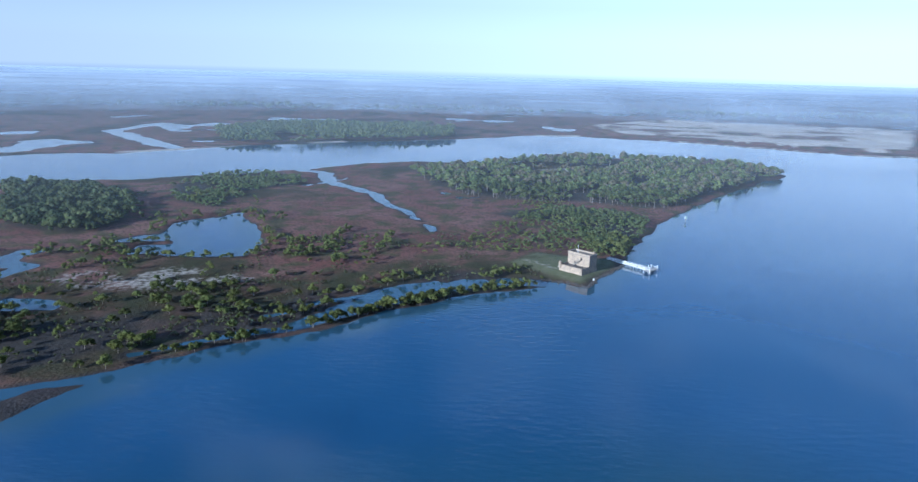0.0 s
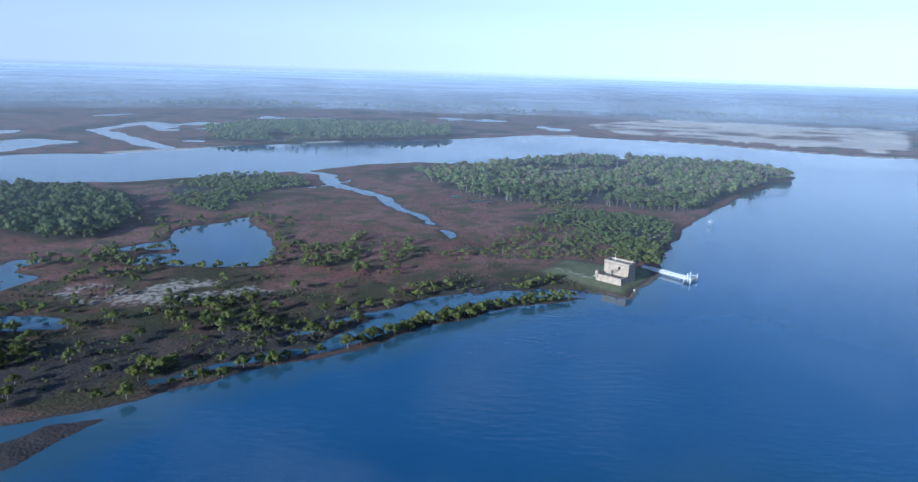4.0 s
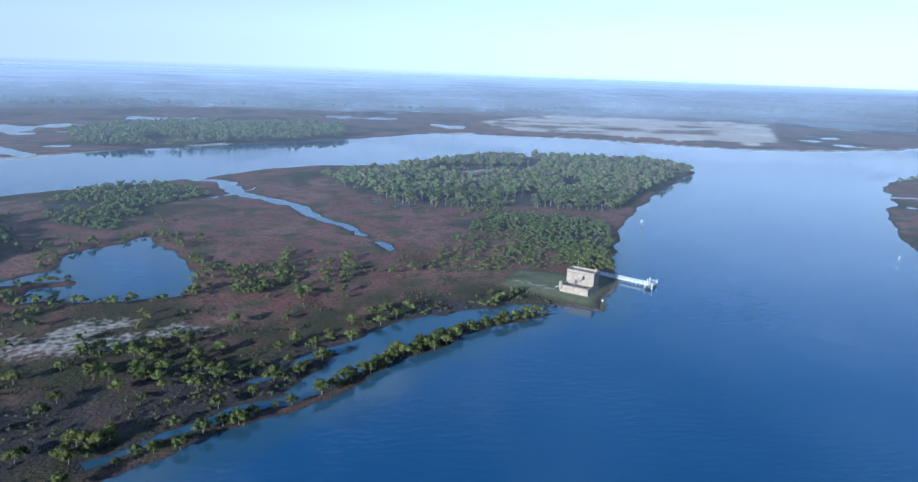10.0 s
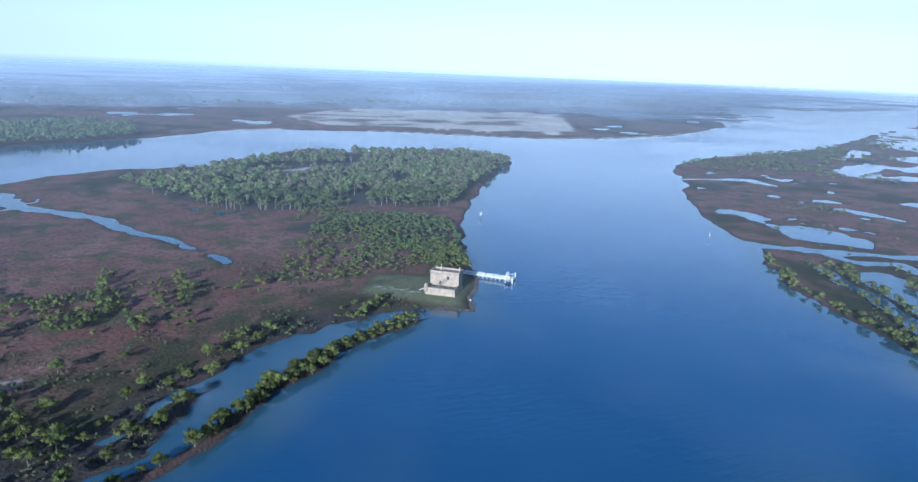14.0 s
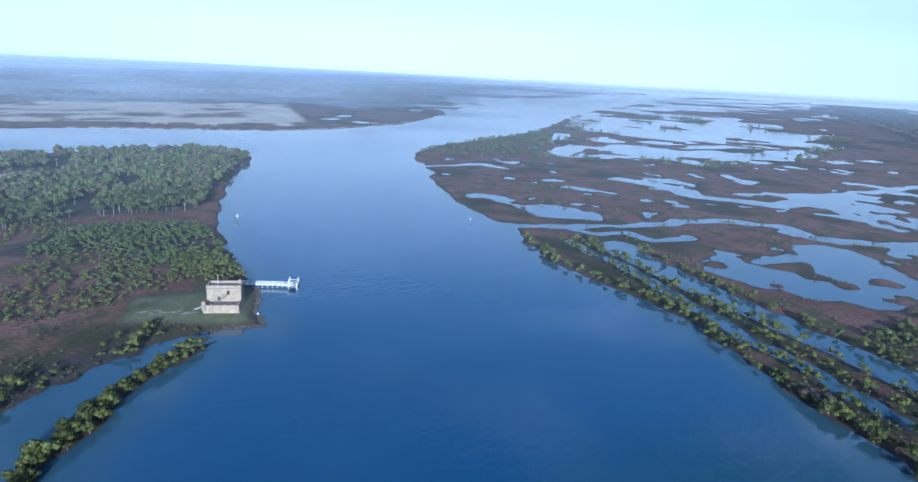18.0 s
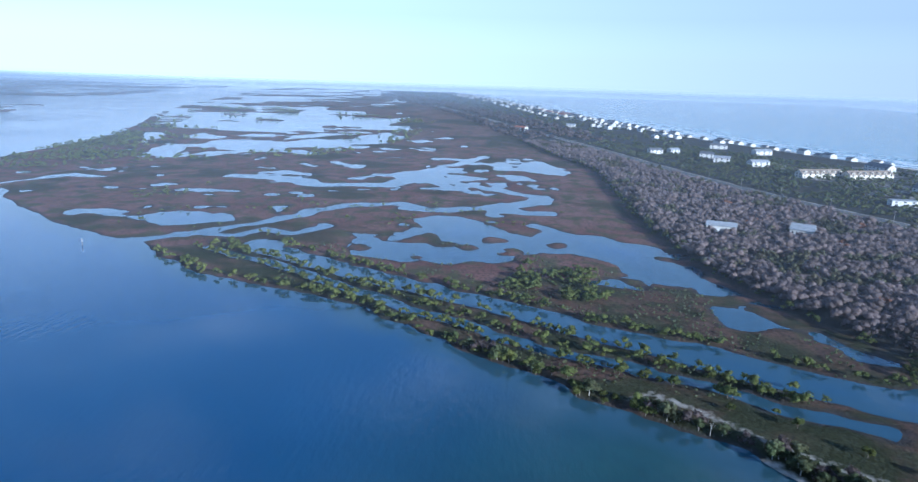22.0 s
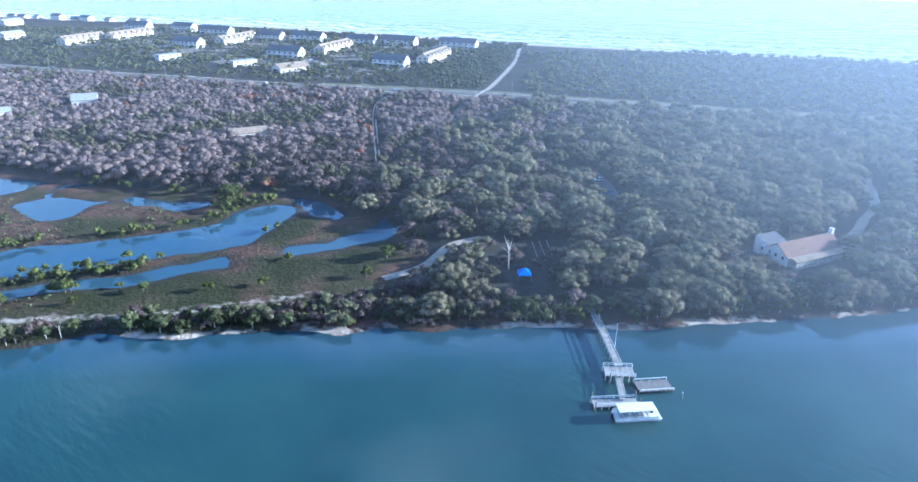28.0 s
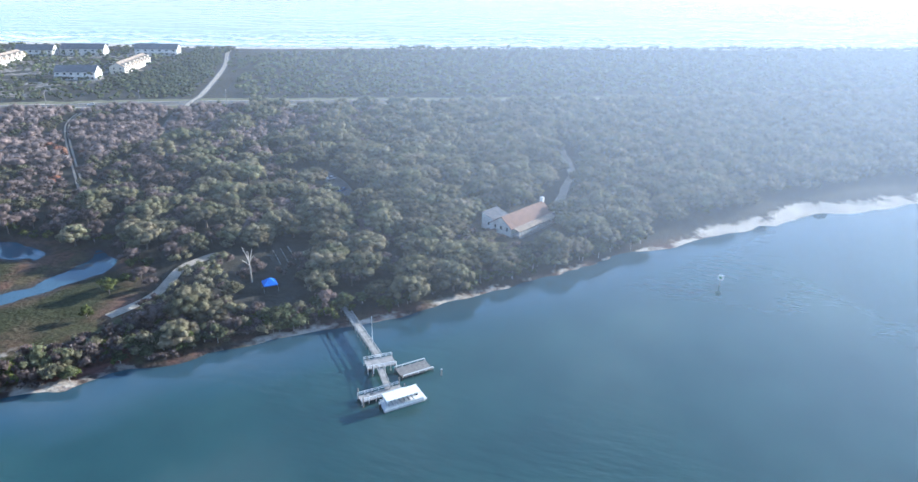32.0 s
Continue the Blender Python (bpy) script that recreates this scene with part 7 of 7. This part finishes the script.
# ---- cars ----
def car(label, paint, m):
    c = thing("car", label, "car", m, "parked and passing cars")
    body = prism([(-2.2, 0.35), (-2.25, 0.8), (-1.9, 0.95), (1.1, 1.0), (2.1, 0.85), (2.2, 0.4)], -0.88, 0.88)
    part("body", body, paint, c)
    part("cabin", prism([(-1.9, 0.96), (-1.5, 1.45), (0.2, 1.48), (1.05, 1.0)], -0.76, 0.76), DARK_GLASS, c)
    part("roof", block(-1.45, 0.15, -0.74, 0.74, 1.452, 1.52), paint, c)
    for x in (-1.4, 1.35):
        for y in (-0.85, 0.85):
            w = part("wheel", rod((x, y - 0.1, 0.33), (x, y + 0.1, 0.33), 0.33, sides=12), TYRE, c)
            part("rim", rod((x, y - 0.12, 0.33), (x, y + 0.12, 0.33), 0.18, sides=8), METAL, w)
    return c


cars = [car("white car parked in the open", CAR_WHITE, Matrix.Identity(4)), car("dark blue car parked in the open", CAR_BLUE, Matrix.Identity(4)), car("grey car parked in the open", CAR_GREY, Matrix.Identity(4))]
PARKED = [(42, -150, 60, 0), (394, -352, 20, 0), (398, -366, 20, 1), (402, -381, 20, 2), (406, -397, 20, 0), (380, -400, 20, 2), (384, -414, 20, 0), (498, -352, 30, 0), (506, -368, 30, 1), (512, -382, 30, 2), (404, -300, 70, 0), (418, -306, 70, 2),
          (432, -312, 70, 0), (365, -206, 24, 0), (560, -128, 22, 2), (266, -254, 32, 0), (620, -338, 30, 0), (630, -352, 30, 1), (746, -310, 30, 0), (758, -326, 30, 2), (-150, -431, 25, 0), (30, -136, 60, 1)]
done = [False] * 3
for x, y, turn, k in PARKED:
    m = Matrix.Translation((x, y, land(x, y) + 0.3)) @ Matrix.Rotation(radians(turn), 4, "Z")
    if done[k]:
        copy_thing(cars[k], m)
    else:
        cars[k].matrix_world, done[k] = m, True
sign = thing("notice_post", "small white notice post on the fort's lawn", "sign", Matrix.Translation((70.5, 337.5, land(70.5, 337.5))))
part("post", rod((0, 0, -0.2), (0, 0, 1.2), 0.06), WHITE_PAINT, sign)
part("panel", block(-0.35, 0.35, -0.05, 0.05, 1.0, 1.6), WHITE_PAINT, sign)
